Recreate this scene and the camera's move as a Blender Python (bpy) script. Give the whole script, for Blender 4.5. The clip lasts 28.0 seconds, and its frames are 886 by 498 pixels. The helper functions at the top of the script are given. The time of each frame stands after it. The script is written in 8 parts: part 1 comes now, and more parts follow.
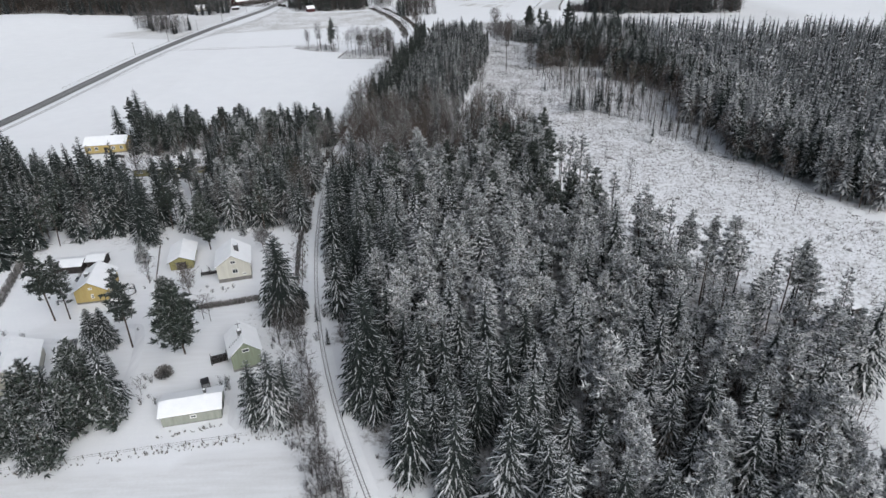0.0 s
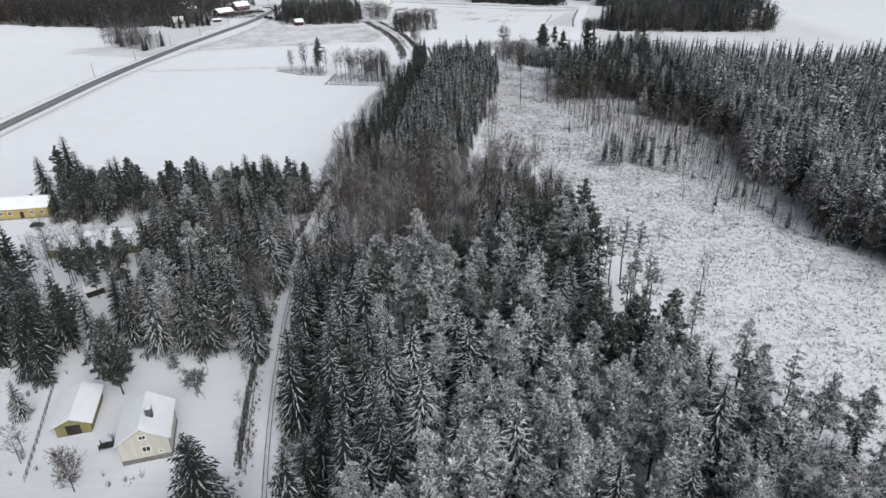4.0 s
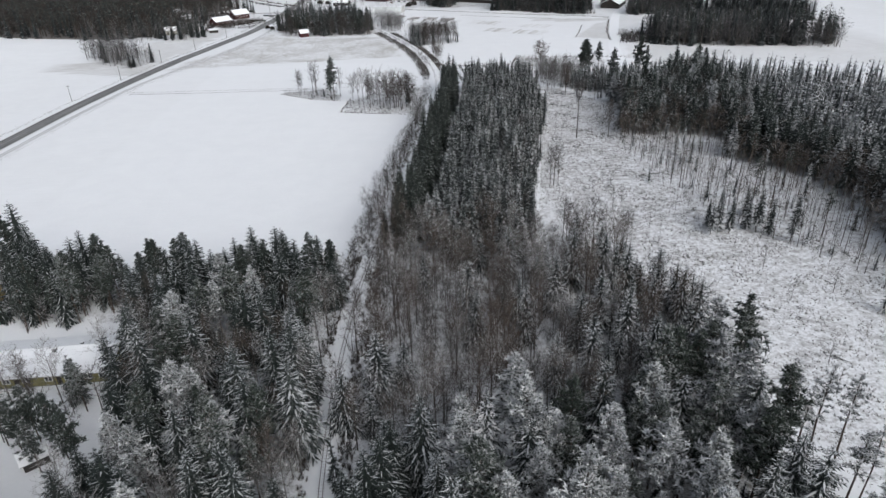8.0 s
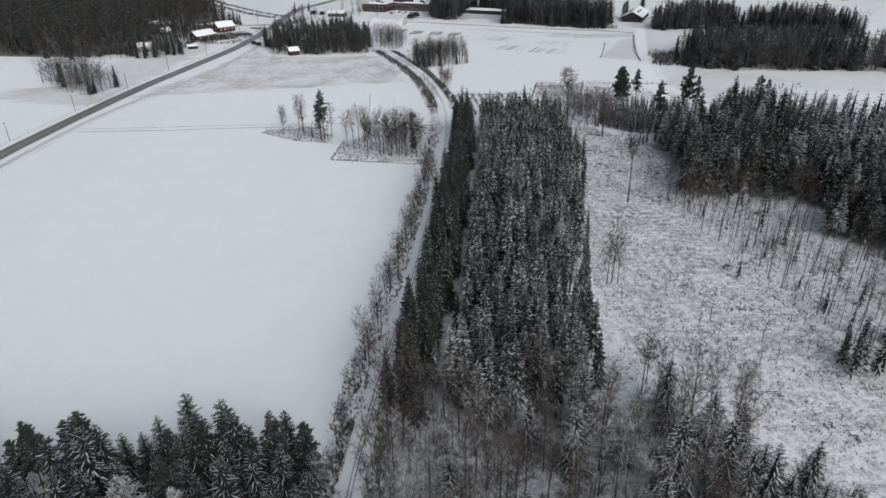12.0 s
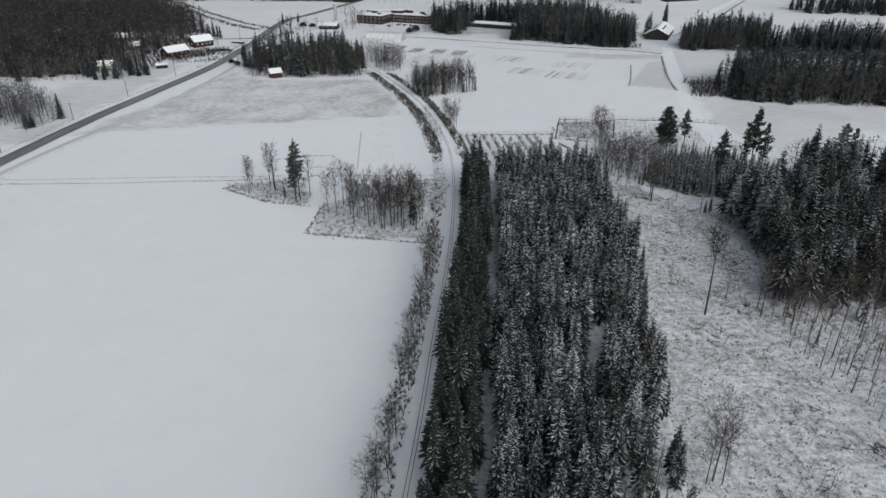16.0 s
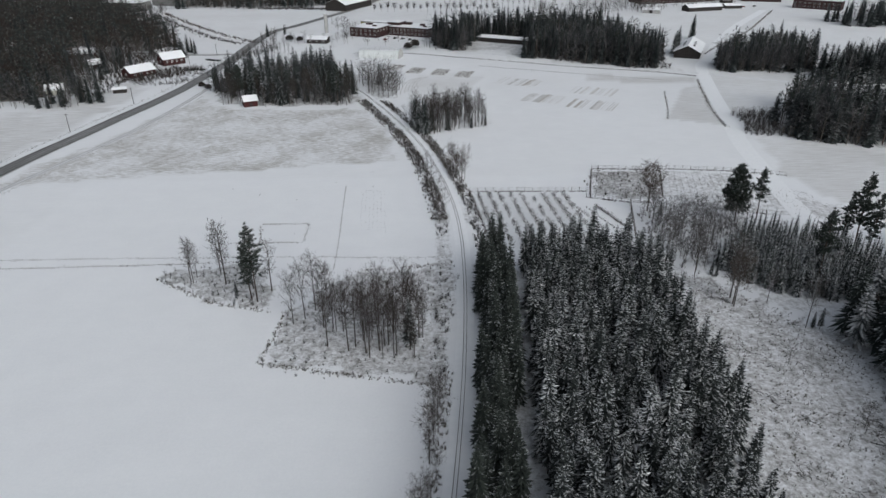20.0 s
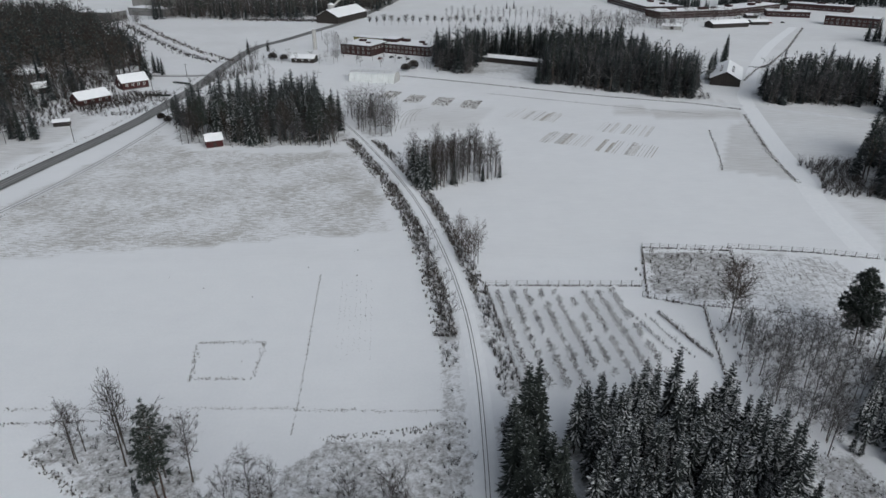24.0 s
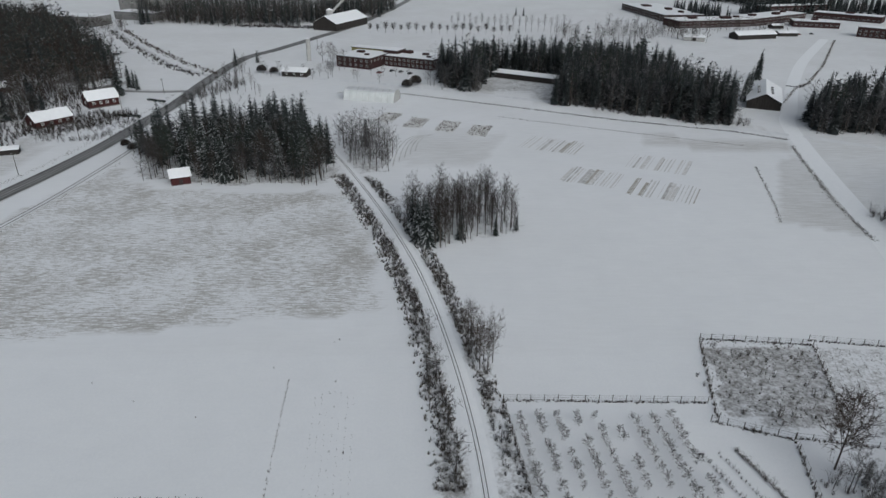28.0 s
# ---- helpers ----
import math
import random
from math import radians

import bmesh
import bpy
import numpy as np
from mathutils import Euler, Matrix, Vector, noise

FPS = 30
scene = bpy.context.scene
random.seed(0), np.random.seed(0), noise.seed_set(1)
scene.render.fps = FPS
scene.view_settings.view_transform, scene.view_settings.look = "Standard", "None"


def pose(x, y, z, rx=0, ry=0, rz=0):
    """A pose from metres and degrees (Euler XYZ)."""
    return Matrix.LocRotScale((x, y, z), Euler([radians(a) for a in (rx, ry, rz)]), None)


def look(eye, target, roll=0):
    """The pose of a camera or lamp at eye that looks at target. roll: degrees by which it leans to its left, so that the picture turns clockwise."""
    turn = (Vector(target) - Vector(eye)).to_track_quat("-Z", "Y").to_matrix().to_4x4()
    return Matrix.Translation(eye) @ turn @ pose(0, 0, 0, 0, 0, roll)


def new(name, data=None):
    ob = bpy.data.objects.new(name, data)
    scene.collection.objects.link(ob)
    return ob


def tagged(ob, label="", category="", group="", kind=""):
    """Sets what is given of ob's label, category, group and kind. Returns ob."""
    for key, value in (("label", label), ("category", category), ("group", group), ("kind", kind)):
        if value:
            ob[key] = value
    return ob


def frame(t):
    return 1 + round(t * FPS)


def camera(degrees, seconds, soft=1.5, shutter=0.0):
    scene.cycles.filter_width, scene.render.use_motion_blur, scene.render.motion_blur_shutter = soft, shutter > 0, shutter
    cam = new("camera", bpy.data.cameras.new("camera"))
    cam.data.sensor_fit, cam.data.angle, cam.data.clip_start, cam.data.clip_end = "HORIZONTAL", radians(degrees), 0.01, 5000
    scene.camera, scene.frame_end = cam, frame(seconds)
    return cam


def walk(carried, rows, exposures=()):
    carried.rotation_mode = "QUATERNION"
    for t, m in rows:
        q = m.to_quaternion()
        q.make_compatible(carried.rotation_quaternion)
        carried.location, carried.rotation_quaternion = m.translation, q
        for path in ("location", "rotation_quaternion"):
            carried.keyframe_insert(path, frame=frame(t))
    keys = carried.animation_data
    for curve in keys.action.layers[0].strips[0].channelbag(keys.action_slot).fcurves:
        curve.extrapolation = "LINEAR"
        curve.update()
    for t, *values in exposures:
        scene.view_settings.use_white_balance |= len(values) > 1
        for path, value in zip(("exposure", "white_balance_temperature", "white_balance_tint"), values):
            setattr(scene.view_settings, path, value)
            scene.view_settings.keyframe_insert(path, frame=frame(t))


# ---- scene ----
cam = camera(68.0, 28.0, soft=1.45)
PATH = [
    (0, (0.04, -0.02, 88.47), (0.135, 17.679, 79.167), -2.00),
    (0.5, (0.53, 7.89, 88.38), (0.641, 25.599, 79.077), -2.00),
    (1, (1.00, 15.98, 88.42), (1.146, 33.700, 79.167), -1.70),
    (1.5, (1.41, 24.21, 88.42), (1.590, 41.949, 79.177), -1.50),
    (2, (1.69, 32.53, 88.37), (1.884, 50.274, 79.150), -1.50),
    (2.5, (1.92, 40.80, 88.38), (2.098, 58.550, 79.160), -1.60),
    (3, (1.46, 48.91, 88.43), (1.654, 66.659, 79.217), -1.50),
    (3.5, (0.24, 56.81, 88.43), (0.448, 74.561, 79.229), -1.40),
    (5.5, (-9.84, 86.08, 88.24), (-9.601, 103.825, 79.016), -1.70),
    (6, (-12.62, 93.60, 88.06), (-12.358, 111.365, 78.852), -1.60),
    (6.5, (-14.70, 101.30, 87.79), (-14.450, 119.052, 78.578), -1.80),
    (7, (-16.58, 109.15, 87.56), (-16.251, 126.916, 78.393), -1.00),
    (7.5, (-17.96, 117.20, 87.39), (-17.628, 134.979, 78.222), -1.20),
    (8, (-19.15, 125.40, 87.35), (-18.843, 143.167, 78.179), -1.40),
    (8.5, (-20.14, 133.64, 87.31), (-19.847, 151.406, 78.132), -1.70),
    (9, (-20.95, 142.00, 87.33), (-20.619, 159.774, 78.174), -1.30),
    (9.5, (-21.64, 150.35, 87.42), (-21.304, 168.122, 78.269), -1.30),
    (10, (-22.07, 158.15, 87.55), (-21.713, 175.929, 78.400), -1.20),
    (10.5, (-22.55, 166.43, 87.73), (-22.186, 184.206, 78.588), -1.20),
    (11, (-22.95, 174.75, 87.91), (-22.585, 192.535, 78.778), -1.20),
    (11.5, (-23.17, 183.07, 88.12), (-22.804, 200.863, 78.978), -1.20),
    (12, (-23.56, 191.38, 88.18), (-23.175, 209.172, 79.048), -1.10),
    (12.5, (-23.79, 199.68, 88.18), (-23.375, 217.484, 79.068), -0.90),
    (14.5, (-24.32, 233.29, 88.39), (-23.896, 251.104, 79.301), -0.70),
    (15, (-24.49, 241.70, 88.43), (-24.042, 259.506, 79.349), -0.60),
    (15.5, (-24.54, 250.20, 88.44), (-24.082, 268.021, 79.366), -0.50),
    (16, (-24.66, 258.57, 88.40), (-24.190, 276.391, 79.334), -0.50),
    (16.5, (-24.78, 266.95, 88.48), (-24.311, 284.775, 79.415), -0.40),
    (17, (-24.76, 275.40, 88.40), (-24.272, 293.234, 79.351), -0.30),
    (17.5, (-24.80, 283.78, 88.38), (-24.311, 301.613, 79.338), -0.30),
    (18, (-24.85, 292.11, 88.45), (-24.352, 309.940, 79.408), -0.30),
    (18.5, (-24.89, 300.49, 88.31), (-24.382, 318.322, 79.276), -0.30),
    (19, (-24.89, 308.89, 88.21), (-24.385, 326.729, 79.167), -0.30),
    (19.5, (-24.91, 317.23, 88.11), (-24.411, 335.066, 79.084), -0.30),
    (20, (-24.95, 325.54, 88.08), (-24.443, 343.376, 79.060), -0.30),
    (20.5, (-25.02, 333.83, 88.02), (-24.490, 351.676, 79.012), -0.20),
    (21, (-24.99, 342.20, 87.97), (-24.468, 360.046, 78.965), -0.20),
    (21.5, (-24.98, 350.52, 87.98), (-24.456, 368.370, 78.982), -0.20),
    (23.5, (-25.62, 383.09, 87.24), (-25.034, 400.989, 78.331), 0.20),
    (24, (-25.65, 391.36, 87.16), (-25.043, 409.271, 78.280), 0.30),
    (24.5, (-25.67, 399.61, 87.05), (-25.057, 417.526, 78.180), 0.40),
    (25, (-25.58, 410.5, 87.34), (-24.966, 428.418, 78.51), 0.45),
    (25.5, (-25.52, 416.07, 87.56), (-24.905, 433.990, 78.702), 0.60),
    (26, (-25.49, 422.76, 87.63), (-24.889, 440.676, 78.782), 0.60),
    (26.5, (-25.40, 428.16, 87.65), (-24.817, 446.094, 78.799), 0.70),
    (27, (-25.20, 432.46, 87.62), (-24.631, 450.378, 78.766), 0.70),
    (27.5, (-25.13, 435.68, 87.53), (-24.567, 453.598, 78.672), 0.80),
    (28, (-24.94, 437.98, 87.38), (-24.403, 455.907, 78.523), 0.80),
]
EXPOSURES = [(t, stops, kelvin, tint) for t, stops, kelvin, tint in ((0, 0.33, 6180, 9.5), (3, 0.38, 6200, 9.5), (8, 0.33, 6230, 9.5), (12, 0.07, 6230, 9), (17, -0.10, 6200, 8), (20, -0.12, 6200, 8), (24, -0.25, 6140, 7.5), (28, -0.41, 6120, 6.5))]
walk(cam, [(t, look(eye, target, roll)) for t, eye, target, roll in PATH], EXPOSURES)

# ---- sky and light: a flat winter overcast ----
world = bpy.data.worlds.new("overcast_sky")
scene.world = world
world.use_nodes = True
wn = world.node_tree
wn.nodes.clear()
sky = wn.nodes.new("ShaderNodeTexSky")
sky.sky_type, sky.sun_disc = "NISHITA", False
sky.sun_elevation, sky.sun_rotation = radians(32), radians(150)
sky.air_density, sky.dust_density = 1.0, 4.0
grey = wn.nodes.new("ShaderNodeHueSaturation")
grey.inputs["Saturation"].default_value = 0.36
back = wn.nodes.new("ShaderNodeBackground")
back.inputs["Strength"].default_value = 0.115
wout = wn.nodes.new("ShaderNodeOutputWorld")
wn.links.new(sky.outputs["Color"], grey.inputs["Color"])
wn.links.new(grey.outputs["Color"], back.inputs["Color"])
wn.links.new(back.outputs["Background"], wout.inputs["Surface"])
sun = new("sun", bpy.data.lights.new("sun", "SUN"))
sun.data.energy, sun.data.angle, sun.data.color = 0.9, radians(60), (1.0, 0.985, 0.96)
sun.matrix_world = look((60, -120, 110), (0, 0, 0))


# ---- materials ----
def shader(name, rough=0.8, metal=0.0, spec=0.3):
    m = bpy.data.materials.new(name)
    m.use_nodes = True
    nt = m.node_tree
    b = nt.nodes["Principled BSDF"]
    b.inputs["Roughness"].default_value = rough
    b.inputs["Metallic"].default_value = metal
    b.inputs["Specular IOR Level"].default_value = spec
    return m, nt, b


def calc(nt, op, a, b=0.0, clamp=False):
    n = nt.nodes.new("ShaderNodeMath")
    n.operation, n.use_clamp = op, clamp
    for s, v in zip(n.inputs, (a, b)):
        if isinstance(v, bpy.types.NodeSocket):
            nt.links.new(v, s)
        else:
            s.default_value = v
    return n.outputs[0]


def blend(nt, fac, a, b):
    n = nt.nodes.new("ShaderNodeMix")
    n.data_type = "RGBA"
    for s, v in zip((n.inputs[0], n.inputs[6], n.inputs[7]), (fac, a, b)):
        if isinstance(v, bpy.types.NodeSocket):
            nt.links.new(v, s)
        else:
            s.default_value = (*v, 1.0) if isinstance(v, tuple) else v
    return n.outputs[2]


def grain(nt, scale, detail=3.0, rough=0.55, stretch=None, coord="Position"):
    if coord == "Position":
        src = nt.nodes.new("ShaderNodeNewGeometry").outputs["Position"]
    else:
        src = nt.nodes.new("ShaderNodeTexCoord").outputs["Object"]
    if stretch:
        mp = nt.nodes.new("ShaderNodeMapping")
        mp.inputs["Scale"].default_value = stretch[:3]
        if len(stretch) > 3:
            mp.inputs["Rotation"].default_value = (0, 0, stretch[3])
        nt.links.new(src, mp.inputs["Vector"])
        src = mp.outputs[0]
    n = nt.nodes.new("ShaderNodeTexNoise")
    n.inputs["Scale"].default_value, n.inputs["Detail"].default_value = scale, detail
    n.inputs["Roughness"].default_value = rough
    nt.links.new(src, n.inputs["Vector"])
    return n.outputs["Fac"]


def relief(nt, b, height, strength=0.4, dist=0.1):
    n = nt.nodes.new("ShaderNodeBump")
    n.inputs["Strength"].default_value, n.inputs["Distance"].default_value = strength, dist
    nt.links.new(height, n.inputs["Height"])
    nt.links.new(n.outputs[0], b.inputs["Normal"])


def attr(nt, name):
    n = nt.nodes.new("ShaderNodeAttribute")
    n.attribute_name = name
    return n.outputs["Fac"]


SNOW = (0.80, 0.815, 0.835)


def leafy(name, dark, pale, amount, soft=2.2, island=0.5, fine=2.8, most=0.8, noise=1.25):
    """Needles, twigs or bark that carry snow on their upper side; ridge marks where the snow lodges."""
    m, nt, b = shader(name, 0.75, spec=0.2)
    geo = nt.nodes.new("ShaderNodeNewGeometry")
    ob = nt.nodes.new("ShaderNodeObjectInfo")
    n1 = grain(nt, fine, 3.0, 0.6)
    n2 = grain(nt, 0.13, 2.0)
    up = nt.nodes.new("ShaderNodeSeparateXYZ")
    nt.links.new(geo.outputs["Normal"], up.inputs[0])
    v = calc(nt, "MULTIPLY", attr(nt, "ridge"), 0.95)
    v = calc(nt, "ADD", v, calc(nt, "MULTIPLY", calc(nt, "SUBTRACT", n1, 0.5), noise))
    v = calc(nt, "ADD", v, calc(nt, "MULTIPLY", calc(nt, "SUBTRACT", geo.outputs["Random Per Island"], 0.5), island))
    v = calc(nt, "ADD", v, calc(nt, "MULTIPLY", calc(nt, "SUBTRACT", ob.outputs["Random"], 0.5), 0.22))
    v = calc(nt, "ADD", v, calc(nt, "MULTIPLY", calc(nt, "SUBTRACT", n2, 0.5), 0.7))
    v = calc(nt, "ADD", v, amount - 1.0)
    v = calc(nt, "MULTIPLY", v, soft, clamp=True)
    v = calc(nt, "MULTIPLY", v, calc(nt, "MULTIPLY", calc(nt, "ADD", up.outputs["Z"], 0.05), 3.0, clamp=True))
    v = calc(nt, "MULTIPLY", v, most)
    tone = blend(nt, geo.outputs["Random Per Island"], dark, pale)
    col = blend(nt, v, tone, SNOW)
    nt.links.new(col, b.inputs["Base Color"])
    return m


def plain(name, col, col2, scale=1.5, rough=0.8, metal=0.0, bump=0.0, stretch=None, snow=0.0, coord="Position"):
    m, nt, b = shader(name, rough, metal)
    a = grain(nt, scale, 4.0, 0.6, stretch, coord)
    c = grain(nt, scale * 7, 3.0, 0.6, stretch, coord)
    f = calc(nt, "ADD", calc(nt, "MULTIPLY", a, 0.65), calc(nt, "MULTIPLY", c, 0.35))
    f = calc(nt, "MULTIPLY", calc(nt, "SUBTRACT", f, 0.33), 3.0, clamp=True)
    out = blend(nt, f, col, col2)
    if snow:
        geo = nt.nodes.new("ShaderNodeNewGeometry")
        up = nt.nodes.new("ShaderNodeSeparateXYZ")
        nt.links.new(geo.outputs["Normal"], up.inputs[0])
        k = calc(nt, "MULTIPLY", calc(nt, "ADD", calc(nt, "SUBTRACT", up.outputs["Z"], 1.0 - snow), calc(nt, "SUBTRACT", c, 0.5)), 4.0, clamp=True)
        out = blend(nt, k, out, SNOW)
    nt.links.new(out, b.inputs["Base Color"])
    if bump:
        relief(nt, b, c, 0.5, bump)
    return m


M_SPRUCE = leafy("spruce_needles_snowy", (0.014, 0.019, 0.019), (0.034, 0.041, 0.038), 0.60, most=0.9)
M_SPRUCE_DARK = leafy("spruce_needles_dark", (0.012, 0.017, 0.016), (0.030, 0.038, 0.034), 0.34, most=0.8)
M_SPRUCE_SHELTER = leafy("spruce_needles_sheltered", (0.013, 0.017, 0.015), (0.033, 0.040, 0.034), 0.30, most=0.6)
M_SPRUCE_YOUNG = leafy("young_spruce_needles", (0.010, 0.013, 0.013), (0.032, 0.039, 0.037), 0.46, most=0.78)
M_PINE = leafy("pine_needles_snowy", (0.038, 0.046, 0.044), (0.084, 0.094, 0.090), 1.10, soft=1.2, island=0.15, most=0.76, noise=0.6)
M_PINE_DARK = leafy("pine_needles_dark", (0.020, 0.027, 0.024), (0.044, 0.054, 0.046), 0.36, most=0.6)
M_SPRUCE_MID = leafy("spruce_needles_dusted", (0.018, 0.024, 0.023), (0.040, 0.048, 0.044), 0.52, most=0.72)
# frost plus distance haze, both put into the colour as paler needles
M_SPRUCE_GREY = leafy("spruce_needles_frost_haze", (0.034, 0.040, 0.042), (0.070, 0.078, 0.080), 0.84, soft=1.3, most=0.62)
# for far woods: distance haze put into the colour, greyer with muted snow
M_SPRUCE_HAZE = leafy("spruce_needles_hazed", (0.017, 0.022, 0.023), (0.040, 0.048, 0.047), 0.46, soft=1.4, most=0.42)
M_PINE_MID = leafy("pine_needles_dusted", (0.018, 0.026, 0.022), (0.045, 0.056, 0.045), 0.62, soft=1.5, island=0.3, most=0.55, noise=0.9)
# far pines, snow contrast likewise lowered to stand in for haze
M_PINE_HAZE = leafy("pine_needles_hazed", (0.018, 0.023, 0.022), (0.040, 0.048, 0.044), 0.22, soft=1.4, most=0.35)
M_TWIG = leafy("bare_twigs", (0.034, 0.030, 0.029), (0.082, 0.074, 0.069), 0.36, island=0.9, most=0.7)
M_TWIG_GREY = leafy("grey_twigs", (0.062, 0.060, 0.060), (0.145, 0.139, 0.136), 0.42, island=0.9, most=0.5)
# far twigs with haze in the colour: grey, snow held back
M_TWIG_HAZE = leafy("hazed_twigs", (0.036, 0.036, 0.038), (0.085, 0.083, 0.085), 0.28, island=0.9, most=0.4)
M_TWIG_FROST = leafy("frosted_twigs", (0.075, 0.070, 0.067), (0.17, 0.162, 0.157), 0.62, island=0.8, most=0.6)
M_TWIG_BROWN = leafy("brown_twigs", (0.042, 0.033, 0.028), (0.100, 0.080, 0.067), 0.30, island=0.9, most=0.7)
M_TWIG_DARK = leafy("dark_twigs", (0.020, 0.016, 0.014), (0.056, 0.045, 0.038), 0.22, island=0.9, most=0.6)
M_BARK = plain("grey_bark", (0.035, 0.030, 0.026), (0.10, 0.085, 0.072), 2.0, bump=0.02)
M_BARK_PINE = plain("pine_bark", (0.036, 0.030, 0.027), (0.090, 0.064, 0.050), 1.2, bump=0.02)
M_DRY = leafy("dry_grass", (0.075, 0.066, 0.054), (0.16, 0.145, 0.12), 0.45, island=0.9)


def ground_material():
    m, nt, b = shader("snowy_ground", 0.85)
    fine, mid, wide = grain(nt, 1.6, 5.0, 0.75), grain(nt, 0.55, 4.0, 0.65), grain(nt, 0.11, 4.0, 0.65)
    v = calc(nt, "ADD", calc(nt, "MULTIPLY", fine, 0.5), calc(nt, "MULTIPLY", mid, 0.5))
    edge = calc(nt, "ADD", attr(nt, "grass"), calc(nt, "MULTIPLY", calc(nt, "SUBTRACT", wide, 0.5), 0.62))
    g = calc(nt, "SUBTRACT", v, calc(nt, "SUBTRACT", 0.715, calc(nt, "MULTIPLY", edge, 0.42)))
    g = calc(nt, "MULTIPLY", g, 4.2, clamp=True)
    g = calc(nt, "MULTIPLY", g, calc(nt, "MULTIPLY", attr(nt, "grass"), 6.0, clamp=True))
    # dead grass in the open; under the woods also painted shade
    grass_and_shade = blend(nt, fine, (0.085, 0.079, 0.073), (0.25, 0.240, 0.226))
    rows = grain(nt, 1.0, 4.0, 0.7, (0.30, 1.7, 1.0, 0.14))
    lines = grain(nt, 1.0, 2.0, 0.5, (0.12, 0.9, 1.0, 0.14))
    blot = grain(nt, 0.05, 4.0, 0.65)
    s = calc(nt, "ADD", calc(nt, "MULTIPLY", rows, 1.7), calc(nt, "ADD", calc(nt, "MULTIPLY", blot, 0.9), calc(nt, "MULTIPLY", fine, 0.9)))
    s = calc(nt, "MULTIPLY", calc(nt, "SUBTRACT", s, 1.62), 3.0, clamp=True)
    s = calc(nt, "MULTIPLY", calc(nt, "MULTIPLY", s, attr(nt, "stubble")), 0.78, clamp=True)
    white = blend(nt, calc(nt, "ADD", calc(nt, "MULTIPLY", wide, 0.6), calc(nt, "MULTIPLY", calc(nt, "SUBTRACT", fine, 0.3), 1.0)), (0.72, 0.735, 0.76), (0.85, 0.86, 0.875))
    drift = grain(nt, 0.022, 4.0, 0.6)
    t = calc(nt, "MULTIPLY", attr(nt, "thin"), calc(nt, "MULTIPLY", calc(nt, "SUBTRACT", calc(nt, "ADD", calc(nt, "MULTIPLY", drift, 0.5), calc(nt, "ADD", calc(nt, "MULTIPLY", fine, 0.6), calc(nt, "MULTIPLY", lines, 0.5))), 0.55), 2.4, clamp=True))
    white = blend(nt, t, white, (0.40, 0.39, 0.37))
    col = blend(nt, s, white, (0.30, 0.283, 0.25))
    col = blend(nt, g, col, grass_and_shade)
    nt.links.new(col, b.inputs["Base Color"])
    relief(nt, b, v, 0.35, 0.12)
    return m


M_GROUND = ground_material()
M_SNOW = plain("snow", (0.77, 0.785, 0.805), (0.84, 0.85, 0.865), 0.6, 0.8, bump=0.03)
M_PACKED = plain("packed_snow", (0.60, 0.61, 0.63), (0.76, 0.77, 0.785), 0.25, 0.7, bump=0.02, stretch=(1.0, 0.12, 1.0))
M_ASPHALT = plain("wet_asphalt", (0.17, 0.168, 0.167), (0.34, 0.337, 0.335), 0.18, 0.55, bump=0.01, stretch=(1.0, 0.06, 1.0))
M_SLUSH = plain("slush", (0.42, 0.42, 0.425), (0.70, 0.71, 0.725), 0.3, 0.7, stretch=(1.0, 0.08, 1.0))
M_RAIL = plain("rusty_rail", (0.035, 0.028, 0.025), (0.09, 0.07, 0.06), 3.0, 0.55, 0.6)
M_SLEEPER = plain("tarred_timber", (0.06, 0.055, 0.05), (0.16, 0.145, 0.13), 2.0, 0.9, snow=0.42)
M_WIRE = plain("weathered_wood", (0.06, 0.054, 0.047), (0.15, 0.135, 0.12), 3.0, 0.9)

# ---- the lie of the land ----
RAIL = [(0, 18), (40, 2), (79, -14), (98, -21), (115, -26), (135, -30.5), (161, -35), (187, -38), (215, -40.3), (247, -40.3), (286, -37.6),
        (325, -31.5), (347, -28), (381, -24.3), (421, -19), (458, -15.7), (489, -14.2), (518, -14), (541, -16), (562, -19), (591, -24.5),
        (608, -28.5), (647, -41), (681, -53.5), (705, -63), (760, -90)]
_ry = np.arange(0, 761.0)
_rx = np.interp(_ry, [p[0] for p in RAIL], [p[1] for p in RAIL])
_rx[20:-20] = np.convolve(_rx, np.ones(41) / 41, "valid")


def rail_x(y):
    return np.interp(y, _ry, _rx)


def in_poly(x, y, poly):
    x, y = np.asarray(x, float), np.asarray(y, float)
    inside = np.zeros(np.broadcast(x, y).shape, bool)
    n = len(poly)
    for i in range(n):
        (x0, y0), (x1, y1) = poly[i], poly[(i + 1) % n]
        if y0 == y1:
            continue
        inside ^= ((y0 > y) != (y1 > y)) & (x < (x1 - x0) * (y - y0) / (y1 - y0) + x0)
    return inside


def land(x, y):
    """Height of the ground: flat fields, a low hill under the western woods and a slight bank under the rails."""
    x, y = np.asarray(x, float), np.asarray(y, float)
    z = 9.0 * np.exp(-(((x + 400) / 95) ** 2 + ((y - 640) / 110) ** 2))
    z = z + 0.10 * np.sin(x * 0.11 + 1.3 * np.sin(y * 0.05)) * np.cos(y * 0.083) * np.clip((715 - y) / 40, 0, 1) * np.clip((155 - np.abs(x)) / 25, 0, 1)
    d = np.abs(x - rail_x(y))
    z = z * np.clip((d - 3) / 6, 0, 1) + 0.45 * np.clip(1.6 - d / 3.4, 0, 1) * (y < 740)
    return z


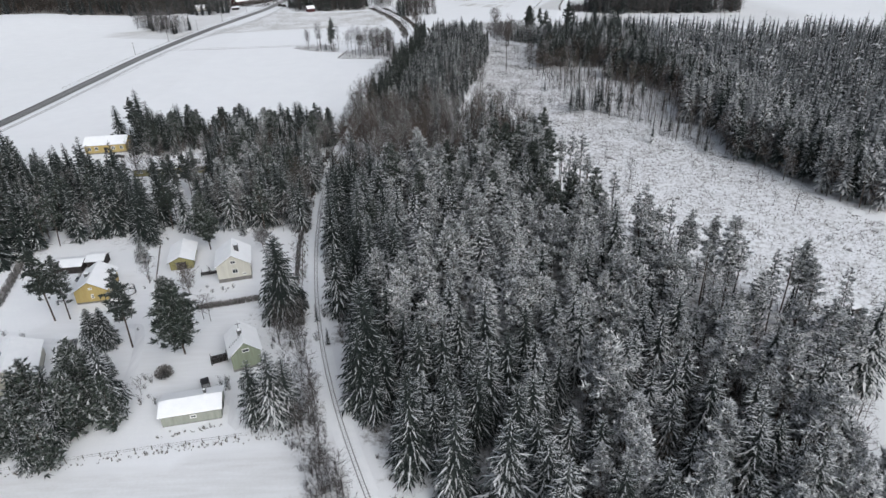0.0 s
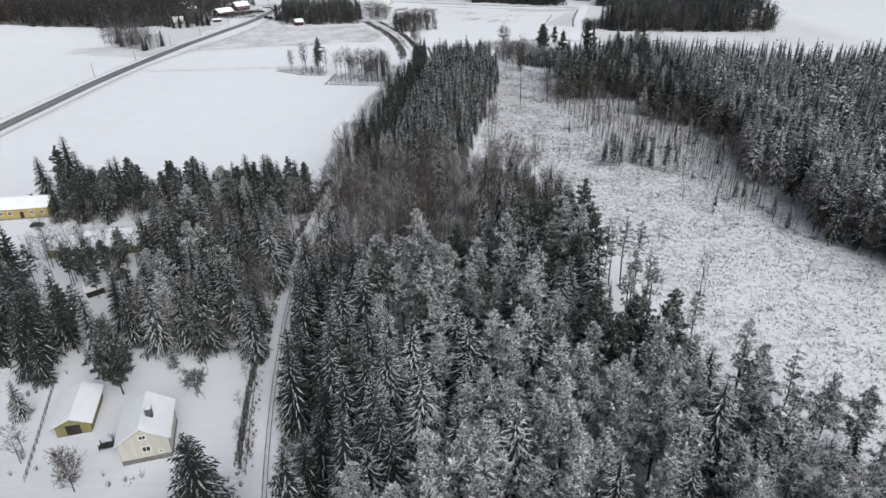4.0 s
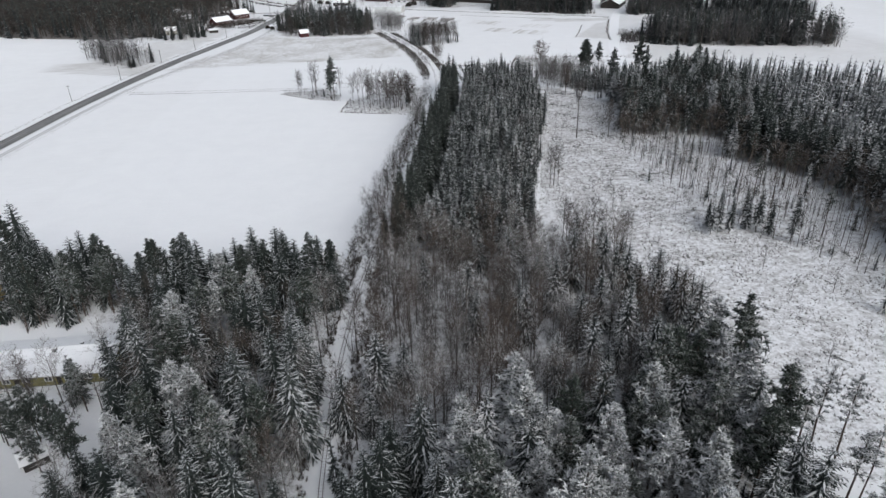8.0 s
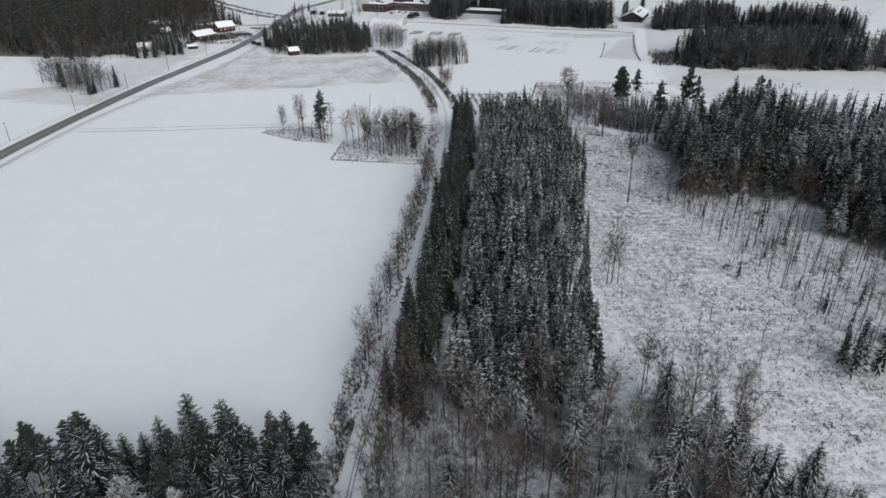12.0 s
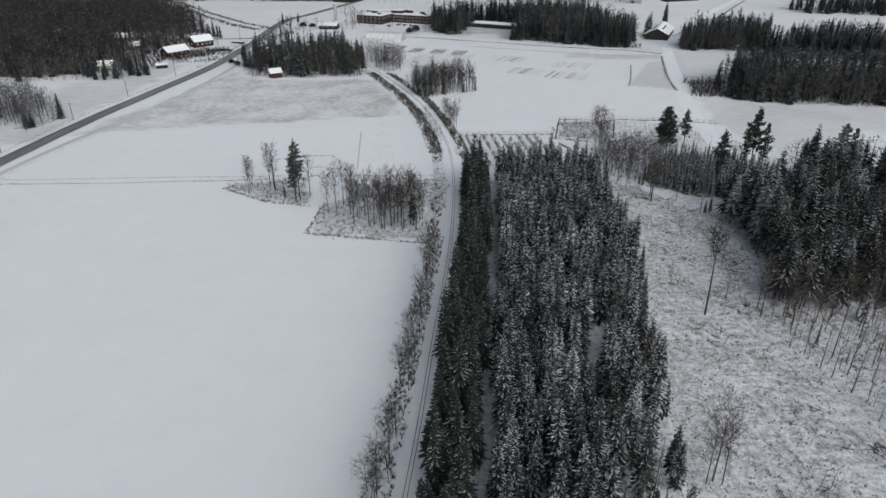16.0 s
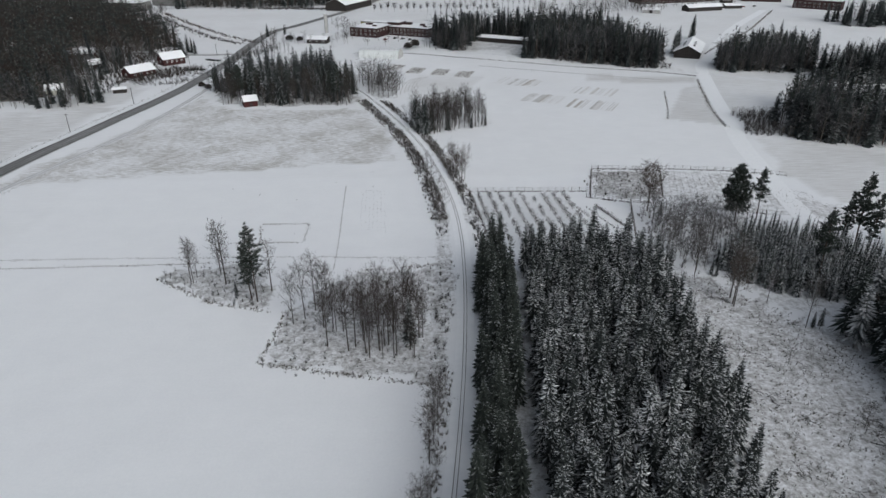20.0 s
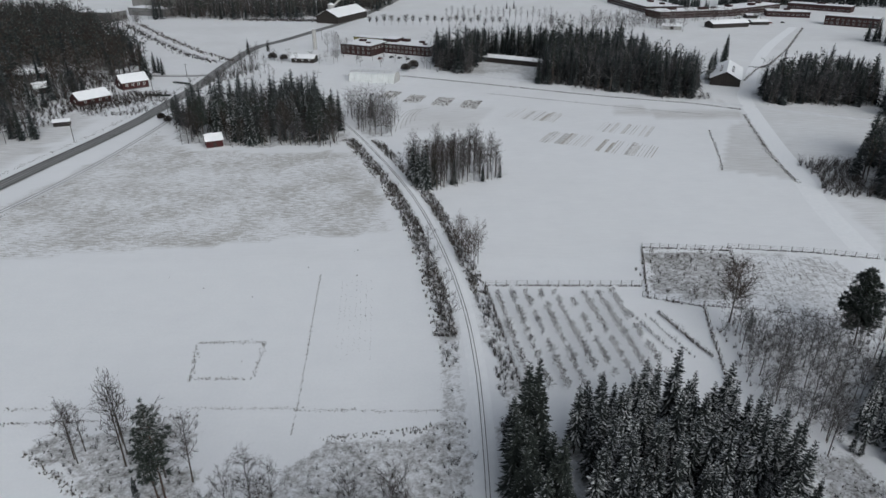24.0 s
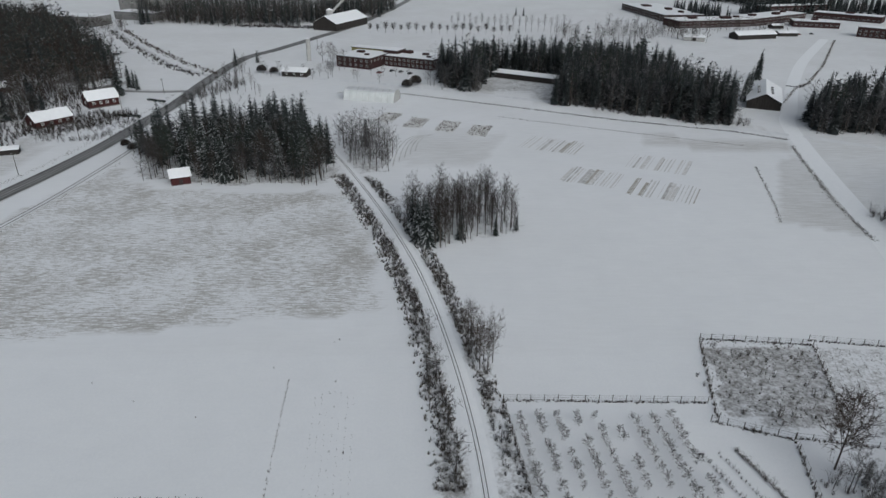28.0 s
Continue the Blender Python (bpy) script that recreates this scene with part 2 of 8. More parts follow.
CLEARCUT = [(30, 420), (46, 484), (72, 452), (80, 395), (92, 335), (108, 250), (125, 190), (150, 130), (175, 60), (84, 60), (92, 110), (64, 150), (52, 175),
            (50, 215), (46, 260), (38, 290), (22, 310), (20, 345), (27, 385)]
MIXED = [(12, 60), (-8, 84), (-18.5, 103), (-25, 125), (-30, 145), (-34.5, 175), (-37, 205), (-20, 212), (10, 214), (30, 230), (45, 250), (39.5, 215), (37, 186), (54, 162), (68, 152), (80, 134), (93, 120), (88, 106), (75, 96), (68, 84), (60, 60)]
BROAD = [(-38, 205), (-39, 240), (-36.5, 275), (-35, 289), (-14, 290), (6, 292), (20, 298), (34, 285), (44, 262), (30, 230), (10, 214), (-20, 212)]
PLANTED = [(-35, 287), (-30, 318), (-25, 350), (-20.5, 390), (-15, 430), (-12, 470), (-10, 489), (20, 491), (38, 486), (34, 455), (29, 415), (23, 380), (16, 345), (12, 304), (6, 290), (-14, 287)]
EASTWOOD = [(47, 492), (53, 480), (72, 457), (67, 425), (64, 394), (84, 391), (108, 386), (93, 361), (104, 350), (122, 333), (107, 282), (124, 272), (112, 240), (121, 206), (136, 176), (260, 160), (330, 300), (330, 420), (200, 452), (130, 478), (100, 500), (70, 505)]
WESTWOOD = [(-42, 186), (-43, 215), (-43, 245), (-41, 278), (-62, 279), (-125, 278), (-126, 262), (-90, 260), (-81, 240), (-81, 228), (-83, 212), (-82, 200), (-79, 190), (-72, 192), (-62, 186)]
STUBBLE = [(-185, 556), (-160, 640), (-146, 690), (-128, 662), (-54, 660), (-36, 596), (-37, 580), (-90, 571), (-150, 563)]
GROVE_EDGE = [(-62, 444), (-60, 468), (-45, 486), (-18, 490), (-18, 478), (-21, 436)]
GROVE_TIP = [(-99, 485), (-80, 471), (-65, 467), (-66, 480), (-70, 494), (-95, 490)]
HUTGROVE = [(-146, 704), (-130, 674), (-112, 671), (-93, 667), (-60, 670), (-63, 690), (-72, 712), (-85, 732), (-118, 738)]
HUTGROVE_E = [(-50, 682), (-40, 680), (-39, 712), (-52, 728), (-64, 722), (-58, 700)]
BIRCHES = [(-34, 628), (-27, 620), (-18, 617), (8, 627), (8, 638), (-4, 652), (-22, 650)]
ROUGH_A = [(40, 566), (33, 538), (58, 535), (66, 564)]
ROUGH_B = [(66, 564), (58, 535), (90, 520), (125, 510), (100, 545), (88, 561)]
MIDWOOD = [(-20, 836), (2, 828), (12, 818), (58, 792), (104, 762), (132, 756), (140, 800), (128, 850), (120, 900), (40, 905), (-10, 880)]
EASTGROVE = [(134, 606), (160, 592), (190, 584), (260, 570), (265, 600), (215, 640), (170, 655), (150, 640)]
EASTGROVE_C = [(206, 713), (240, 699), (300, 680), (300, 745), (250, 742)]
EASTGROVE_B = [(163, 742), (199, 732), (222, 735), (240, 770), (232, 805), (188, 792)]
HILLWOOD = [(-335, 668), (-262, 676), (-232, 696), (-238, 740), (-214, 792), (-194, 808), (-222, 866), (-262, 930), (-318, 1010), (-372, 1078), (-450, 1090), (-620, 1000), (-620, 640), (-430, 660)]
FOOTGROVE = [(-268, 612), (-238, 582), (-210, 562), (-205, 580), (-228, 612), (-250, 628)]
FARWOOD_W = [(-292, 1092), (-200, 1085), (-150, 1095), (-75, 1160), (-60, 1215), (-66, 1270), (-160, 1190), (-230, 1180), (-330, 1210)]
FARWOOD_E = [(330, 1400), (395, 1270), (425, 1216), (500, 1208), (700, 1150), (720, 1200), (520, 1270), (420, 1400)]
FARWOOD_SE = [(345, 925), (398, 908), (470, 885), (540, 860), (560, 920), (470, 960), (400, 975), (352, 960)]
YARDWOOD = [(-175, 165), (-150, 166), (-122, 162), (-112, 168), (-116, 178), (-126, 176), (-128, 176), (-112, 181), (-92, 176), (-86, 183), (-90, 195), (-99, 200), (-109, 212), (-118, 226), (-132, 226), (-150, 240), (-185, 245)]
GARDENWOOD = [(-112, 86), (-85, 91), (-70, 91), (-58, 94), (-58, 99), (-64, 108), (-72, 111), (-80, 109), (-86, 103), (-112, 101)]
SPARSE = [(57, 378), (62, 388), (84, 388), (105, 383), (91, 360), (103, 348), (119, 332), (104, 282), (120, 272), (109, 240), (100, 240), (85, 275), (70, 312), (60, 335)]


def ground_sheet():
    def steps(a, b, fine, reach):
        mid = list(np.arange(a, b + 0.1, fine))
        lo, hi, k = [], [], fine
        while a - (lo[-1] if lo else 0) * 0 > -reach and (not lo or lo[-1] > -reach):
            k *= 1.16
            lo.append((lo[-1] if lo else a) - k)
        k = fine
        while not hi or hi[-1] < reach:
            k *= 1.16
            hi.append((hi[-1] if hi else b) + k)
        return np.array(lo[::-1] + mid + hi)
    xs, ys = steps(-175, 150, 3.2, 4200), steps(60, 690, 3.2, 4600)
    X, Y = np.meshgrid(xs, ys)
    x, y = X.ravel(), Y.ravel()
    wob = np.sin(x * 0.31) * 1.2 + np.cos(y * 0.27 + x * 0.1) * 1.2
    xw, yw = x + wob, y + wob * 0.7
    grass = np.zeros(len(x))

    def lay(poly, k):
        grass[in_poly(xw, yw, poly)] = k
    lay(CLEARCUT, 0.5)
    cut_over = in_poly(xw, yw, CLEARCUT)
    grass[cut_over] = np.interp(y[cut_over], [200, 290, 360, 420], [0.60, 0.70, 0.72, 0.74])
    # wood floors: high values also paint in the shade between the trees
    lay(EASTWOOD, 0.62), lay(SPARSE, 0.68), lay(MIXED, 0.85), lay(BROAD, 0.7), lay(PLANTED, 0.62), lay(WESTWOOD, 0.6), lay(YARDWOOD, 0.5)
    # HILLWOOD's value is far higher, to darken the ground under its trees
    lay(HUTGROVE, 0.7), lay(HUTGROVE_E, 0.7), lay(BIRCHES, 0.55), lay(MIDWOOD, 0.7), lay(EASTGROVE, 0.7), lay(EASTGROVE_B, 0.7), lay(HILLWOOD, 1.8), lay(FOOTGROVE, 0.7)
    lay([(-300, 855), (-250, 855), (-195, 815), (-186, 770), (-178, 740), (-200, 706), (-226, 735), (-250, 735), (-280, 765)], 0.5)
    lay([(6, 292), (13, 304), (16, 345), (23, 380), (29, 415), (34, 455), (38, 486), (48, 486), (31, 420), (28, 385), (21, 345), (23, 310), (39, 290), (47, 260), (44, 260), (34, 284), (20, 297)], 0.62)
    lay([(-12, 546), (-9, 544), (-7.4, 526), (-4.5, 492), (-11, 488), (-12, 500), (-12, 520)], 0.7)
    lay(FARWOOD_W, 0.8), lay(FARWOOD_E, 0.8), lay(ROUGH_B, 0.62), lay(ROUGH_A, 0.84)
    for poly, k in ((GROVE_EDGE, 0.74), (GROVE_TIP, 0.78)):
        grass[in_poly(x, y, poly)] = k
    d = x - rail_x(y)
    band = (y > 60) & (y < 690)
    verge = band & (np.abs(d) > 2.6) & (np.abs(d) < 6.5)
    grass[verge] = np.maximum(grass[verge], 0.58)
    front = (y < 150) & (d > -15 - 4 * np.sin(y * 0.2)) & (d < 11)
    grass[front & (np.abs(d) > 2.6)] = np.maximum(grass[front & (np.abs(d) > 2.6)], 0.5)
    west = band & (y > 285) & (d < -3.6) & (d > -7.5)
    grass[west] = np.maximum(grass[west], 0.62)
    grass[band & (np.abs(d) <= 2.6)] = 0.0
    stub = in_poly(xw, yw, STUBBLE).astype(float)
    shrubby = (y > 520) & (y < 680) & (d < -3.4) & (d > -8.0)
    shrubby |= (y > 540) & (y < 680) & (d > 3.4) & (d < 6.8)
    grass[shrubby] = 0.85
    # how far the snow is greyed: a base amount that grows with y
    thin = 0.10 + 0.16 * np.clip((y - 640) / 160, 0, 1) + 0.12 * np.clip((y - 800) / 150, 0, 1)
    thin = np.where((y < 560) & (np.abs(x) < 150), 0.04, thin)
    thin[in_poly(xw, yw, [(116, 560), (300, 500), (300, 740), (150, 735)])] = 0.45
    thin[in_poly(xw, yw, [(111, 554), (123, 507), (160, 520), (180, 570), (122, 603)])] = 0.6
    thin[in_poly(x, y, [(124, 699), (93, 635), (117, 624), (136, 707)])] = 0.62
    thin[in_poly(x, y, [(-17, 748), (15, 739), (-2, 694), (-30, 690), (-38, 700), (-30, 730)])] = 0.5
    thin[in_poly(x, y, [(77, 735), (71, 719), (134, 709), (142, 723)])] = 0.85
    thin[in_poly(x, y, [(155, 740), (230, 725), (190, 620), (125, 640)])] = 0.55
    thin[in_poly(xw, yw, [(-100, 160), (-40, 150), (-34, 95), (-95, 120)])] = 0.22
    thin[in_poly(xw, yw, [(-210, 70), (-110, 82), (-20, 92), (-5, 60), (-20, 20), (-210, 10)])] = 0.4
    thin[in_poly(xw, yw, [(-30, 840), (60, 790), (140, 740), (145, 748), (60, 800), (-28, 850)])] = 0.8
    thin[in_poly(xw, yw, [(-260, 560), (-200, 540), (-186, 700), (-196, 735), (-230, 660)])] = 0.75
    v = np.column_stack((x, y, land(x, y)))
    nx, ny = len(xs), len(ys)
    i = (np.arange(ny - 1)[:, None] * nx + np.arange(nx - 1)[None, :]).ravel()
    t = np.concatenate((np.column_stack((i, i + 1, i + nx + 1)), np.column_stack((i, i + nx + 1, i + nx))))
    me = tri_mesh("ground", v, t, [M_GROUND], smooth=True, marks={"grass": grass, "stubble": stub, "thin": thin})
    return tagged(new("ground", me), "flat snow-covered fields with grass showing and forest floor darkened under the trees", "ground", kind="structure")


def tri_mesh(name, v, t, mats, slot=None, smooth=False, marks=None):
    me = bpy.data.meshes.new(name)
    v, t = np.asarray(v, np.float32), np.asarray(t, np.int32)
    me.vertices.add(len(v))
    me.vertices.foreach_set("co", v.ravel())
    me.loops.add(len(t) * 3)
    me.loops.foreach_set("vertex_index", t.ravel())
    me.polygons.add(len(t))
    me.polygons.foreach_set("loop_start", np.arange(0, len(t) * 3, 3, dtype=np.int32))
    me.polygons.foreach_set("loop_total", np.full(len(t), 3, np.int32))
    if slot is not None:
        me.polygons.foreach_set("material_index", np.asarray(slot, np.int32))
    me.polygons.foreach_set("use_smooth", np.full(len(t), smooth, bool))
    for m in mats:
        me.materials.append(m)
    for k, a in (marks or {}).items():
        at = me.attributes.new(k, "FLOAT", "POINT")
        at.data.foreach_set("value", np.asarray(a, np.float32))
    me.update()
    me.validate()
    return me


ground = ground_sheet()


# ---- trees: arrays of triangles, with a mark where snow lodges ----
class Pile:
    """Collects triangles."""

    def __init__(self):
        self.v, self.t, self.r, self.n = [], [], [], 0

    def add(self, v, t, r):
        v = np.asarray(v, float)
        self.v.append(v)
        self.t.append(np.asarray(t, int) + self.n)
        self.r.append(np.broadcast_to(np.asarray(r, float), (len(v),)))
        self.n += len(v)

    def done(self):
        return np.concatenate(self.v), np.concatenate(self.t), np.concatenate(self.r)


def tube(pile, pts, rads, sides=5, mark=0.15):
    pts = [Vector(p) for p in pts]
    vs, n = [], len(pts)
    for i, p in enumerate(pts):
        ax = (pts[min(i + 1, n - 1)] - pts[max(i - 1, 0)]).normalized()
        a = ax.orthogonal().normalized()
        b = ax.cross(a)
        for k in range(sides):
            w = 2 * math.pi * k / sides
            vs.append(p + (a * math.cos(w) + b * math.sin(w)) * rads[i])
    ts = []
    for i in range(n - 1):
        for k in range(sides):
            q = i * sides + k
            r = i * sides + (k + 1) % sides
            ts += [(q, r, r + sides), (q, r + sides, q + sides)]
    pile.add([tuple(p) for p in vs], ts, mark)


def spruce(rng, h, r, levels, per, grade, low=(0.04, 0.16)):
    """A spruce: trunk, and whorls of drooping branches. grade 0 far, 1 middling, 2 near."""
    trunk, crown = Pile(), Pile()
    lean = rng.normal(0, 0.012, 2) * h
    tube(trunk, [(0, 0, -0.3), (lean[0] * 0.5, lean[1] * 0.5, h * 0.5), (lean[0], lean[1], h * 0.97)], [h * 0.0105, h * 0.007, 0.02], 5 if grade else 4)
    base = rng.uniform(*low)
    for i in range(levels):
        f = (i + rng.uniform(-0.25, 0.25)) / (levels - 1)
        f = min(max(f, 0), 1) ** 0.88
        z = h * (base + (0.985 - base) * f)
        reach = r * (1 - f) ** (0.74 if grade == 1 else 0.62) * rng.uniform(0.86, 1.12) + 0.38
        n = max(4, int(round(per * (0.55 + 0.45 * (1 - f)))))
        w0 = rng.uniform(0, 6.28)
        for k in range(n):
            w = w0 + 6.283 * (k + rng.uniform(-0.3, 0.3)) / n
            ln = reach * rng.uniform(0.72, 1.18)
            drop = 0.60 * (1 - f) + 0.16 - 0.22 * f + rng.uniform(-0.1, 0.1)
            c, s = math.cos(w), math.sin(w)
            zk = z + rng.uniform(-0.55, 0.55) * h * 0.85 / levels
            o = np.array((lean[0] * z / h, lean[1] * z / h, zk))

            def at(u, side, dz=0.0):
                zz = ln * (0.10 * u - drop * u ** 1.5 + 0.10 * u ** 4) + dz
                return o + (c * ln * u - s * side, s * ln * u + c * side, zz)
            wd = ln * rng.uniform(0.17, 0.26) + 0.08
            if grade == 2:
                v = [at(0, 0), at(0.5, 0), at(1, 0), at(0.5, 0.052 * ln, -0.03), at(0.5, -0.052 * ln, -0.03)]
                t = [(0, 4, 1), (0, 1, 3), (1, 4, 2), (1, 2, 3)]
                q = [0.2, 1.0, 1.0, 0.7, 0.7]
                for u, m in ((0.22, 0.75), (0.42, 1.0), (0.6, 0.9), (0.78, 0.62)):
                    for sd in (1, -1):
                        j = len(v)
                        wv = wd * m * rng.uniform(0.8, 1.25) * sd
                        v += [at(u - 0.09, 0, -0.02), at(u + 0.09, 0, -0.02), at(u + 0.20, wv, -abs(wv) * rng.uniform(0.35, 0.7))]
                        t.append((j, j + 1, j + 2) if sd > 0 else (j + 1, j, j + 2))
                        q += [0.4, 0.55, 0.3] if u > 0.3 else [0.1, 0.15, 0.1]
            elif grade == 1:
                wd *= 0.72
                v = [at(0.05, 0), at(0.55, wd, -0.6 * wd), at(1, 0), at(0.55, -wd, -0.6 * wd)]
                t = [(0, 2, 1), (0, 3, 2)]
                q = [0.5, 0.2, 0.9, 0.2]
            else:
                wd *= 1.5
                v = [at(0.3, wd, -0.3 * wd), at(0.3, -wd, -0.3 * wd), at(1, 0)]
                t = [(0, 1, 2)]
                q = [0.15, 0.35, 0.9]
            crown.add(v, t, q)
    # dense heart round the trunk, and the leader
    n = 6
    ring = [(0.40 * r * math.cos(6.283 * k / n), 0.40 * r * math.sin(6.283 * k / n), h * (base + 0.02)) for k in range(n)]
    crown.add(ring + [(lean[0], lean[1], h * 0.95)], [(k, (k + 1) % n, n) for k in range(n)], [0.1] * n + [0.3])
    return trunk.done(), crown.done()


def pad(pile, rng, c, r, out, points):
    """A bough's end of a pine: a tuft of needle sprays, spreading outwards and up, frost at the tips."""
    c = np.asarray(c, float)
    d = rng.normal(0, 1, (points, 3)) * (1, 1, 0.6) + (0.5 * math.cos(out), 0.5 * math.sin(out), 0.25)
    d /= np.linalg.norm(d, axis=1)[:, None] + 1e-6
    side = np.cross(d, rng.normal(0, 1, (points, 3)))
    side /= np.linalg.norm(side, axis=1)[:, None] + 1e-6
    ln = r * rng.uniform(0.6, 1.15, (points, 1))
    o = c + rng.normal(0, 0.16, (points, 3)) * r
    w = r * rng.uniform(0.11, 0.20, (points, 1)) * (1.3 if points < 20 else 1.0)
    v = np.stack((o - side * w, o + side * w, o + d * ln), 1).reshape(-1, 3)
    pile.add(v, np.arange(points * 3).reshape(-1, 3), np.stack((0.30 + 0.5 * d[:, 2], 0.30 + 0.5 * d[:, 2], 0.55 + 0.55 * d[:, 2]), 1).ravel())


def pine(rng, h, r, grade, start=0.45, whorls=11, per=4):
    """A pine: a long trunk and a rounded crown of tiered boughs that carry snow."""
    trunk, crown = Pile(), Pile()
    b = rng.normal(0, 0.015, 4) * h
    tube(trunk, [(0, 0, -0.3), (b[0], b[1], h * 0.45), (b[0] + b[2], b[1] + b[3], h * 0.95)], [h * 0.0105, h * 0.008, 0.05], 6 if grade == 2 else 4)
    points = (4, 8, 22)[grade]
    for i in range(whorls):
        f = (i + rng.uniform(-0.2, 0.2)) / (whorls - 1)
        f = min(max(f, 0.0), 1.0)
        z = h * (start + (0.975 - start) * f)
        k = min(z / h / 0.95, 1)
        o0 = np.array((b[0] + b[2] * k, b[1] + b[3] * k, z))
        shape = min(1.0, 0.6 + 1.6 * f) * (1 - f ** 1.5) ** 0.8 + 0.10
        w0 = rng.uniform(0, 6.28)
        n = max(3, int(round(per * (0.6 + 0.5 * shape))))
        for q in range(n):
            w = w0 + 6.283 * (q + rng.uniform(-0.3, 0.3)) / n
            o = o0 + (0, 0, rng.normal(0, 0.045) * h * (1 - 0.7 * f))
            ln = r * shape * rng.uniform(0.45, 1.3)
            d = np.array((math.cos(w), math.sin(w), rng.uniform(-0.1, 0.45)))
            if grade == 2 and ln > 1.2:
                tube(trunk, [tuple(o - (0, 0, 0.2)), tuple(o + d * ln * 0.8)], [0.06, 0.02], 3)
            size = r * (0.44, 0.37, 0.31)[grade] * (0.55 + 0.45 * shape)
            for u in ((0.75,), (0.9, 0.45), (0.95, 0.68, 0.38))[grade]:
                p = o + d * ln * u + rng.normal(0, 0.07, 3) * r
                pad(crown, rng, p, size * rng.uniform(0.55, 1.3), w + rng.normal(0, 0.35), points)
    pad(crown, rng, (b[0] + b[2], b[1] + b[3], h * 0.98), r * 0.16, 0.0, points)
    return trunk.done(), crown.done()


def bare(rng, h, r, grade, fork=0.3, limbs=12, fat=1.0, rise=(0.5, 1.25)):
    """A leafless broadleaf tree: trunk, rising limbs and a haze of twigs."""
    trunk, crown = Pile(), Pile()
    b = rng.normal(0, 0.011, 4) * h

    def stem(f):
        k = max(0.0, min(f, 1.0))
        return np.array((b[0] * k + b[2] * k * k, b[1] * k + b[3] * k * k, h * f))
    tube(trunk, [tuple(stem(0) - (0, 0, 0.3)), tuple(stem(0.35)), tuple(stem(0.7)), tuple(stem(0.96))], [h * 0.011 * fat ** 0.4, h * 0.0075 * fat ** 0.4, h * 0.004 * fat ** 0.5, 0.02], 5 if grade == 2 else 3)

    def sliver(p, q, wide, marks):
        d = q - p
        sd = np.cross(d, rng.normal(0, 1, 3))
        sd = sd / (np.linalg.norm(sd) + 1e-6) * wide
        crown.add([p - sd, p + sd, q], [(0, 1, 2)], marks)
    for i in range(limbs):
        f = fork + (0.95 - fork) * (i + rng.uniform(0, 1)) / limbs
        w = i * 2.4 + rng.uniform(-0.6, 0.6)
        g = (f - fork) / (1 - fork)
        ln = r * (0.5 + 0.85 * math.sin(math.pi * (0.25 + 0.68 * g))) * rng.uniform(0.75, 1.2)
        o = stem(f)
        d = np.array((math.cos(w), math.sin(w), rng.uniform(*rise)))
        d /= np.linalg.norm(d)
        th = 0.016 * fat + ln * 0.007
        if grade:
            tube(crown, [tuple(o), tuple(o + d * ln * 0.55 + (0, 0, -0.04 * ln)), tuple(o + d * ln)], [th, th * 0.7, 0.012], 3, 0.45)
        else:
            sliver(o, o + d * ln, th * 1.5, (0.5, 0.5, 0.4))
        for j in range((3, 5, 7)[grade]):
            p = o + d * ln * rng.uniform(0.2, 1.0)
            dd = d + rng.normal(0, 0.6, 3) + (0, 0, 0.15)
            dd /= np.linalg.norm(dd)
            l2 = ln * rng.uniform(0.35, 0.65)
            sliver(p, p + dd * l2, 0.024 * fat + 0.012, (0.6, 0.6, 0.4))
            for _ in range((2, 3, 5)[grade]):
                p2 = p + dd * l2 * rng.uniform(0.2, 1.0)
                d3 = dd + rng.normal(0, 0.75, 3)
                d3 /= np.linalg.norm(d3)
                sliver(p2, p2 + d3 * l2 * rng.uniform(0.45, 0.9), 0.028 * fat + (0.03 if grade < 1 else 0.004), (0.5, 0.5, 0.35))
    return trunk.done(), crown.done()


def shrub(rng, h, r, stems=18):
    """A leafless bush: a sheaf of thin stems with side twigs."""
    pile = Pile()
    for i in range(stems):
        w, a = rng.uniform(0, 6.28), rng.uniform(0.0, 1.0)
        o = np.array((math.cos(w) * r * 0.35 * a, math.sin(w) * r * 0.35 * a, -0.1))
        e = np.array((math.cos(w) * r * a, math.sin(w) * r * a, h * rng.uniform(0.55, 1.0)))
        d = e - o
        sd = np.cross(d, rng.normal(0, 1, 3))
        sd = sd / np.linalg.norm(sd) * 0.045
        pile.add([o - sd, o + sd, e], [(0, 1, 2)], (0.3, 0.3, 0.5))
        for _ in range(2):
            p = o + d * rng.uniform(0.35, 0.95)
            q = p + rng.normal(0, 0.22, 3) * h + (0, 0, 0.12 * h)
            s2 = np.cross(q - p, rng.normal(0, 1, 3))
            s2 = s2 / np.linalg.norm(s2) * 0.038
            pile.add([p - s2, p + s2, q], [(0, 1, 2)], (0.4, 0.4, 0.55))
    return pile.done()


def tuft(rng, h, r, blades=9):
    pile = Pile()
    for i in range(blades):
        w = rng.uniform(0, 6.28)
        d = np.array((math.cos(w), math.sin(w), 0))
        o = d * r * rng.uniform(0, 0.5)
        e = o + d * r * rng.uniform(0.2, 0.8) + (0, 0, h * rng.uniform(0.5, 1.1))
        sd = np.array((-d[1], d[0], 0)) * r * 0.14
        pile.add([o - sd, o + sd, e], [(0, 1, 2)], (0.35, 0.35, 0.6))
    return pile.done()


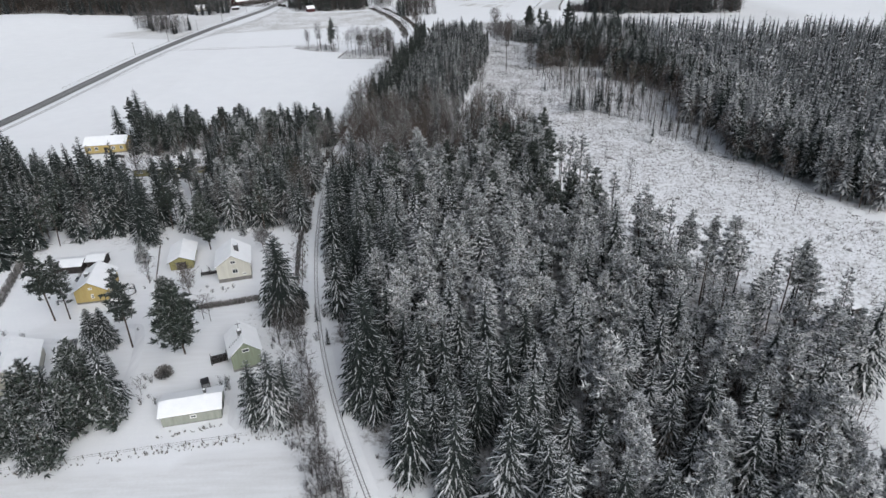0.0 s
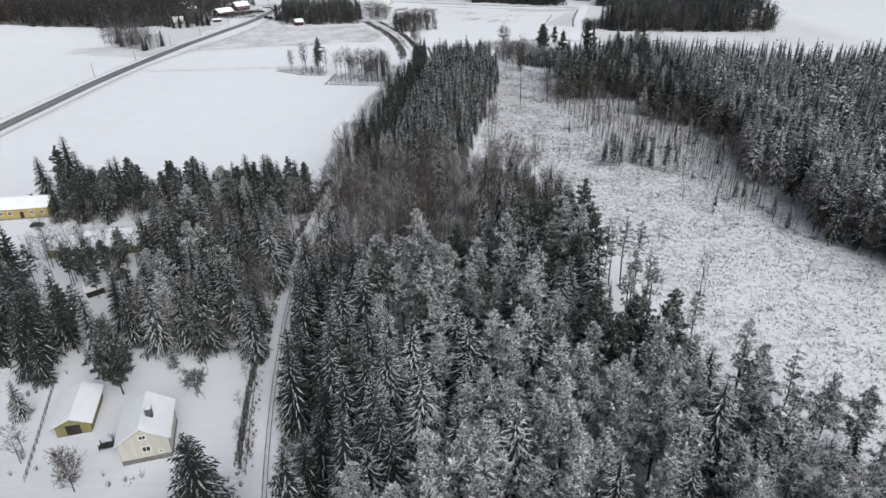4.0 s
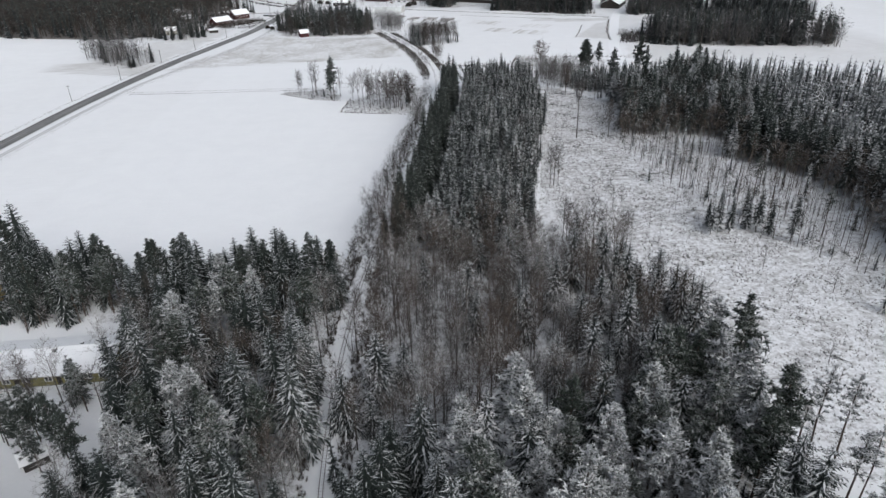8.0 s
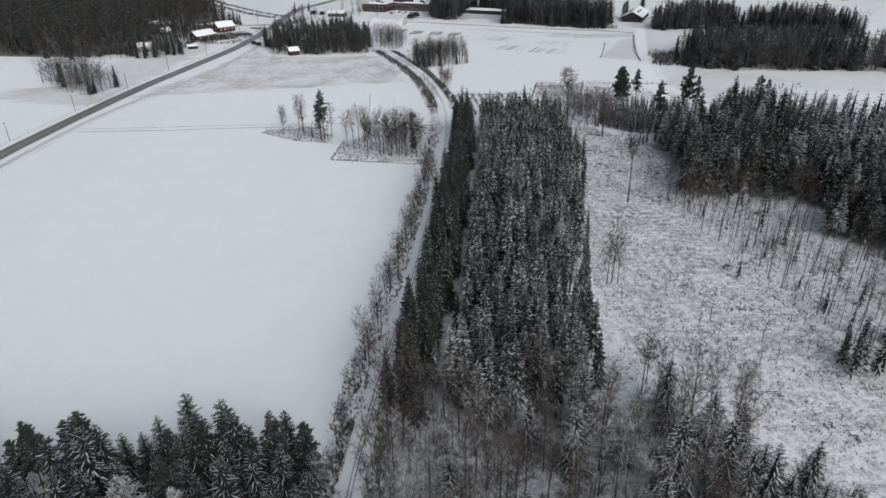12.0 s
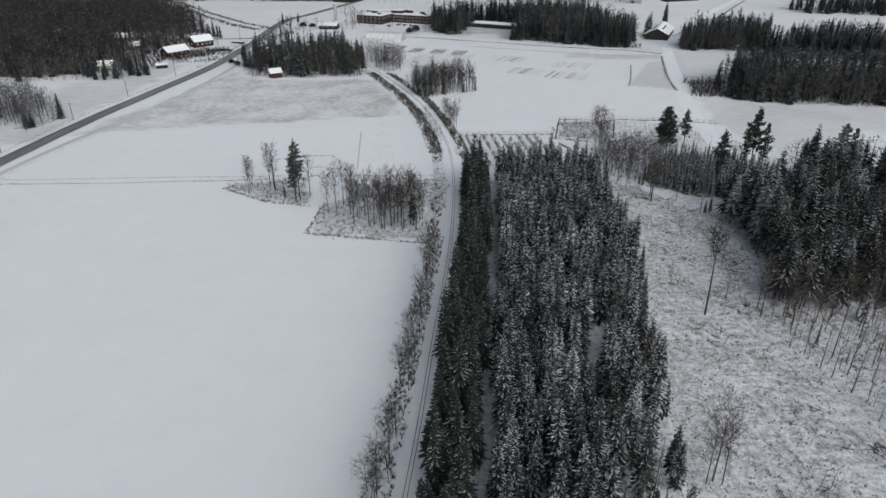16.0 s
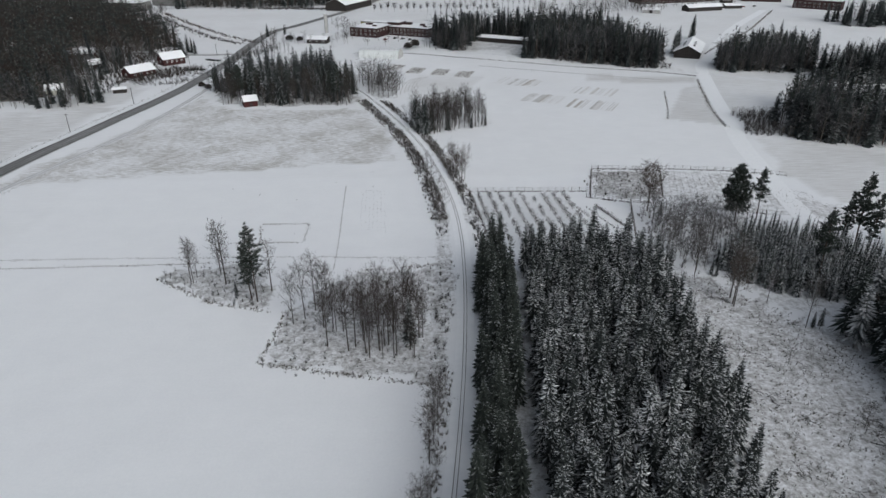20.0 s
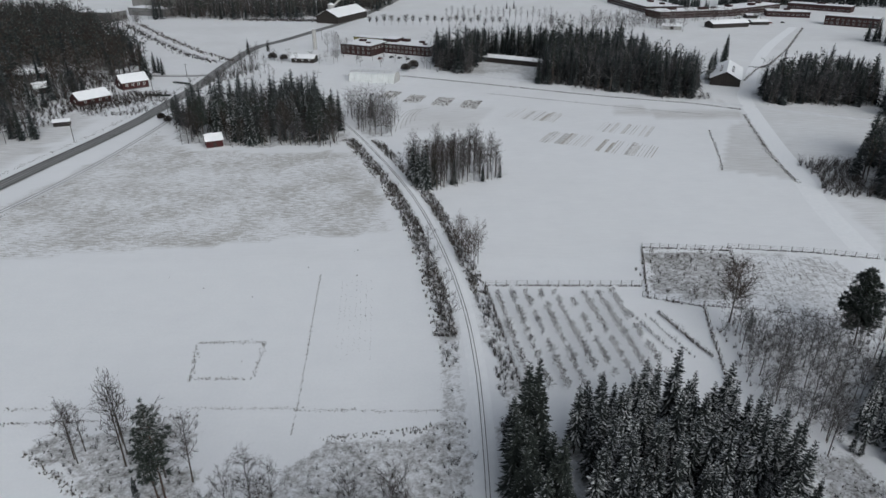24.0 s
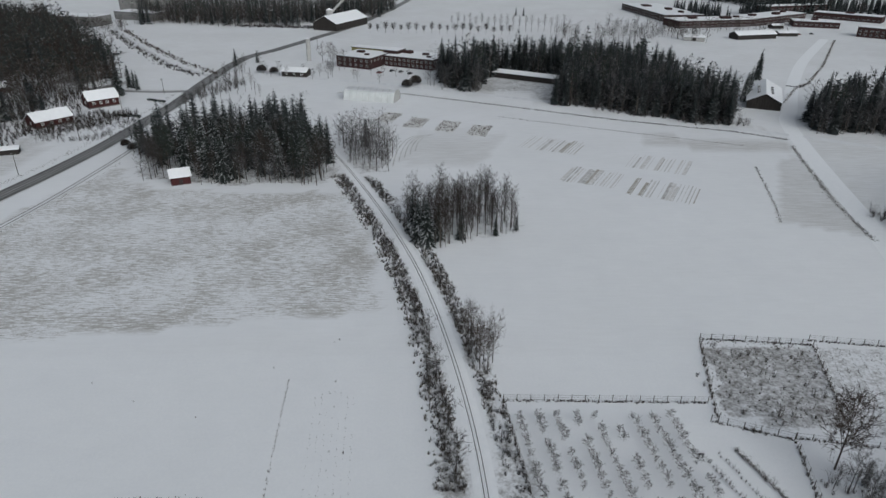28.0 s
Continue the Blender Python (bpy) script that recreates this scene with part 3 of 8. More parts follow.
def scatter(rng, poly, gap, jitter=0.46, ragged=None):
    p = np.array(poly, float)
    rag = max(gap * 0.8, 1.5) if ragged is None else ragged
    xs, ys = np.arange(p[:, 0].min(), p[:, 0].max() + gap, gap), np.arange(p[:, 1].min(), p[:, 1].max() + gap, gap)
    X, Y = np.meshgrid(xs, ys)
    X[1::2] += gap / 2
    X, Y = X.ravel() + rng.uniform(-jitter, jitter, X.size) * gap, Y.ravel() + rng.uniform(-jitter, jitter, Y.size) * gap
    wx, wy = np.sin(X * 0.19 + 2.0 * np.sin(Y * 0.07)), np.sin(Y * 0.17 + 2.0 * np.sin(X * 0.09))
    k = in_poly(X + rag * wx, Y + rag * wy, poly)
    return np.column_stack((X[k], Y[k]))


def heap(name, forms, spots, mats, label, category, rng, size=(0.8, 1.15), slots=None):
    """One joined object of many plants. forms: lists of parts, each (v, t, ridge); a part takes the material of its own number."""
    V, T, R, S, n = [], [], [], [], 0
    if not len(spots):
        return None
    zs = land(spots[:, 0], spots[:, 1])
    for (x, y), z in zip(spots, zs):
        f = forms[rng.integers(len(forms))]
        a, k = rng.uniform(0, 6.283), rng.uniform(*size)
        c, s = math.cos(a) * k, math.sin(a) * k
        kz = k * rng.uniform(0.93, 1.07)
        for i, (v, t, r) in enumerate(f):
            w = np.empty((len(v), 3))
            w[:, 0] = v[:, 0] * c - v[:, 1] * s + x
            w[:, 1] = v[:, 0] * s + v[:, 1] * c + y
            w[:, 2] = v[:, 2] * kz + z
            V.append(w), T.append(t + n), R.append(r), S.append(np.full(len(t), i))
            n += len(v)
    me = tri_mesh(name, np.concatenate(V), np.concatenate(T), mats, np.concatenate(S), marks={"ridge": np.concatenate(R)})
    return tagged(new(name, me), label, category, kind="stuff")


def tree_kit(name, forms, mats, label, category, group):
    """Meshes for single trees: an Empty with trunk and crown, one kit for each form; plant() sets copies."""
    kit = []
    for tr, cr in forms:
        ms = [tri_mesh("trunk", tr[0], tr[1], [mats[0]], marks={"ridge": tr[2]}), tri_mesh("crown", cr[0], cr[1], [mats[1]], marks={"ridge": cr[2]})]
        kit.append(ms)
    return name, kit, label, category, group


def plant(kit, x, y, rng, size=(0.8, 1.15), form=None, label=None, scale=None, turn=None):
    name, meshes, lab, cat, group = kit
    ms = meshes[rng.integers(len(meshes)) if form is None else form]
    k = rng.uniform(*size) if scale is None else scale
    ob = tagged(new(name), label or lab, cat, group)
    ob.empty_display_size = 0.5
    ob.matrix_basis = Matrix.LocRotScale((x, y, float(land(x, y))), Euler((0, 0, rng.uniform(0, 6.283) if turn is None else turn)), (k, k, k * rng.uniform(0.94, 1.06)))
    for part_name, me in zip(("trunk", "crown"), ms):
        c = new(part_name, me)
        c.parent = ob
    return ob


rng = np.random.default_rng(7)
SPR_NEAR = [spruce(rng, 18 + i, 3.5 + 0.4 * i, 21, 11, 2) for i in range(5)]
SPR_OLD = [spruce(rng, 22, 6.2, 23, 16, 2)]
SPR_BROAD = [spruce(rng, 19 + i, 5.2 + 0.3 * i, 26, 17, 2) for i in range(3)]
SPR_MID = [spruce(rng, 18 + i, 3.0 + 0.25 * i, 22, 15, 1) for i in range(4)]
SPR_FAR = [spruce(rng, 15.5 + 1.5 * i, 3.5 + 0.25 * (i % 3), 18, 13, 0) for i in range(4)]
SPR_TINY = [spruce(rng, 17 + i, 3.2 + 0.3 * i, 12, 8, 0) for i in range(3)]
YNG_NEAR = [spruce(rng, 14.5 + 0.6 * i, 1.85 + 0.12 * i, 23, 13, 1, (0.10, 0.30)) for i in range(6)]
SPR_HIGH = [spruce(rng, 17 + i, 3.0 + 0.25 * i, 20, 15, 1, (0.15, 0.36)) for i in range(5)]
YNG_MID = [spruce(rng, 14 + 0.5 * i, 1.9 + 0.12 * i, 14, 9, 1) for i in range(4)]
PINE_NEAR = [pine(rng, 19.5 + 0.8 * i, 3.0 + 0.18 * i, 2, 0.40, 12, 6) for i in range(5)]
PINE_LONE = [pine(rng, 19.5 + 0.7 * i, 2.5 + 0.2 * i, 2, 0.32 + 0.06 * i, 13, 6) for i in range(3)]
PINE_WIDE = [pine(rng, 21 + i, 4.1 + 0.2 * i, 2, 0.24, 20, 10) for i in range(2)]
CONE_BARE = [bare(rng, 9, 2.3, 2, 0.10, 34, 1.3, (0.7, 1.7))]
ROUND_BARE = [bare(rng, 5.6 + 0.3 * i, 2.3, 2, 0.30, 26, 1.6, (0.4, 1.5)) for i in range(2)]
POLLARD = [bare(rng, 6.4 + 0.3 * i, 2.0, 0, 0.34, 30, 2.6, (0.5, 2.2)) for i in range(3)]
PINE_BUSHY = [pine(rng, 12 + 0.8 * i, 3.0 + 0.2 * i, 1, 0.10, 14, 7) for i in range(4)]
SNAG = [bare(rng, 21, 2.9, 2, 0.66, 20, 1.5, (0.9, 2.2))]
PINE_SLIM = [pine(rng, 19.5 + 0.8 * i, 2.0 + 0.2 * i, 2, 0.58, 8, 4) for i in range(3)]
PINE_MID = [pine(rng, 19.5 + 0.8 * i, 3.0 + 0.18 * i, 1, 0.40, 12, 5) for i in range(4)]
PINE_FAR = [pine(rng, 19 + i, 2.9 + 0.2 * i, 0, 0.40, 9, 5) for i in range(3)]
PINE_TINY = [pine(rng, 18 + i, 3.5 + 0.2 * i, 0, 0.45, 6, 4) for i in range(3)]
BARE_NEAR = [bare(rng, 14 + i, 2.4 + 0.2 * i, 2, 0.30, 20, 0.75, (0.9, 2.2)) for i in range(5)]
BARE_MID = [bare(rng, 13 + i, 3.1 + 0.25 * i, 1, 0.24, 15, 1.9) for i in range(4)]
BARE_FAR = [bare(rng, 13 + i, 3.6 + 0.25 * i, 0, 0.22, 12, 1.8) for i in range(4)]
BARE_TINY = [bare(rng, 13 + i, 4.2 + 0.25 * i, 0, 0.14, 9, 4.2) for i in range(3)]
BIRCH = [bare(rng, 14 + i, 1.9 + 0.15 * i, 1, 0.28, 20, 1.3, (0.9, 2.0)) for i in range(5)]
GRAND = [bare(rng, 13 + i, 3.1, 2, 0.25, 34, 1.5, (0.8, 1.9)) for i in range(2)]
THIN = [bare(rng, 15 + i, 1.3, 1, 0.55, 8, 0.8) for i in range(4)]
SHRUBS = [[shrub(rng, 2.0 + 0.5 * i, 1.0 + 0.2 * i)] for i in range(4)]
BRUSH = [[shrub(rng, 2.2 + 0.4 * i, 1.2 + 0.2 * i, 7)] for i in range(4)]
TUFTS = [[tuft(rng, 0.5 + 0.1 * i, 0.5)] for i in range(4)]
LOW_TUFTS = [[tuft(rng, 0.35 + 0.08 * i, 0.42, 4)] for i in range(5)]

KIT_SPRUCE = tree_kit("spruce_tree", SPR_NEAR, (M_BARK, M_SPRUCE), "tall dark spruce with snow along its drooping branches", "spruce tree", "spruces of the mixed forest")
KIT_SPRUCE_DARK = tree_kit("spruce_tree", SPR_NEAR, (M_BARK, M_SPRUCE_DARK), "dark green spruce lightly dusted with snow", "spruce tree", "spruces of the mixed forest")
KIT_GARDEN = tree_kit("garden_spruce", SPR_BROAD, (M_BARK, M_SPRUCE_DARK), "broad dark garden spruce", "spruce tree", "garden spruces")
KIT_PINE = tree_kit("pine_tree", PINE_NEAR, (M_BARK_PINE, M_PINE), "tall pine with a bare trunk and snow-laden crown", "pine tree", "pines of the mixed forest")
KIT_PINE_SLIM = tree_kit("slim_pine", PINE_SLIM, (M_BARK_PINE, M_PINE), "slender pine with a small snowy crown", "pine tree", "pines on the clearing")
KIT_PINE_DARK = tree_kit("dark_pine", PINE_NEAR, (M_BARK_PINE, M_PINE_DARK), "tall dark pine with little snow", "pine tree", "lone pines")
KIT_GARDEN_PINE = tree_kit("garden_pine", PINE_WIDE, (M_BARK_PINE, M_PINE_MID), "big old garden pine with a broad dark crown", "pine tree", "garden pines")
KIT_OLD = tree_kit("garden_spruce", SPR_OLD, (M_BARK, M_SPRUCE_DARK), "huge old spruce with sweeping snowy branches", "spruce tree", "garden spruces")
KIT_PINE_MID = tree_kit("pine_tree", PINE_NEAR, (M_BARK_PINE, M_PINE_MID), "tall pine dusted with snow", "pine tree", "pines of the western wood")
KIT_PINE_DUSTED = tree_kit("pine_tree", PINE_NEAR, (M_BARK_PINE, M_PINE_MID), "tall dark pine lightly dusted with snow", "pine tree", "pines of the mixed forest")
KIT_SPRUCE_WEST = tree_kit("spruce_tree", SPR_NEAR, (M_BARK, M_SPRUCE_MID), "tall dark spruce dusted with snow", "spruce tree", "spruces of the western wood")
KIT_SLIM_DARK = tree_kit("spruce_tree", SPR_MID, (M_BARK, M_SPRUCE_DARK), "slim dark spruce", "spruce tree", "lone spruces")
KIT_YOUNG = tree_kit("young_spruce", YNG_NEAR, (M_BARK, M_SPRUCE_YOUNG), "slender planted spruce with thin snow on its twigs", "spruce tree", "planted spruces")
KIT_PINE_LONE = tree_kit("dark_pine", PINE_LONE, (M_BARK_PINE, M_PINE_DARK), "tall dark pine with a dense rounded crown", "pine tree", "lone pines")
KIT_PINE_BROAD = tree_kit("dark_pine", PINE_WIDE[:1], (M_BARK_PINE, M_PINE_DARK), "tall dark pine with a broad heavy crown", "pine tree", "lone pines")
KIT_SNAG = tree_kit("bare_tree", SNAG, (M_BARK, M_TWIG), "tall leafless tree with a long bare trunk", "deciduous tree", "leafless trees")
KIT_BARE = tree_kit("bare_tree", BARE_NEAR, (M_BARK, M_TWIG), "leafless grey-brown broadleaf tree, lightly frosted", "deciduous tree", "leafless trees")
KIT_BARE_BROWN = tree_kit("bare_tree", BARE_NEAR, (M_BARK, M_TWIG_BROWN), "leafless broadleaf tree with brown twigs", "deciduous tree", "leafless trees")
KIT_BARE_DARK = tree_kit("bare_tree", BARE_NEAR, (M_BARK, M_TWIG_DARK), "leafless broadleaf tree with dense dark twigs", "deciduous tree", "leafless trees")
KIT_BARE_FROST = tree_kit("bare_tree", BARE_NEAR, (M_BARK, M_TWIG_FROST), "leafless tree whose twigs are white with frost", "deciduous tree", "leafless trees")
KIT_SMALL = tree_kit("small_tree", BARE_MID, (M_BARK, M_TWIG), "small leafless tree with thin twigs", "deciduous tree", "small leafless trees")
KIT_CONE = tree_kit("small_tree", CONE_BARE, (M_BARK, M_TWIG_BROWN), "brown leafless garden tree, cone-shaped", "deciduous tree", "small leafless trees")
KIT_ROUND = tree_kit("small_tree", ROUND_BARE, (M_BARK, M_TWIG_GREY), "small round-headed leafless tree", "deciduous tree", "small leafless trees")
KIT_POLLARD = tree_kit("pollarded_tree", POLLARD, (M_BARK, M_TWIG), "round-headed pollarded tree", "deciduous tree", "pollarded trees")
KIT_PARK = tree_kit("park_tree", BARE_MID, (M_BARK, M_TWIG), "leafless park tree", "deciduous tree", "park trees")
KIT_GRAND = tree_kit("bare_tree", GRAND, (M_BARK, M_TWIG_BROWN), "large leafless tree with a dense round crown", "deciduous tree", "leafless trees")
KIT_BIRCH = tree_kit("birch_tree", BIRCH, (M_BARK, M_TWIG_DARK), "slim upright leafless birch", "birch tree", "birches")


def split(spots, count, x0):
    """The count spots nearest to the line x = x0, and the rest."""
    o = np.argsort(np.abs(spots[:, 0] - x0) + 0.25 * spots[:, 1])
    return spots[o[:count]], spots[o[count:]]


# mixed forest east of the line: spruces along its western edge, pines inside
pts = scatter(rng, MIXED, 5.9, ragged=1.2)
d = pts[:, 0] - rail_x(pts[:, 1])
chance = np.clip(0.97 - (d - 10) / 48, 0.26, 0.95) + np.where(pts[:, 1] < 112, 0.25, 0.0)
kind = rng.uniform(0, 1, len(pts))
keep = d > np.where(pts[:, 1] > 112, 5.4, 4.2)
back = []
for (x, y), q, c, dd in zip(pts[keep], kind[keep], chance[keep], d[keep]):
    fringe = x > 58 - 0.16 * (y - 120) and 104 < y < 200
    if fringe and rng.uniform() < 0.16:
        continue
    if fringe and rng.uniform() < 0.6:
        plant(KIT_PINE_SLIM, x, y, rng, (0.7, 1.0), label="slender frosted pine at the forest's thin edge")
    elif q < c and dd > 42:
        back.append((x, y))
    elif q < c:
        plant(KIT_SPRUCE_DARK if dd < 13 else KIT_SPRUCE_WEST if dd < 24 or y < 112 else KIT_SPRUCE, x, y, rng, (0.74, 1.06))
    else:
        plant(KIT_PINE_DUSTED if y > 165 and rng.uniform() < 0.6 else KIT_PINE, x, y, rng, (0.76, 1.06))
heap("inner_spruces", SPR_NEAR, np.array(back), [M_BARK, M_SPRUCE_MID], "snowy spruces inside the mixed forest", "forest", rng, (0.74, 1.04))
heap("understorey_spruces", YNG_MID, scatter(rng, MIXED, 9.0), [M_BARK, M_SPRUCE], "small snowy spruces under the tall trees", "forest", rng, (0.35, 0.75))

# broadleaf patch
pts = scatter(rng, BROAD, 4.7)
pts = pts[pts[:, 0] - rail_x(pts[:, 1]) > np.where(pts[:, 1] > 270, 4.2, 3.0)]
kind = rng.uniform(0, 1, len(pts))
east = np.clip((pts[:, 0] - 10) / 30, 0, 0.7)
con = kind < 0.12 + 0.75 * east
near, rest = split(pts[~con], 210, -12)
for x, y in near:
    u = rng.uniform()
    plant(KIT_BARE_FROST if u < 0.2 else KIT_BARE_BROWN if u < 0.74 else KIT_BARE, x, y, rng, (0.62, 1.15))
heap("broadleaf_wood", BARE_NEAR, rest, [M_BARK, M_TWIG_BROWN], "leafless brown broadleaf trees standing close together", "forest", rng, (0.65, 1.1))
heap("broadleaf_saplings", BARE_MID, scatter(rng, BROAD, 5.6), [M_BARK, M_TWIG_GREY], "brown leafless saplings under the broadleaf trees", "forest", rng, (0.3, 0.55))
heap("spruce_clump", SPR_NEAR, pts[con], [M_BARK, M_SPRUCE], "snowy spruces among the leafless trees", "forest", rng, (0.45, 0.86))

# planted spruces: two dark sheltered rows along the rails, a lane, then the snowy rows
pts = scatter(rng, PLANTED, 3.35, 0.46, 1.2)
d = pts[:, 0] - rail_x(pts[:, 1])
keep = (np.abs(d - 13.2 - 0.5 * np.sin(pts[:, 1] * 0.11)) > 1.7) & (d > 3.7) & (rng.uniform(0, 1, len(pts)) < 0.95)
keep &= ~((d > 33) & (pts[:, 1] < 390) & (rng.uniform(0, 1, len(pts)) < 0.5))
pts, d = pts[keep], d[keep]
heap("spruce_row", YNG_NEAR, pts[d < 12], [M_BARK, M_SPRUCE_SHELTER], "dark green planted spruces beside the railway", "forest", rng, (0.85, 1.15))
near, rest = split(pts[d > 12], 300, 2)
for x, y in near:
    plant(KIT_YOUNG, x, y, rng, (0.8, 1.12))
heap("spruce_plantation", YNG_NEAR, rest, [M_BARK, M_SPRUCE_YOUNG], "close rows of slender planted spruces", "forest", rng, (0.8, 1.1))
heap("plantation_stragglers", YNG_NEAR, scatter(rng, [(14, 312), (20, 350), (27, 385), (33, 420), (38, 460), (40, 484), (37, 484), (34, 455), (29, 415), (23, 380), (16, 345), (11, 312)], 4.2, 0.5, 1.5), [M_BARK, M_SPRUCE_YOUNG], "smaller spruces straggling along the planted rows", "forest", rng, (0.3, 0.85))
GAPPED = [(3, 305), (12, 306), (16, 345), (25, 390), (14, 390), (6, 345)]
heap("plantation_stems", THIN, scatter(rng, GAPPED, 3.1, 0.5), [M_BARK, M_TWIG_GREY], "thin bare stems in the thinned part of the planted wood", "forest", rng, (0.55, 1.0))
heap("plantation_saplings", YNG_MID, scatter(rng, GAPPED, 5.5, 0.5), [M_BARK, M_SPRUCE_YOUNG], "small spruces in the thinned part of the planted wood", "forest", rng, (0.3, 0.75))
heap("plantation_thin_trees", THIN, scatter(rng, [(14, 318), (20, 350), (27, 385), (33, 420), (38, 460), (31, 455), (25, 415), (19, 380), (12, 345)], 8.0, 0.5, 1.5), [M_BARK, M_TWIG_GREY], "thin bare stems along the planted rows", "forest", rng, (0.5, 0.9))

# eastern wood
pts = scatter(rng, EASTWOOD, 4.4)
pts = pts[(pts[:, 0] < 150) | (rng.uniform(0, 1, len(pts)) < 0.72)]
kind = rng.uniform(0, 1, len(pts))
young = in_poly(pts[:, 0], pts[:, 1], [(40, 508), (44, 478), (70, 450), (77, 455), (80, 463), (96, 457), (109, 468), (112, 500), (100, 512)])
YOUNGSTAND = [(54, 483.5), (60, 475), (68, 468.5), (79, 464), (96, 460), (108, 470), (106, 487), (94, 498), (80, 504), (72, 504), (62, 497)]
heap("young_spruce_stand", YNG_MID, scatter(rng, YOUNGSTAND, 2.2), [M_BARK, M_SPRUCE], "close stand of low young spruces dusted with snow", "forest", rng, (0.48, 0.66))
sel = ~young
front = pts[:, 0] < np.where(pts[:, 1] < 340, 142, 128)
# the farther south gets more of the needles paled for haze
north = pts[:, 1] > 335
heap("east_spruce_wood", SPR_HIGH, pts[sel & front & (kind < np.where(north, 0.66, 0.35))], [M_BARK, M_SPRUCE_DARK], "tall dark spruce wood beyond the clearing", "forest", rng, (0.84, 1.06))
heap("east_frosted_spruces", SPR_HIGH, pts[sel & front & (kind >= np.where(north, 0.66, 0.35)) & (kind < 0.76)], [M_BARK, M_SPRUCE_GREY], "tall frosted, haze-grey spruces beyond the clearing", "forest", rng, (0.84, 1.06))
heap("east_pine_wood", PINE_MID, pts[sel & front & ~north & (kind >= 0.76)], [M_BARK_PINE, M_PINE], "tall pines with snowy crowns beyond the clearing", "forest", rng, (0.8, 1.02))
heap("east_bare_trees", BARE_MID, pts[sel & front & north & (kind >= 0.76)], [M_BARK, M_TWIG_DARK], "dark leafless trees among the eastern spruces", "forest", rng, (0.8, 1.1))
heap("east_wood_heart", SPR_TINY, pts[sel & ~front & (kind < 0.86)], [M_BARK, M_SPRUCE_GREY], "snowy, haze-grey spruces deep in the eastern wood", "forest", rng, (0.86, 1.06))
heap("east_wood_pines", PINE_TINY, pts[sel & ~front & (kind >= 0.86)], [M_BARK_PINE, M_PINE], "snowy pines deep in the eastern wood", "forest", rng, (0.8, 1.05))
heap("east_edge_trees", BARE_MID, scatter(rng, [(66, 424), (62, 394), (62, 388), (106, 382), (90, 360), (102, 347), (119, 332), (104, 282), (120, 272), (109, 240), (118, 206), (134, 174), (144, 180), (128, 210), (120, 240), (130, 276), (114, 288), (128, 338), (104, 358), (116, 390), (70, 400), (74, 424)], 5.0, 0.5), [M_BARK, M_TWIG_BROWN], "brown leafless trees along the eastern wood's edge", "forest", rng, (0.5, 1.0))

# western wood behind the gardens
pts = scatter(rng, WESTWOOD, 5.0)
pts = pts[pts[:, 0] - rail_x(pts[:, 1]) < -4.2]
for (x, y), u in zip(pts, rng.uniform(0, 1, len(pts))):
    if y > 262 and u > 0.6:
        u = 0.3
    kit = KIT_SPRUCE_DARK if y > 258 and u < 0.5 else KIT_SPRUCE_WEST if u < 0.24 else KIT_SPRUCE_DARK if u < 0.48 else KIT_PINE_MID if u < 0.68 else KIT_PINE if u < 0.72 else KIT_BARE_FROST if u < 0.84 else KIT_BARE_BROWN
    beside = x - rail_x(y) > -15 and y < 262
    if beside and u > 0.3:
        kit = KIT_BARE_FROST if u < 0.42 else KIT_BARE_BROWN if u < 0.72 else KIT_PINE_MID
    elif y < 225 and u > 0.5:
        kit = KIT_PINE if u < 0.58 else KIT_PINE_MID if u < 0.86 else KIT_BARE_FROST
    k = 0.80 if y > 256 else 0.94
    plant(kit, x, y, rng, (0.70 * k, 1.04 * k))
heap("west_undergrowth", BARE_MID, scatter(rng, WESTWOOD, 5.5), [M_BARK, M_TWIG], "grey leafless saplings under the western wood", "forest", rng, (0.3, 0.6))
for x, y in zip(np.linspace(-122, -46, 26), 275.5 + rng.normal(0, 1.2, 26)):
    plant(KIT_SPRUCE_DARK if rng.uniform() < 0.6 else KIT_PINE_DARK, x + rng.normal(0, 0.8), y, rng, (0.56, 0.82), label="dark tree at the edge of the white field")

# far woods
SHED_YARD = [(3, 812), (17, 860), (21, 873), (60, 853), (57, 846), (43, 784)]

VILLAGE = [(-300, 855), (-250, 855), (-195, 815), (-186, 770), (-178, 740), (-200, 706), (-226, 735), (-250, 735), (-280, 765)]
HOUSES = [(-241, 772), (-267, 812), (-326, 842), (-231, 700), (-352, 985), (-316, 968), (-203, 748.5), (-195, 785), (-197, 704)]


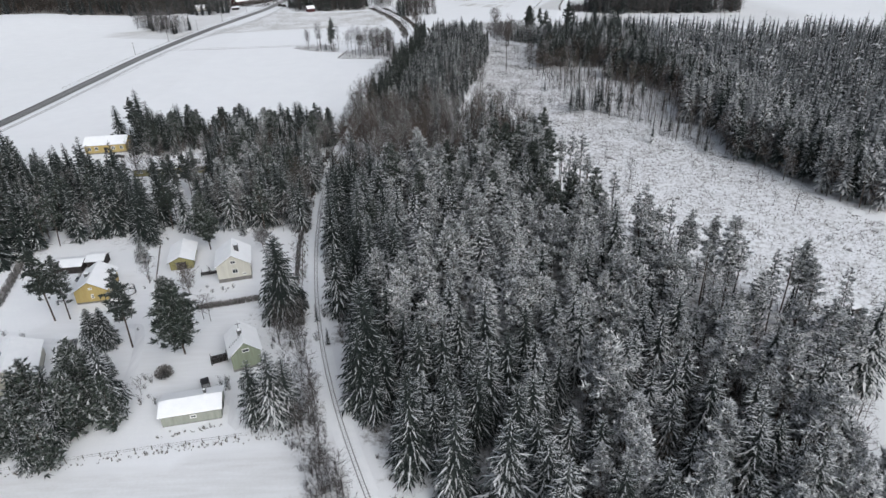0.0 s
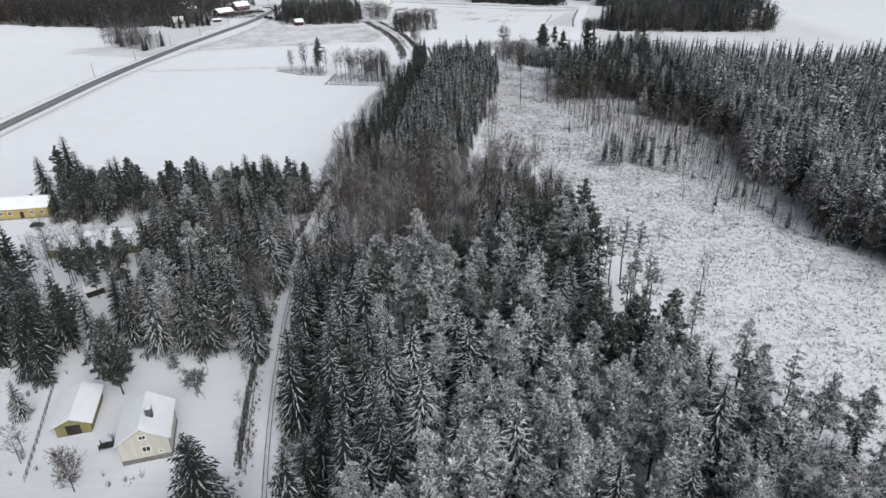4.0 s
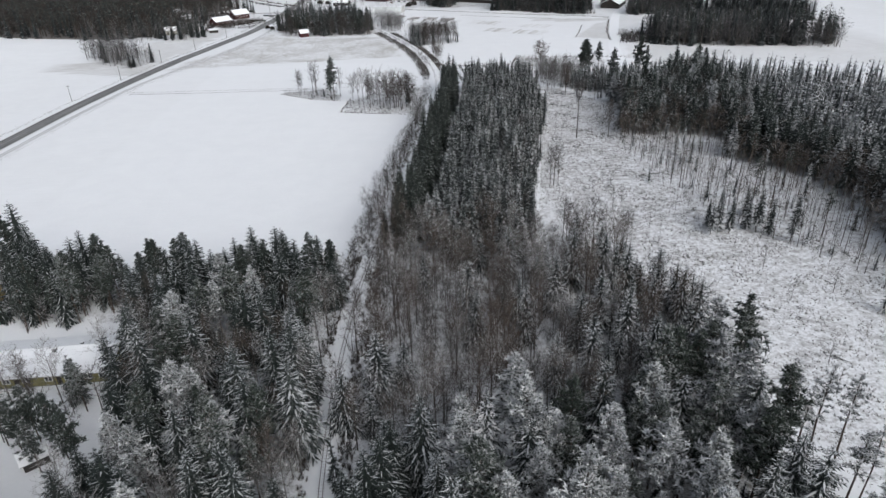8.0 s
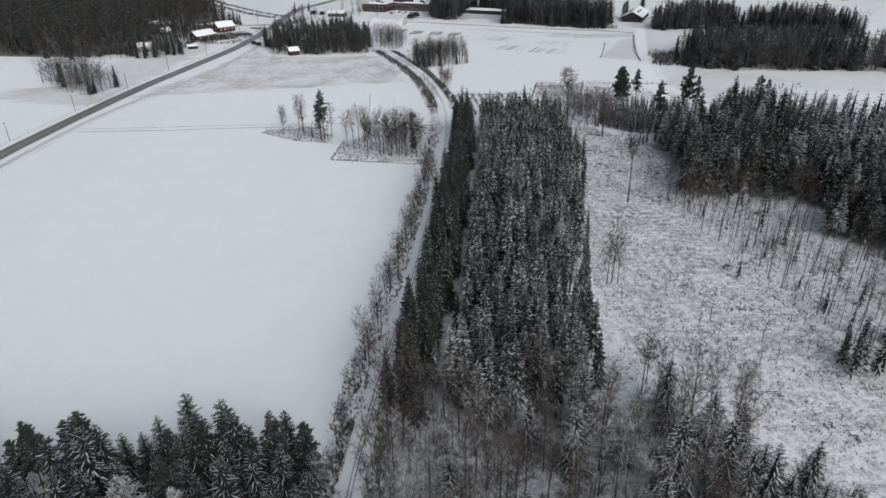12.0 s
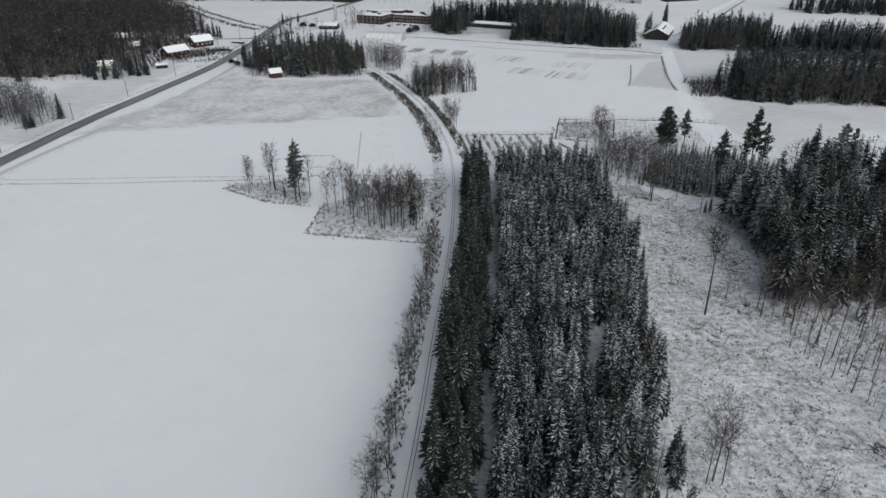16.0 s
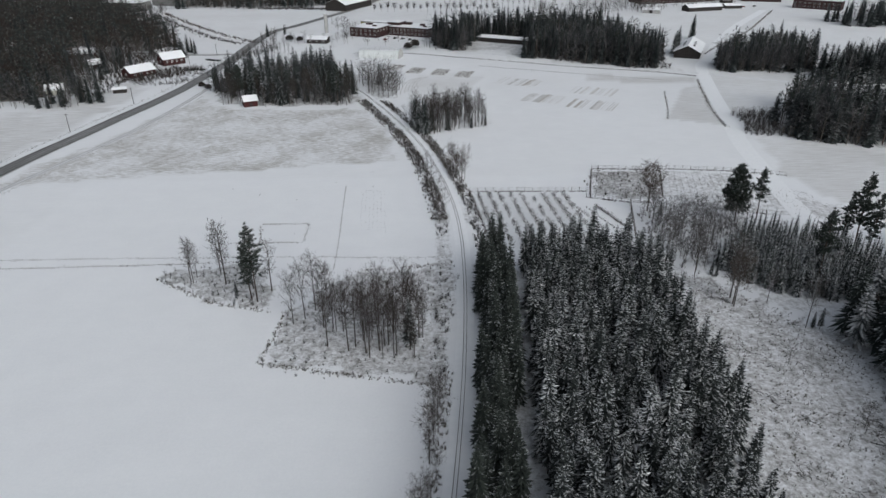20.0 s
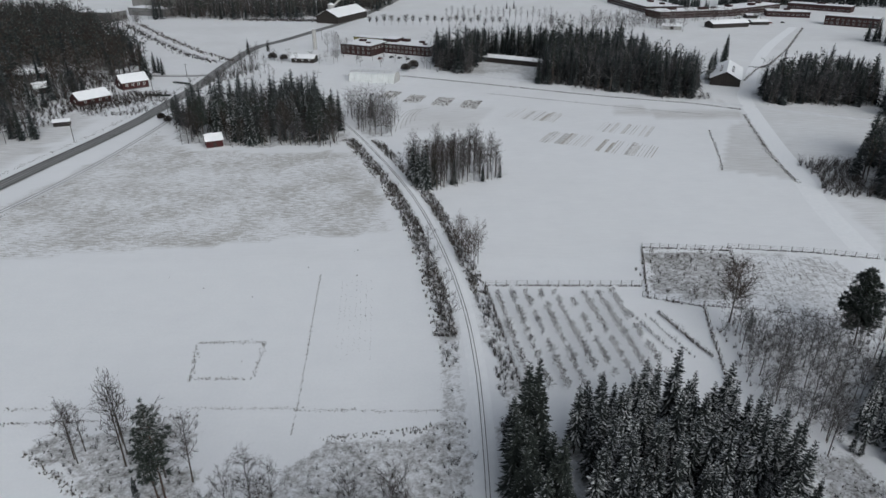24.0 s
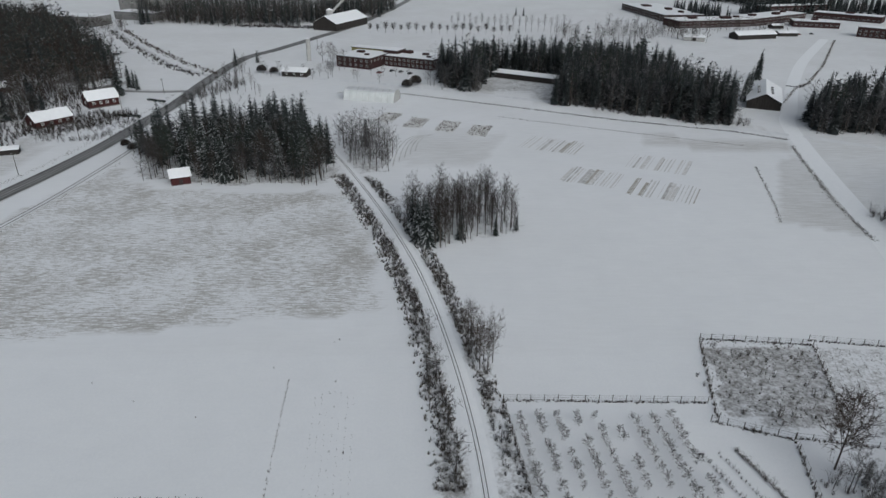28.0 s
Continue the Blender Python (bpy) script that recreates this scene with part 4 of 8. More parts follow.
def far_wood(name, poly, gap_, share, lab, size, bare_mat, pine_mat, tiny=False):
    """A distant wood of spruces, pines and leafless trees. share: spruce, pine; the rest is leafless."""
    p = scatter(rng, poly, gap_, 0.5)
    p = p[~in_poly(p[:, 0], p[:, 1], SHED_YARD)]
    p = p[~in_poly(p[:, 0], p[:, 1], VILLAGE) | (rng.uniform(0, 1, len(p)) < 0.42)]
    for hx, hy in HOUSES:
        p = p[(np.hypot(p[:, 0] - hx, p[:, 1] - hy) > 9.0) & ~((np.abs(p[:, 0] - hx - 3) < 6) & (p[:, 1] < hy) & (p[:, 1] > hy - 18))]
    u = rng.uniform(0, 1, len(p)) + 0.15 * np.sin(p[:, 0] * 0.11) * np.sin(p[:, 1] * 0.13)
    a, b = share
    heap(name + "_spruces", SPR_TINY if tiny else SPR_FAR, p[u < a], [M_BARK, M_SPRUCE_HAZE], "dark spruces of the " + lab, "forest", rng, size)
    heap(name + "_pines", PINE_TINY if tiny else PINE_FAR, p[(u >= a) & (u < a + b)], [M_BARK_PINE, pine_mat], "dark pines of the " + lab, "forest", rng, size)
    q = p[u >= a + b]
    k = rng.uniform(0, 1, len(q)) < 0.45
    heap(name + "_bare_trees", BARE_TINY if tiny else BARE_FAR, q[k], [M_BARK, bare_mat], "leafless trees of the " + lab, "forest", rng, size)
    heap(name + "_grey_trees", BARE_TINY if tiny else BARE_FAR, q[~k], [M_BARK, bare_mat if tiny else M_TWIG_GREY], "grey leafless trees of the " + lab, "forest", rng, size)


pts = scatter(rng, HUTGROVE, 4.5, 0.5)
pts = pts[(np.hypot(pts[:, 0] + 116.2, pts[:, 1] - 671) > 6.5)]
pts = pts[np.argsort(pts[:, 1] - 0.12 * pts[:, 0])]
for (x, y), u in zip(pts[:120], rng.uniform(0, 1, 120)):
    u += 0.18 * math.sin(x * 0.19)
    kit = KIT_SLIM_DARK if u < 0.40 else KIT_PINE_LONE if u < (0.68 if x < -118 else 0.46) else KIT_BIRCH if u < 0.8 else KIT_BARE_DARK
    plant(kit, x, y, rng, (0.66, 1.02), label="tree in the grove behind the red hut")
heap("hut_grove_spruces", SPR_MID, pts[120:][::2], [M_BARK, M_SPRUCE_HAZE], "dark spruces of the grove behind the red hut", "forest", rng, (0.8, 1.1))
heap("hut_grove_bare_trees", BARE_FAR, pts[121:][::2], [M_BARK, M_TWIG_HAZE], "leafless trees of the grove behind the red hut", "forest", rng, (0.7, 1.1))
far_wood("track_grove", HUTGROVE_E, 3.4, (0.06, 0.0), "grove beside the far track", (0.45, 0.9), M_TWIG, M_PINE_DARK)
far_wood("middle_wood", MIDWOOD, 4.7, (0.54, 0.14), "wood behind the trial plots", (0.84, 1.26), M_TWIG_HAZE, M_PINE_DARK)
far_wood("east_grove", EASTGROVE, 4.5, (0.5, 0.14), "grove out on the field", (0.9, 1.2), M_TWIG_HAZE, M_PINE_DARK)
far_wood("east_grove_far", EASTGROVE_B, 4.8, (0.62, 0.08), "grove beside the farm road", (0.85, 1.15), M_TWIG_HAZE, M_PINE_DARK)
far_wood("east_grove_back", EASTGROVE_C, 4.8, (0.62, 0.08), "grove behind the field", (0.9, 1.2), M_TWIG_HAZE, M_PINE_DARK)
far_wood("hill_wood", HILLWOOD, 5.6, (0.14, 0.34), "western hill", (0.95, 1.32), M_TWIG_DARK, M_PINE_HAZE, True)
far_wood("village_grove", [(-290, 660), (-215, 666), (-196, 682), (-202, 700), (-222, 706), (-224, 735), (-206, 738), (-214, 772), (-205, 806), (-198, 812), (-240, 830), (-290, 800)], 4.6, (0.16, 0.08), "gardens at the hill's foot", (0.45, 0.95), M_TWIG_DARK, M_PINE_DARK)
far_wood("foot_grove", FOOTGROVE, 4.0, (0.06, 0.0), "grove at the hill's foot", (0.55, 0.9), M_TWIG_HAZE, M_PINE_DARK)
def off_yard(p):
    return p[~in_poly(p[:, 0], p[:, 1], SHED_YARD)]


heap("wood_front_trees", BARE_FAR, np.concatenate((
    off_yard(scatter(rng, [(-20, 835), (2, 827), (12, 817), (58, 791), (104, 761), (132, 755), (134, 763), (104, 770), (60, 800), (14, 826), (4, 835), (-26, 842)], 3.4, 0.5)),
    scatter(rng, [(134, 605), (160, 591), (190, 583), (260, 569), (261, 577), (192, 591), (162, 600), (138, 614)], 3.2, 0.5),
    scatter(rng, [(162, 742), (199, 731), (222, 734), (224, 741), (200, 739), (166, 749)], 3.2, 0.5),
    scatter(rng, [(-146, 704), (-130, 673), (-124, 672), (-124, 680), (-128, 682), (-142, 707)], 3.4, 0.5),
    scatter(rng, [(-108, 670), (-93, 666), (-60, 669), (-62, 678), (-92, 675), (-108, 678)], 3.2, 0.5))), [M_BARK, M_TWIG_HAZE], "leafless trees along the far woods' edges", "forest", rng, (0.5, 1.0))
far_wood("far_west_wood", FARWOOD_W, 5.8, (0.36, 0.12), "far wood behind the white fields", (0.85, 1.3), M_TWIG, M_PINE_DARK, True)
far_wood("far_east_wood", FARWOOD_E, 8.5, (0.8, 0.03), "far wood behind the brick buildings", (0.85, 1.3), M_TWIG, M_PINE_DARK, True)
far_wood("lab_wood", FARWOOD_SE, 7.0, (0.7, 0.06), "far wood beside the brick laboratory", (0.85, 1.3), M_TWIG, M_PINE_DARK, True)
heap("yard_spruces", SPR_MID, scatter(rng, YARDWOOD, 5.4, 0.9), [M_BARK, M_SPRUCE_DARK], "dark spruces behind the gardens", "forest", rng, (0.75, 1.05))
for x, y, k in ((-97, 193, 0.85), (-101, 200, 0.8), (-93, 187, 0.8), (-90, 181, 0.75), (-104, 206, 0.7), (-86, 178, 0.7)):
    plant(KIT_SPRUCE_DARK, x, y, rng, scale=k, label="dark spruce between two yards")
heap("yard_pines", PINE_MID, scatter(rng, YARDWOOD, 9.0), [M_BARK_PINE, M_PINE_MID], "dark pines behind the gardens", "forest", rng, (0.7, 0.9))
heap("yard_bare_trees", BARE_MID, scatter(rng, YARDWOOD, 9.0), [M_BARK, M_TWIG_FROST], "frosted bare trees behind the gardens", "forest", rng, (0.6, 0.9))
heap("garden_thicket", SPR_NEAR, scatter(rng, GARDENWOOD, 8.0), [M_BARK, M_SPRUCE], "snowy spruces between two gardens", "forest", rng, (0.5, 0.8))
heap("garden_pines", PINE_BUSHY, scatter(rng, GARDENWOOD, 4.6), [M_BARK_PINE, M_PINE_MID], "bushy pines between two gardens", "forest", rng, (0.78, 1.1))
heap("thin_trees", THIN, scatter(rng, SPARSE, 4.4), [M_BARK, M_TWIG_BROWN], "thin bare trunks left along the clearing's far side", "forest", rng, (0.4, 0.9))
heap("sparse_brush", BARE_FAR, scatter(rng, SPARSE, 5.0), [M_BARK, M_TWIG], "dark leafless brush among the thin trunks", "shrubs", rng, (0.15, 0.35))
heap("sparse_pines", PINE_SLIM, scatter(rng, SPARSE, 21.0), [M_BARK_PINE, M_PINE_MID], "scattered tall pines along the clearing's far side", "forest", rng, (0.7, 0.95))
heap("sparse_spruces", YNG_MID, scatter(rng, SPARSE, 11.0), [M_BARK, M_SPRUCE], "small spruces along the clearing's far side", "forest", rng, (0.3, 0.8))


# ---- tracks, roads ----
def strip(name, pts, width, mat, lift=0.03, label="", category="", kind="structure", crown=0.0):
    """A flat band along a line of points, laid on the ground."""
    pts = [Vector((p[0], p[1], 0)) for p in pts]
    bm = bmesh.new()
    rows = []
    for i, p in enumerate(pts):
        ax = (pts[min(i + 1, len(pts) - 1)] - pts[max(i - 1, 0)]).normalized()
        s = Vector((-ax.y, ax.x, 0)) * width / 2
        row = []
        for k in (-1, -0.5, 0, 0.5, 1):
            q = p + s * k
            row.append(bm.verts.new((q.x, q.y, float(land(q.x, q.y)) + lift + (crown * (1 - abs(k)) if abs(k) < 1 else -0.06))))
        rows.append(row)
    for a, b in zip(rows, rows[1:]):
        for k in range(4):
            bm.faces.new((a[k], b[k], b[k + 1], a[k + 1]))
    bmesh.ops.recalc_face_normals(bm, faces=bm.faces)
    me = bpy.data.meshes.new(name)
    bm.to_mesh(me)
    bm.free()
    if me.polygons[0].normal.z < 0:
        me.flip_normals()
    me.materials.append(mat)
    return tagged(new(name, me), label, category, kind=kind)


def smooth_line(pts, step=4.0):
    """Catmull-Rom through the points."""
    p = [Vector((*q, 0)) for q in pts]
    p = [p[0] * 2 - p[1]] + p + [p[-1] * 2 - p[-2]]
    out = []
    for i in range(1, len(p) - 2):
        n = max(1, int((p[i + 1] - p[i]).length / step))
        for k in range(n):
            t = k / n
            a, b, c, d = p[i - 1], p[i], p[i + 1], p[i + 2]
            q = 0.5 * ((2 * b) + (c - a) * t + (2 * a - 5 * b + 4 * c - d) * t * t + (3 * b - a - 3 * c + d) * t ** 3)
            out.append((q.x, q.y))
    out.append((p[-2].x, p[-2].y))
    return out


def part(name, bm, mat, parent, label=""):
    me = bpy.data.meshes.new(name)
    bm.to_mesh(me)
    bm.free()
    for m in (mat if isinstance(mat, (list, tuple)) else [mat]):
        me.materials.append(m)
    ob = new(name, me)
    ob.parent = parent
    if label:
        tagged(ob, label)
    return ob


def box(bm, x0, x1, y0, y1, z0, z1):
    v = [bm.verts.new((x, y, z)) for z in (z0, z1) for y in (y0, y1) for x in (x0, x1)]
    for f in ((0, 2, 3, 1), (4, 5, 7, 6), (0, 1, 5, 4), (2, 6, 7, 3), (0, 4, 6, 2), (1, 3, 7, 5)):
        bm.faces.new([v[i] for i in f])
    return v


ROAD = smooth_line([(-222, 230), (-212, 316), (-207, 400), (-203, 470), (-195, 540), (-187.5, 590), (-181, 621), (-175.8, 648), (-169, 680), (-163.5, 715), (-160.3, 756), (-157.8, 792), (-158.2, 850), (-154, 920), (-139, 958), (-119, 1015), (-95.6, 1086), (-70, 1204), (-48.7, 1325), (-42, 1400)], 8)
PATH_LINE = smooth_line([(-212, 250), (-203, 316), (-198, 400), (-195.5, 447), (-190, 505), (-183, 540), (-177.5, 560), (-169, 590), (-161, 622), (-155.5, 652), (-152, 682), (-150, 705), (-149.5, 730)], 8)
strip("road_verge", ROAD, 12.0, M_SLUSH, 0.03, "snowy verge of the highway", "road")
strip("road", ROAD, 7.2, M_ASPHALT, 0.10, "dark wet asphalt highway between snow banks", "road", crown=0.03)
def shifted(pts, off):
    """The line moved sideways."""
    p = [Vector((*q, 0)) for q in pts]
    out = []
    for i, q in enumerate(p):
        ax = (p[min(i + 1, len(p) - 1)] - p[max(i - 1, 0)]).normalized()
        out.append((q.x + ax.y * off, q.y - ax.x * off))
    return out


M_WET = plain("wet_wheel_track", (0.06, 0.059, 0.058), (0.14, 0.138, 0.136), 0.3, 0.5, stretch=(1.0, 0.05, 1.0))
for off in (-3.3, -2.45, -0.95, 0.95, 2.45, 3.3):
    strip("wheel_track", shifted(ROAD, off), 0.62, M_WET, 0.24, "bare wet wheel track on the highway", "road")
for off in (-0.8, 0.8):
    strip("path_track", shifted(PATH_LINE, off), 0.55, M_ASPHALT, 0.16, "worn tyre line on the cycle path", "path")
strip("cycle_path", PATH_LINE, 3.0, M_PACKED, 0.09, "snowy cycle path beside the highway", "path")
strip("farm_road", smooth_line([(96, 500), (103, 545), (112, 595), (121, 628), (133, 675), (146, 722), (158, 760), (172, 785), (200, 838), (252, 925), (330, 1037)], 6), 7.5, M_SNOW, 0.08, "snowed-over farm road", "road")
strip("cross_road", smooth_line([(240, 690), (190, 712), (148, 737), (102, 762), (51, 795), (-16, 827), (-52, 842), (-110, 862), (-158, 880)], 8), 5.0, M_PACKED, 0.05, "snowed-over gravel road past the plots", "road")
strip("side_road", smooth_line([(-164, 818), (-195, 818), (-240, 800), (-300, 790)], 8), 5.0, M_SLUSH, 0.06, "side road to the wooden houses", "road")
strip("forest_path", smooth_line([(12, 300), (17, 330), (24.5, 372), (31, 415), (36, 455)], 4), 0.9, M_SNOW, 0.05, "snowy path along the planted spruces", "path")

ys = np.arange(30, 735, 2.0)
line = [(float(rail_x(y)), float(y)) for y in ys]
strip("track_bed", line, 4.2, M_SNOW, 0.04, "snow-covered bed of the narrow railway", "railway bed", crown=0.03)


def along(y):
    dx = float(rail_x(y + 0.5) - rail_x(y - 0.5))
    return math.atan2(-dx, 1.0)


railway = tagged(new("railway_track"), "narrow railway track with dark rails half buried in snow", "railway track")
for side in (-1, 1):
    bm = bmesh.new()
    prev = None
    for y in np.arange(30, 735, 1.0):
        a = along(y)
        x, z = float(rail_x(y)), float(land(rail_x(y), y)) + 0.06
        ring = []
        for off, h in ((-0.055, 0), (-0.04, 0.12), (0.04, 0.12), (0.055, 0)):
            s = side * 0.36 + off
            ring.append(bm.verts.new((x + s * math.cos(a), y + s * math.sin(a), z + h)))
        if prev:
            for k in range(3):
                bm.faces.new((prev[k], prev[k + 1], ring[k + 1], ring[k]))
        prev = ring
    bmesh.ops.recalc_face_normals(bm, faces=bm.faces)
    part("rail", bm, M_RAIL, railway)


def sleeper_box(bm):
    box(bm, -0.62, 0.62, -0.10, 0.10, -0.10, 0.075)


bm = bmesh.new()
sleeper_box(bm)
SLEEPER = bpy.data.meshes.new("sleeper")
bm.to_mesh(SLEEPER)
bm.free()
SLEEPER.materials.append(M_SLEEPER)
for i in range(290):
    y = 74 + i * 0.68
    s = new("sleeper", SLEEPER)
    s.parent = railway
    s.matrix_basis = pose(float(rail_x(y)), y, float(land(rail_x(y), y)) + 0.045, 0, 0, math.degrees(along(y)))


# ---- buildings ----
M_CREAM = plain("cream_boards", (0.42, 0.41, 0.355), (0.53, 0.52, 0.46), 0.6, 0.75, stretch=(3.0, 3.0, 0.3))
M_YELLOW = plain("yellow_boards", (0.33, 0.25, 0.095), (0.43, 0.335, 0.14), 0.6, 0.75, stretch=(3.0, 3.0, 0.3))
M_OLIVE = plain("olive_yellow_boards", (0.17, 0.155, 0.065), (0.25, 0.23, 0.105), 0.6, 0.75, stretch=(3.0, 3.0, 0.3))
M_GREEN = plain("grey_green_boards", (0.16, 0.185, 0.13), (0.23, 0.26, 0.19), 0.6, 0.75, stretch=(3.0, 3.0, 0.3))
M_RED = plain("falu_red_boards", (0.028, 0.009, 0.009), (0.055, 0.016, 0.015), 0.6, 0.8, stretch=(3.0, 3.0, 0.3))
M_REDHUT = plain("red_ochre_boards", (0.036, 0.010, 0.011), (0.066, 0.016, 0.016), 0.6, 0.8, stretch=(3.0, 3.0, 0.3))
M_SHEDGREEN = plain("pale_grey_green_boards", (0.20, 0.215, 0.185), (0.28, 0.295, 0.255), 0.6, 0.75, stretch=(3.0, 3.0, 0.3))
M_BRICK = plain("red_brickwork", (0.026, 0.013, 0.013), (0.052, 0.024, 0.023), 0.8, 0.85, stretch=(1.0, 1.0, 3.0))
M_DARKWOOD = plain("dark_boards", (0.016, 0.014, 0.013), (0.042, 0.037, 0.034), 0.7, 0.85, stretch=(3.0, 3.0, 0.3))
M_PLINTH = plain("concrete_plinth", (0.10, 0.095, 0.09), (0.22, 0.21, 0.20), 1.0, 0.9)
M_TRIM = plain("white_trim", (0.68, 0.68, 0.66), (0.80, 0.80, 0.78), 1.0, 0.6)
M_SHEET = plain("dark_roof_sheet", (0.05, 0.05, 0.052), (0.11, 0.11, 0.112), 1.0, 0.6)
M_CONC_GREY = plain("grey_concrete", (0.12, 0.12, 0.12), (0.22, 0.22, 0.215), 0.3, 0.85)
M_CONC = plain("pale_concrete", (0.32, 0.32, 0.31), (0.48, 0.48, 0.47), 0.3, 0.85)
M_FILM = plain("frosted_film", (0.52, 0.55, 0.55), (0.68, 0.70, 0.70), 0.25, 0.45)
M_TYRE = plain("rubber", (0.018, 0.018, 0.018), (0.035, 0.035, 0.035), 4.0, 0.9)


def glass_material():
    m, nt, b = shader("window_glass", 0.08, spec=0.5)
    b.inputs["Base Color"].default_value = (0.045, 0.05, 0.055, 1)
    n = grain(nt, 0.7, 2.0)
    nt.links.new(calc(nt, "ADD", calc(nt, "MULTIPLY", n, 0.15), 0.02), b.inputs["Roughness"])
    return m


M_GLASS = glass_material()


def window_mesh(w, h, bars=1):
    """Frame of a window, centre at the origin, facing -y."""
    bm, t = bmesh.new(), 0.11
    xs = [-w / 2, -w / 2 + t]
    for k in range(bars):
        x = -w / 2 + w * (k + 1) / (bars + 1)
        xs += [x - 0.035, x + 0.035]
    xs += [w / 2 - t, w / 2]
    zs = [-h / 2, -h / 2 + t, h / 2 - t, h / 2]
    v = {(i, k, s): bm.verts.new((x, y, z)) for i, x in enumerate(xs) for k, z in enumerate(zs) for s, y in ((0, -0.08), (1, 0.05))}

    def full(i, k):
        return 0 <= i < len(xs) - 1 and 0 <= k < 3 and (k != 1 or i % 2 == 0)
    for i in range(len(xs) - 1):
        for k in range(3):
            if not full(i, k):
                continue
            a, b, c, d = (i, k), (i + 1, k), (i + 1, k + 1), (i, k + 1)
            bm.faces.new([v[(*p, 0)] for p in (a, b, c, d)])
            bm.faces.new([v[(*p, 1)] for p in (d, c, b, a)])
            for p, q, near in ((a, b, (i, k - 1)), (b, c, (i + 1, k)), (c, d, (i, k + 1)), (d, a, (i - 1, k))):
                if not full(*near):
                    bm.faces.new((v[(*q, 0)], v[(*p, 0)], v[(*p, 1)], v[(*q, 1)]))
    return bm


FACES = {"front": 0, "right": 90, "back": 180, "left": 270}


def house(name, label, category, cx, cy, turn, length, depth, eave, apex, wall, windows=(), doors=(), chimneys=(), plinth=0.5, over=0.45, group="", cover=0.26, roof_mat=None):
    """A gabled building, ridge along its own x. windows, doors: (face, along, height of middle, width, height). chimneys: (x, y, size, height)."""
    ob = tagged(new(name), label, category, group)
    ob.matrix_basis = pose(cx, cy, float(land(cx, cy)), 0, 0, turn)
    L, D = length / 2, depth / 2
    bm = bmesh.new()
    v = [bm.verts.new(p) for p in ((-L, -D, plinth), (L, -D, plinth), (L, D, plinth), (-L, D, plinth), (-L, -D, eave), (L, -D, eave), (L, D, eave), (-L, D, eave), (-L, 0, apex), (L, 0, apex))]
    for f in ((0, 1, 5, 4), (2, 3, 7, 6), (1, 2, 6, 9, 5), (3, 0, 4, 8, 7), (3, 2, 1, 0)):
        bm.faces.new([v[i] for i in f])
    part("wall", bm, wall, ob)
    bm = bmesh.new()
    box(bm, -L + 0.04, L - 0.04, -D + 0.04, D - 0.04, -0.4, plinth)
    part("plinth", bm, M_PLINTH, ob)
    slope = (apex - eave) / D
    for side in (-1, 1):
        def slab(lo, hi, ov, r=0.0):
            bm = bmesh.new()
            pts = []
            n = 6
            for i in range(n + 1):
                x = -L - ov + (2 * L + 2 * ov) * i / n
                for u in (0.0, 0.5, 1.0):
                    y = u * (D + ov)
                    z = apex - slope * y
                    sag = r * math.sin(i * 2.1 + u * 3 + cx)
                    pts.append((bm.verts.new((x, side * y, z + lo)), bm.verts.new((x, side * y, z + hi + sag - (0.3 * (hi - lo) if r and (u == 1.0 or i in (0, n)) else 0)))))
            for i in range(n):
                for k in range(2):
                    a, b, c, d = (pts[i * 3 + k], pts[(i + 1) * 3 + k], pts[(i + 1) * 3 + k + 1], pts[i * 3 + k + 1])
                    for j in (0, 1):
                        bm.faces.new((a[j], b[j], c[j], d[j]))
            rim = [i * 3 for i in range(n + 1)] + [n * 3 + 1, n * 3 + 2] + [i * 3 + 2 for i in range(n - 1, -1, -1)] + [1]
            for p, q in zip(rim, rim[1:] + rim[:1]):
                bm.faces.new((pts[p][0], pts[q][0], pts[q][1], pts[p][1]))
            bmesh.ops.recalc_face_normals(bm, faces=bm.faces)
            return bm
        roof = part("roof", slab(0.003, 0.14, over), roof_mat or M_SHEET, ob)
        part("roof_snow", slab(0.143, 0.143 + cover, over + 0.06, 0.03), M_SNOW, roof, "smooth snow blanket on the roof")
    for x, y, s, h in chimneys:
        z = apex - slope * abs(y)
        bm = bmesh.new()
        box(bm, x - s / 2, x + s / 2, y - s / 2, y + s / 2, z - 0.4, z + h)
        box(bm, x - s / 2 - 0.06, x + s / 2 + 0.06, y - s / 2 - 0.06, y + s / 2 + 0.06, z + h + 0.002, z + h + 0.12)
        ch = part("chimney", bm, M_SHEET, ob, "dark sheet-clad chimney")
        bm = bmesh.new()
        box(bm, x - s / 2 + 0.05, x + s / 2 - 0.05, y - s / 2 + 0.05, y + s / 2 - 0.05, z + h + 0.125, z + h + 0.25)
        part("chimney_cap", bm, M_SNOW, ch, "snow on the chimney top")
    for face, u, z, w, h in windows:
        put_on(ob, face, u, z, w, h, L, D, True)
    for face, u, z, w, h in doors:
        put_on(ob, face, u, z, w, h, L, D, False)
    return ob


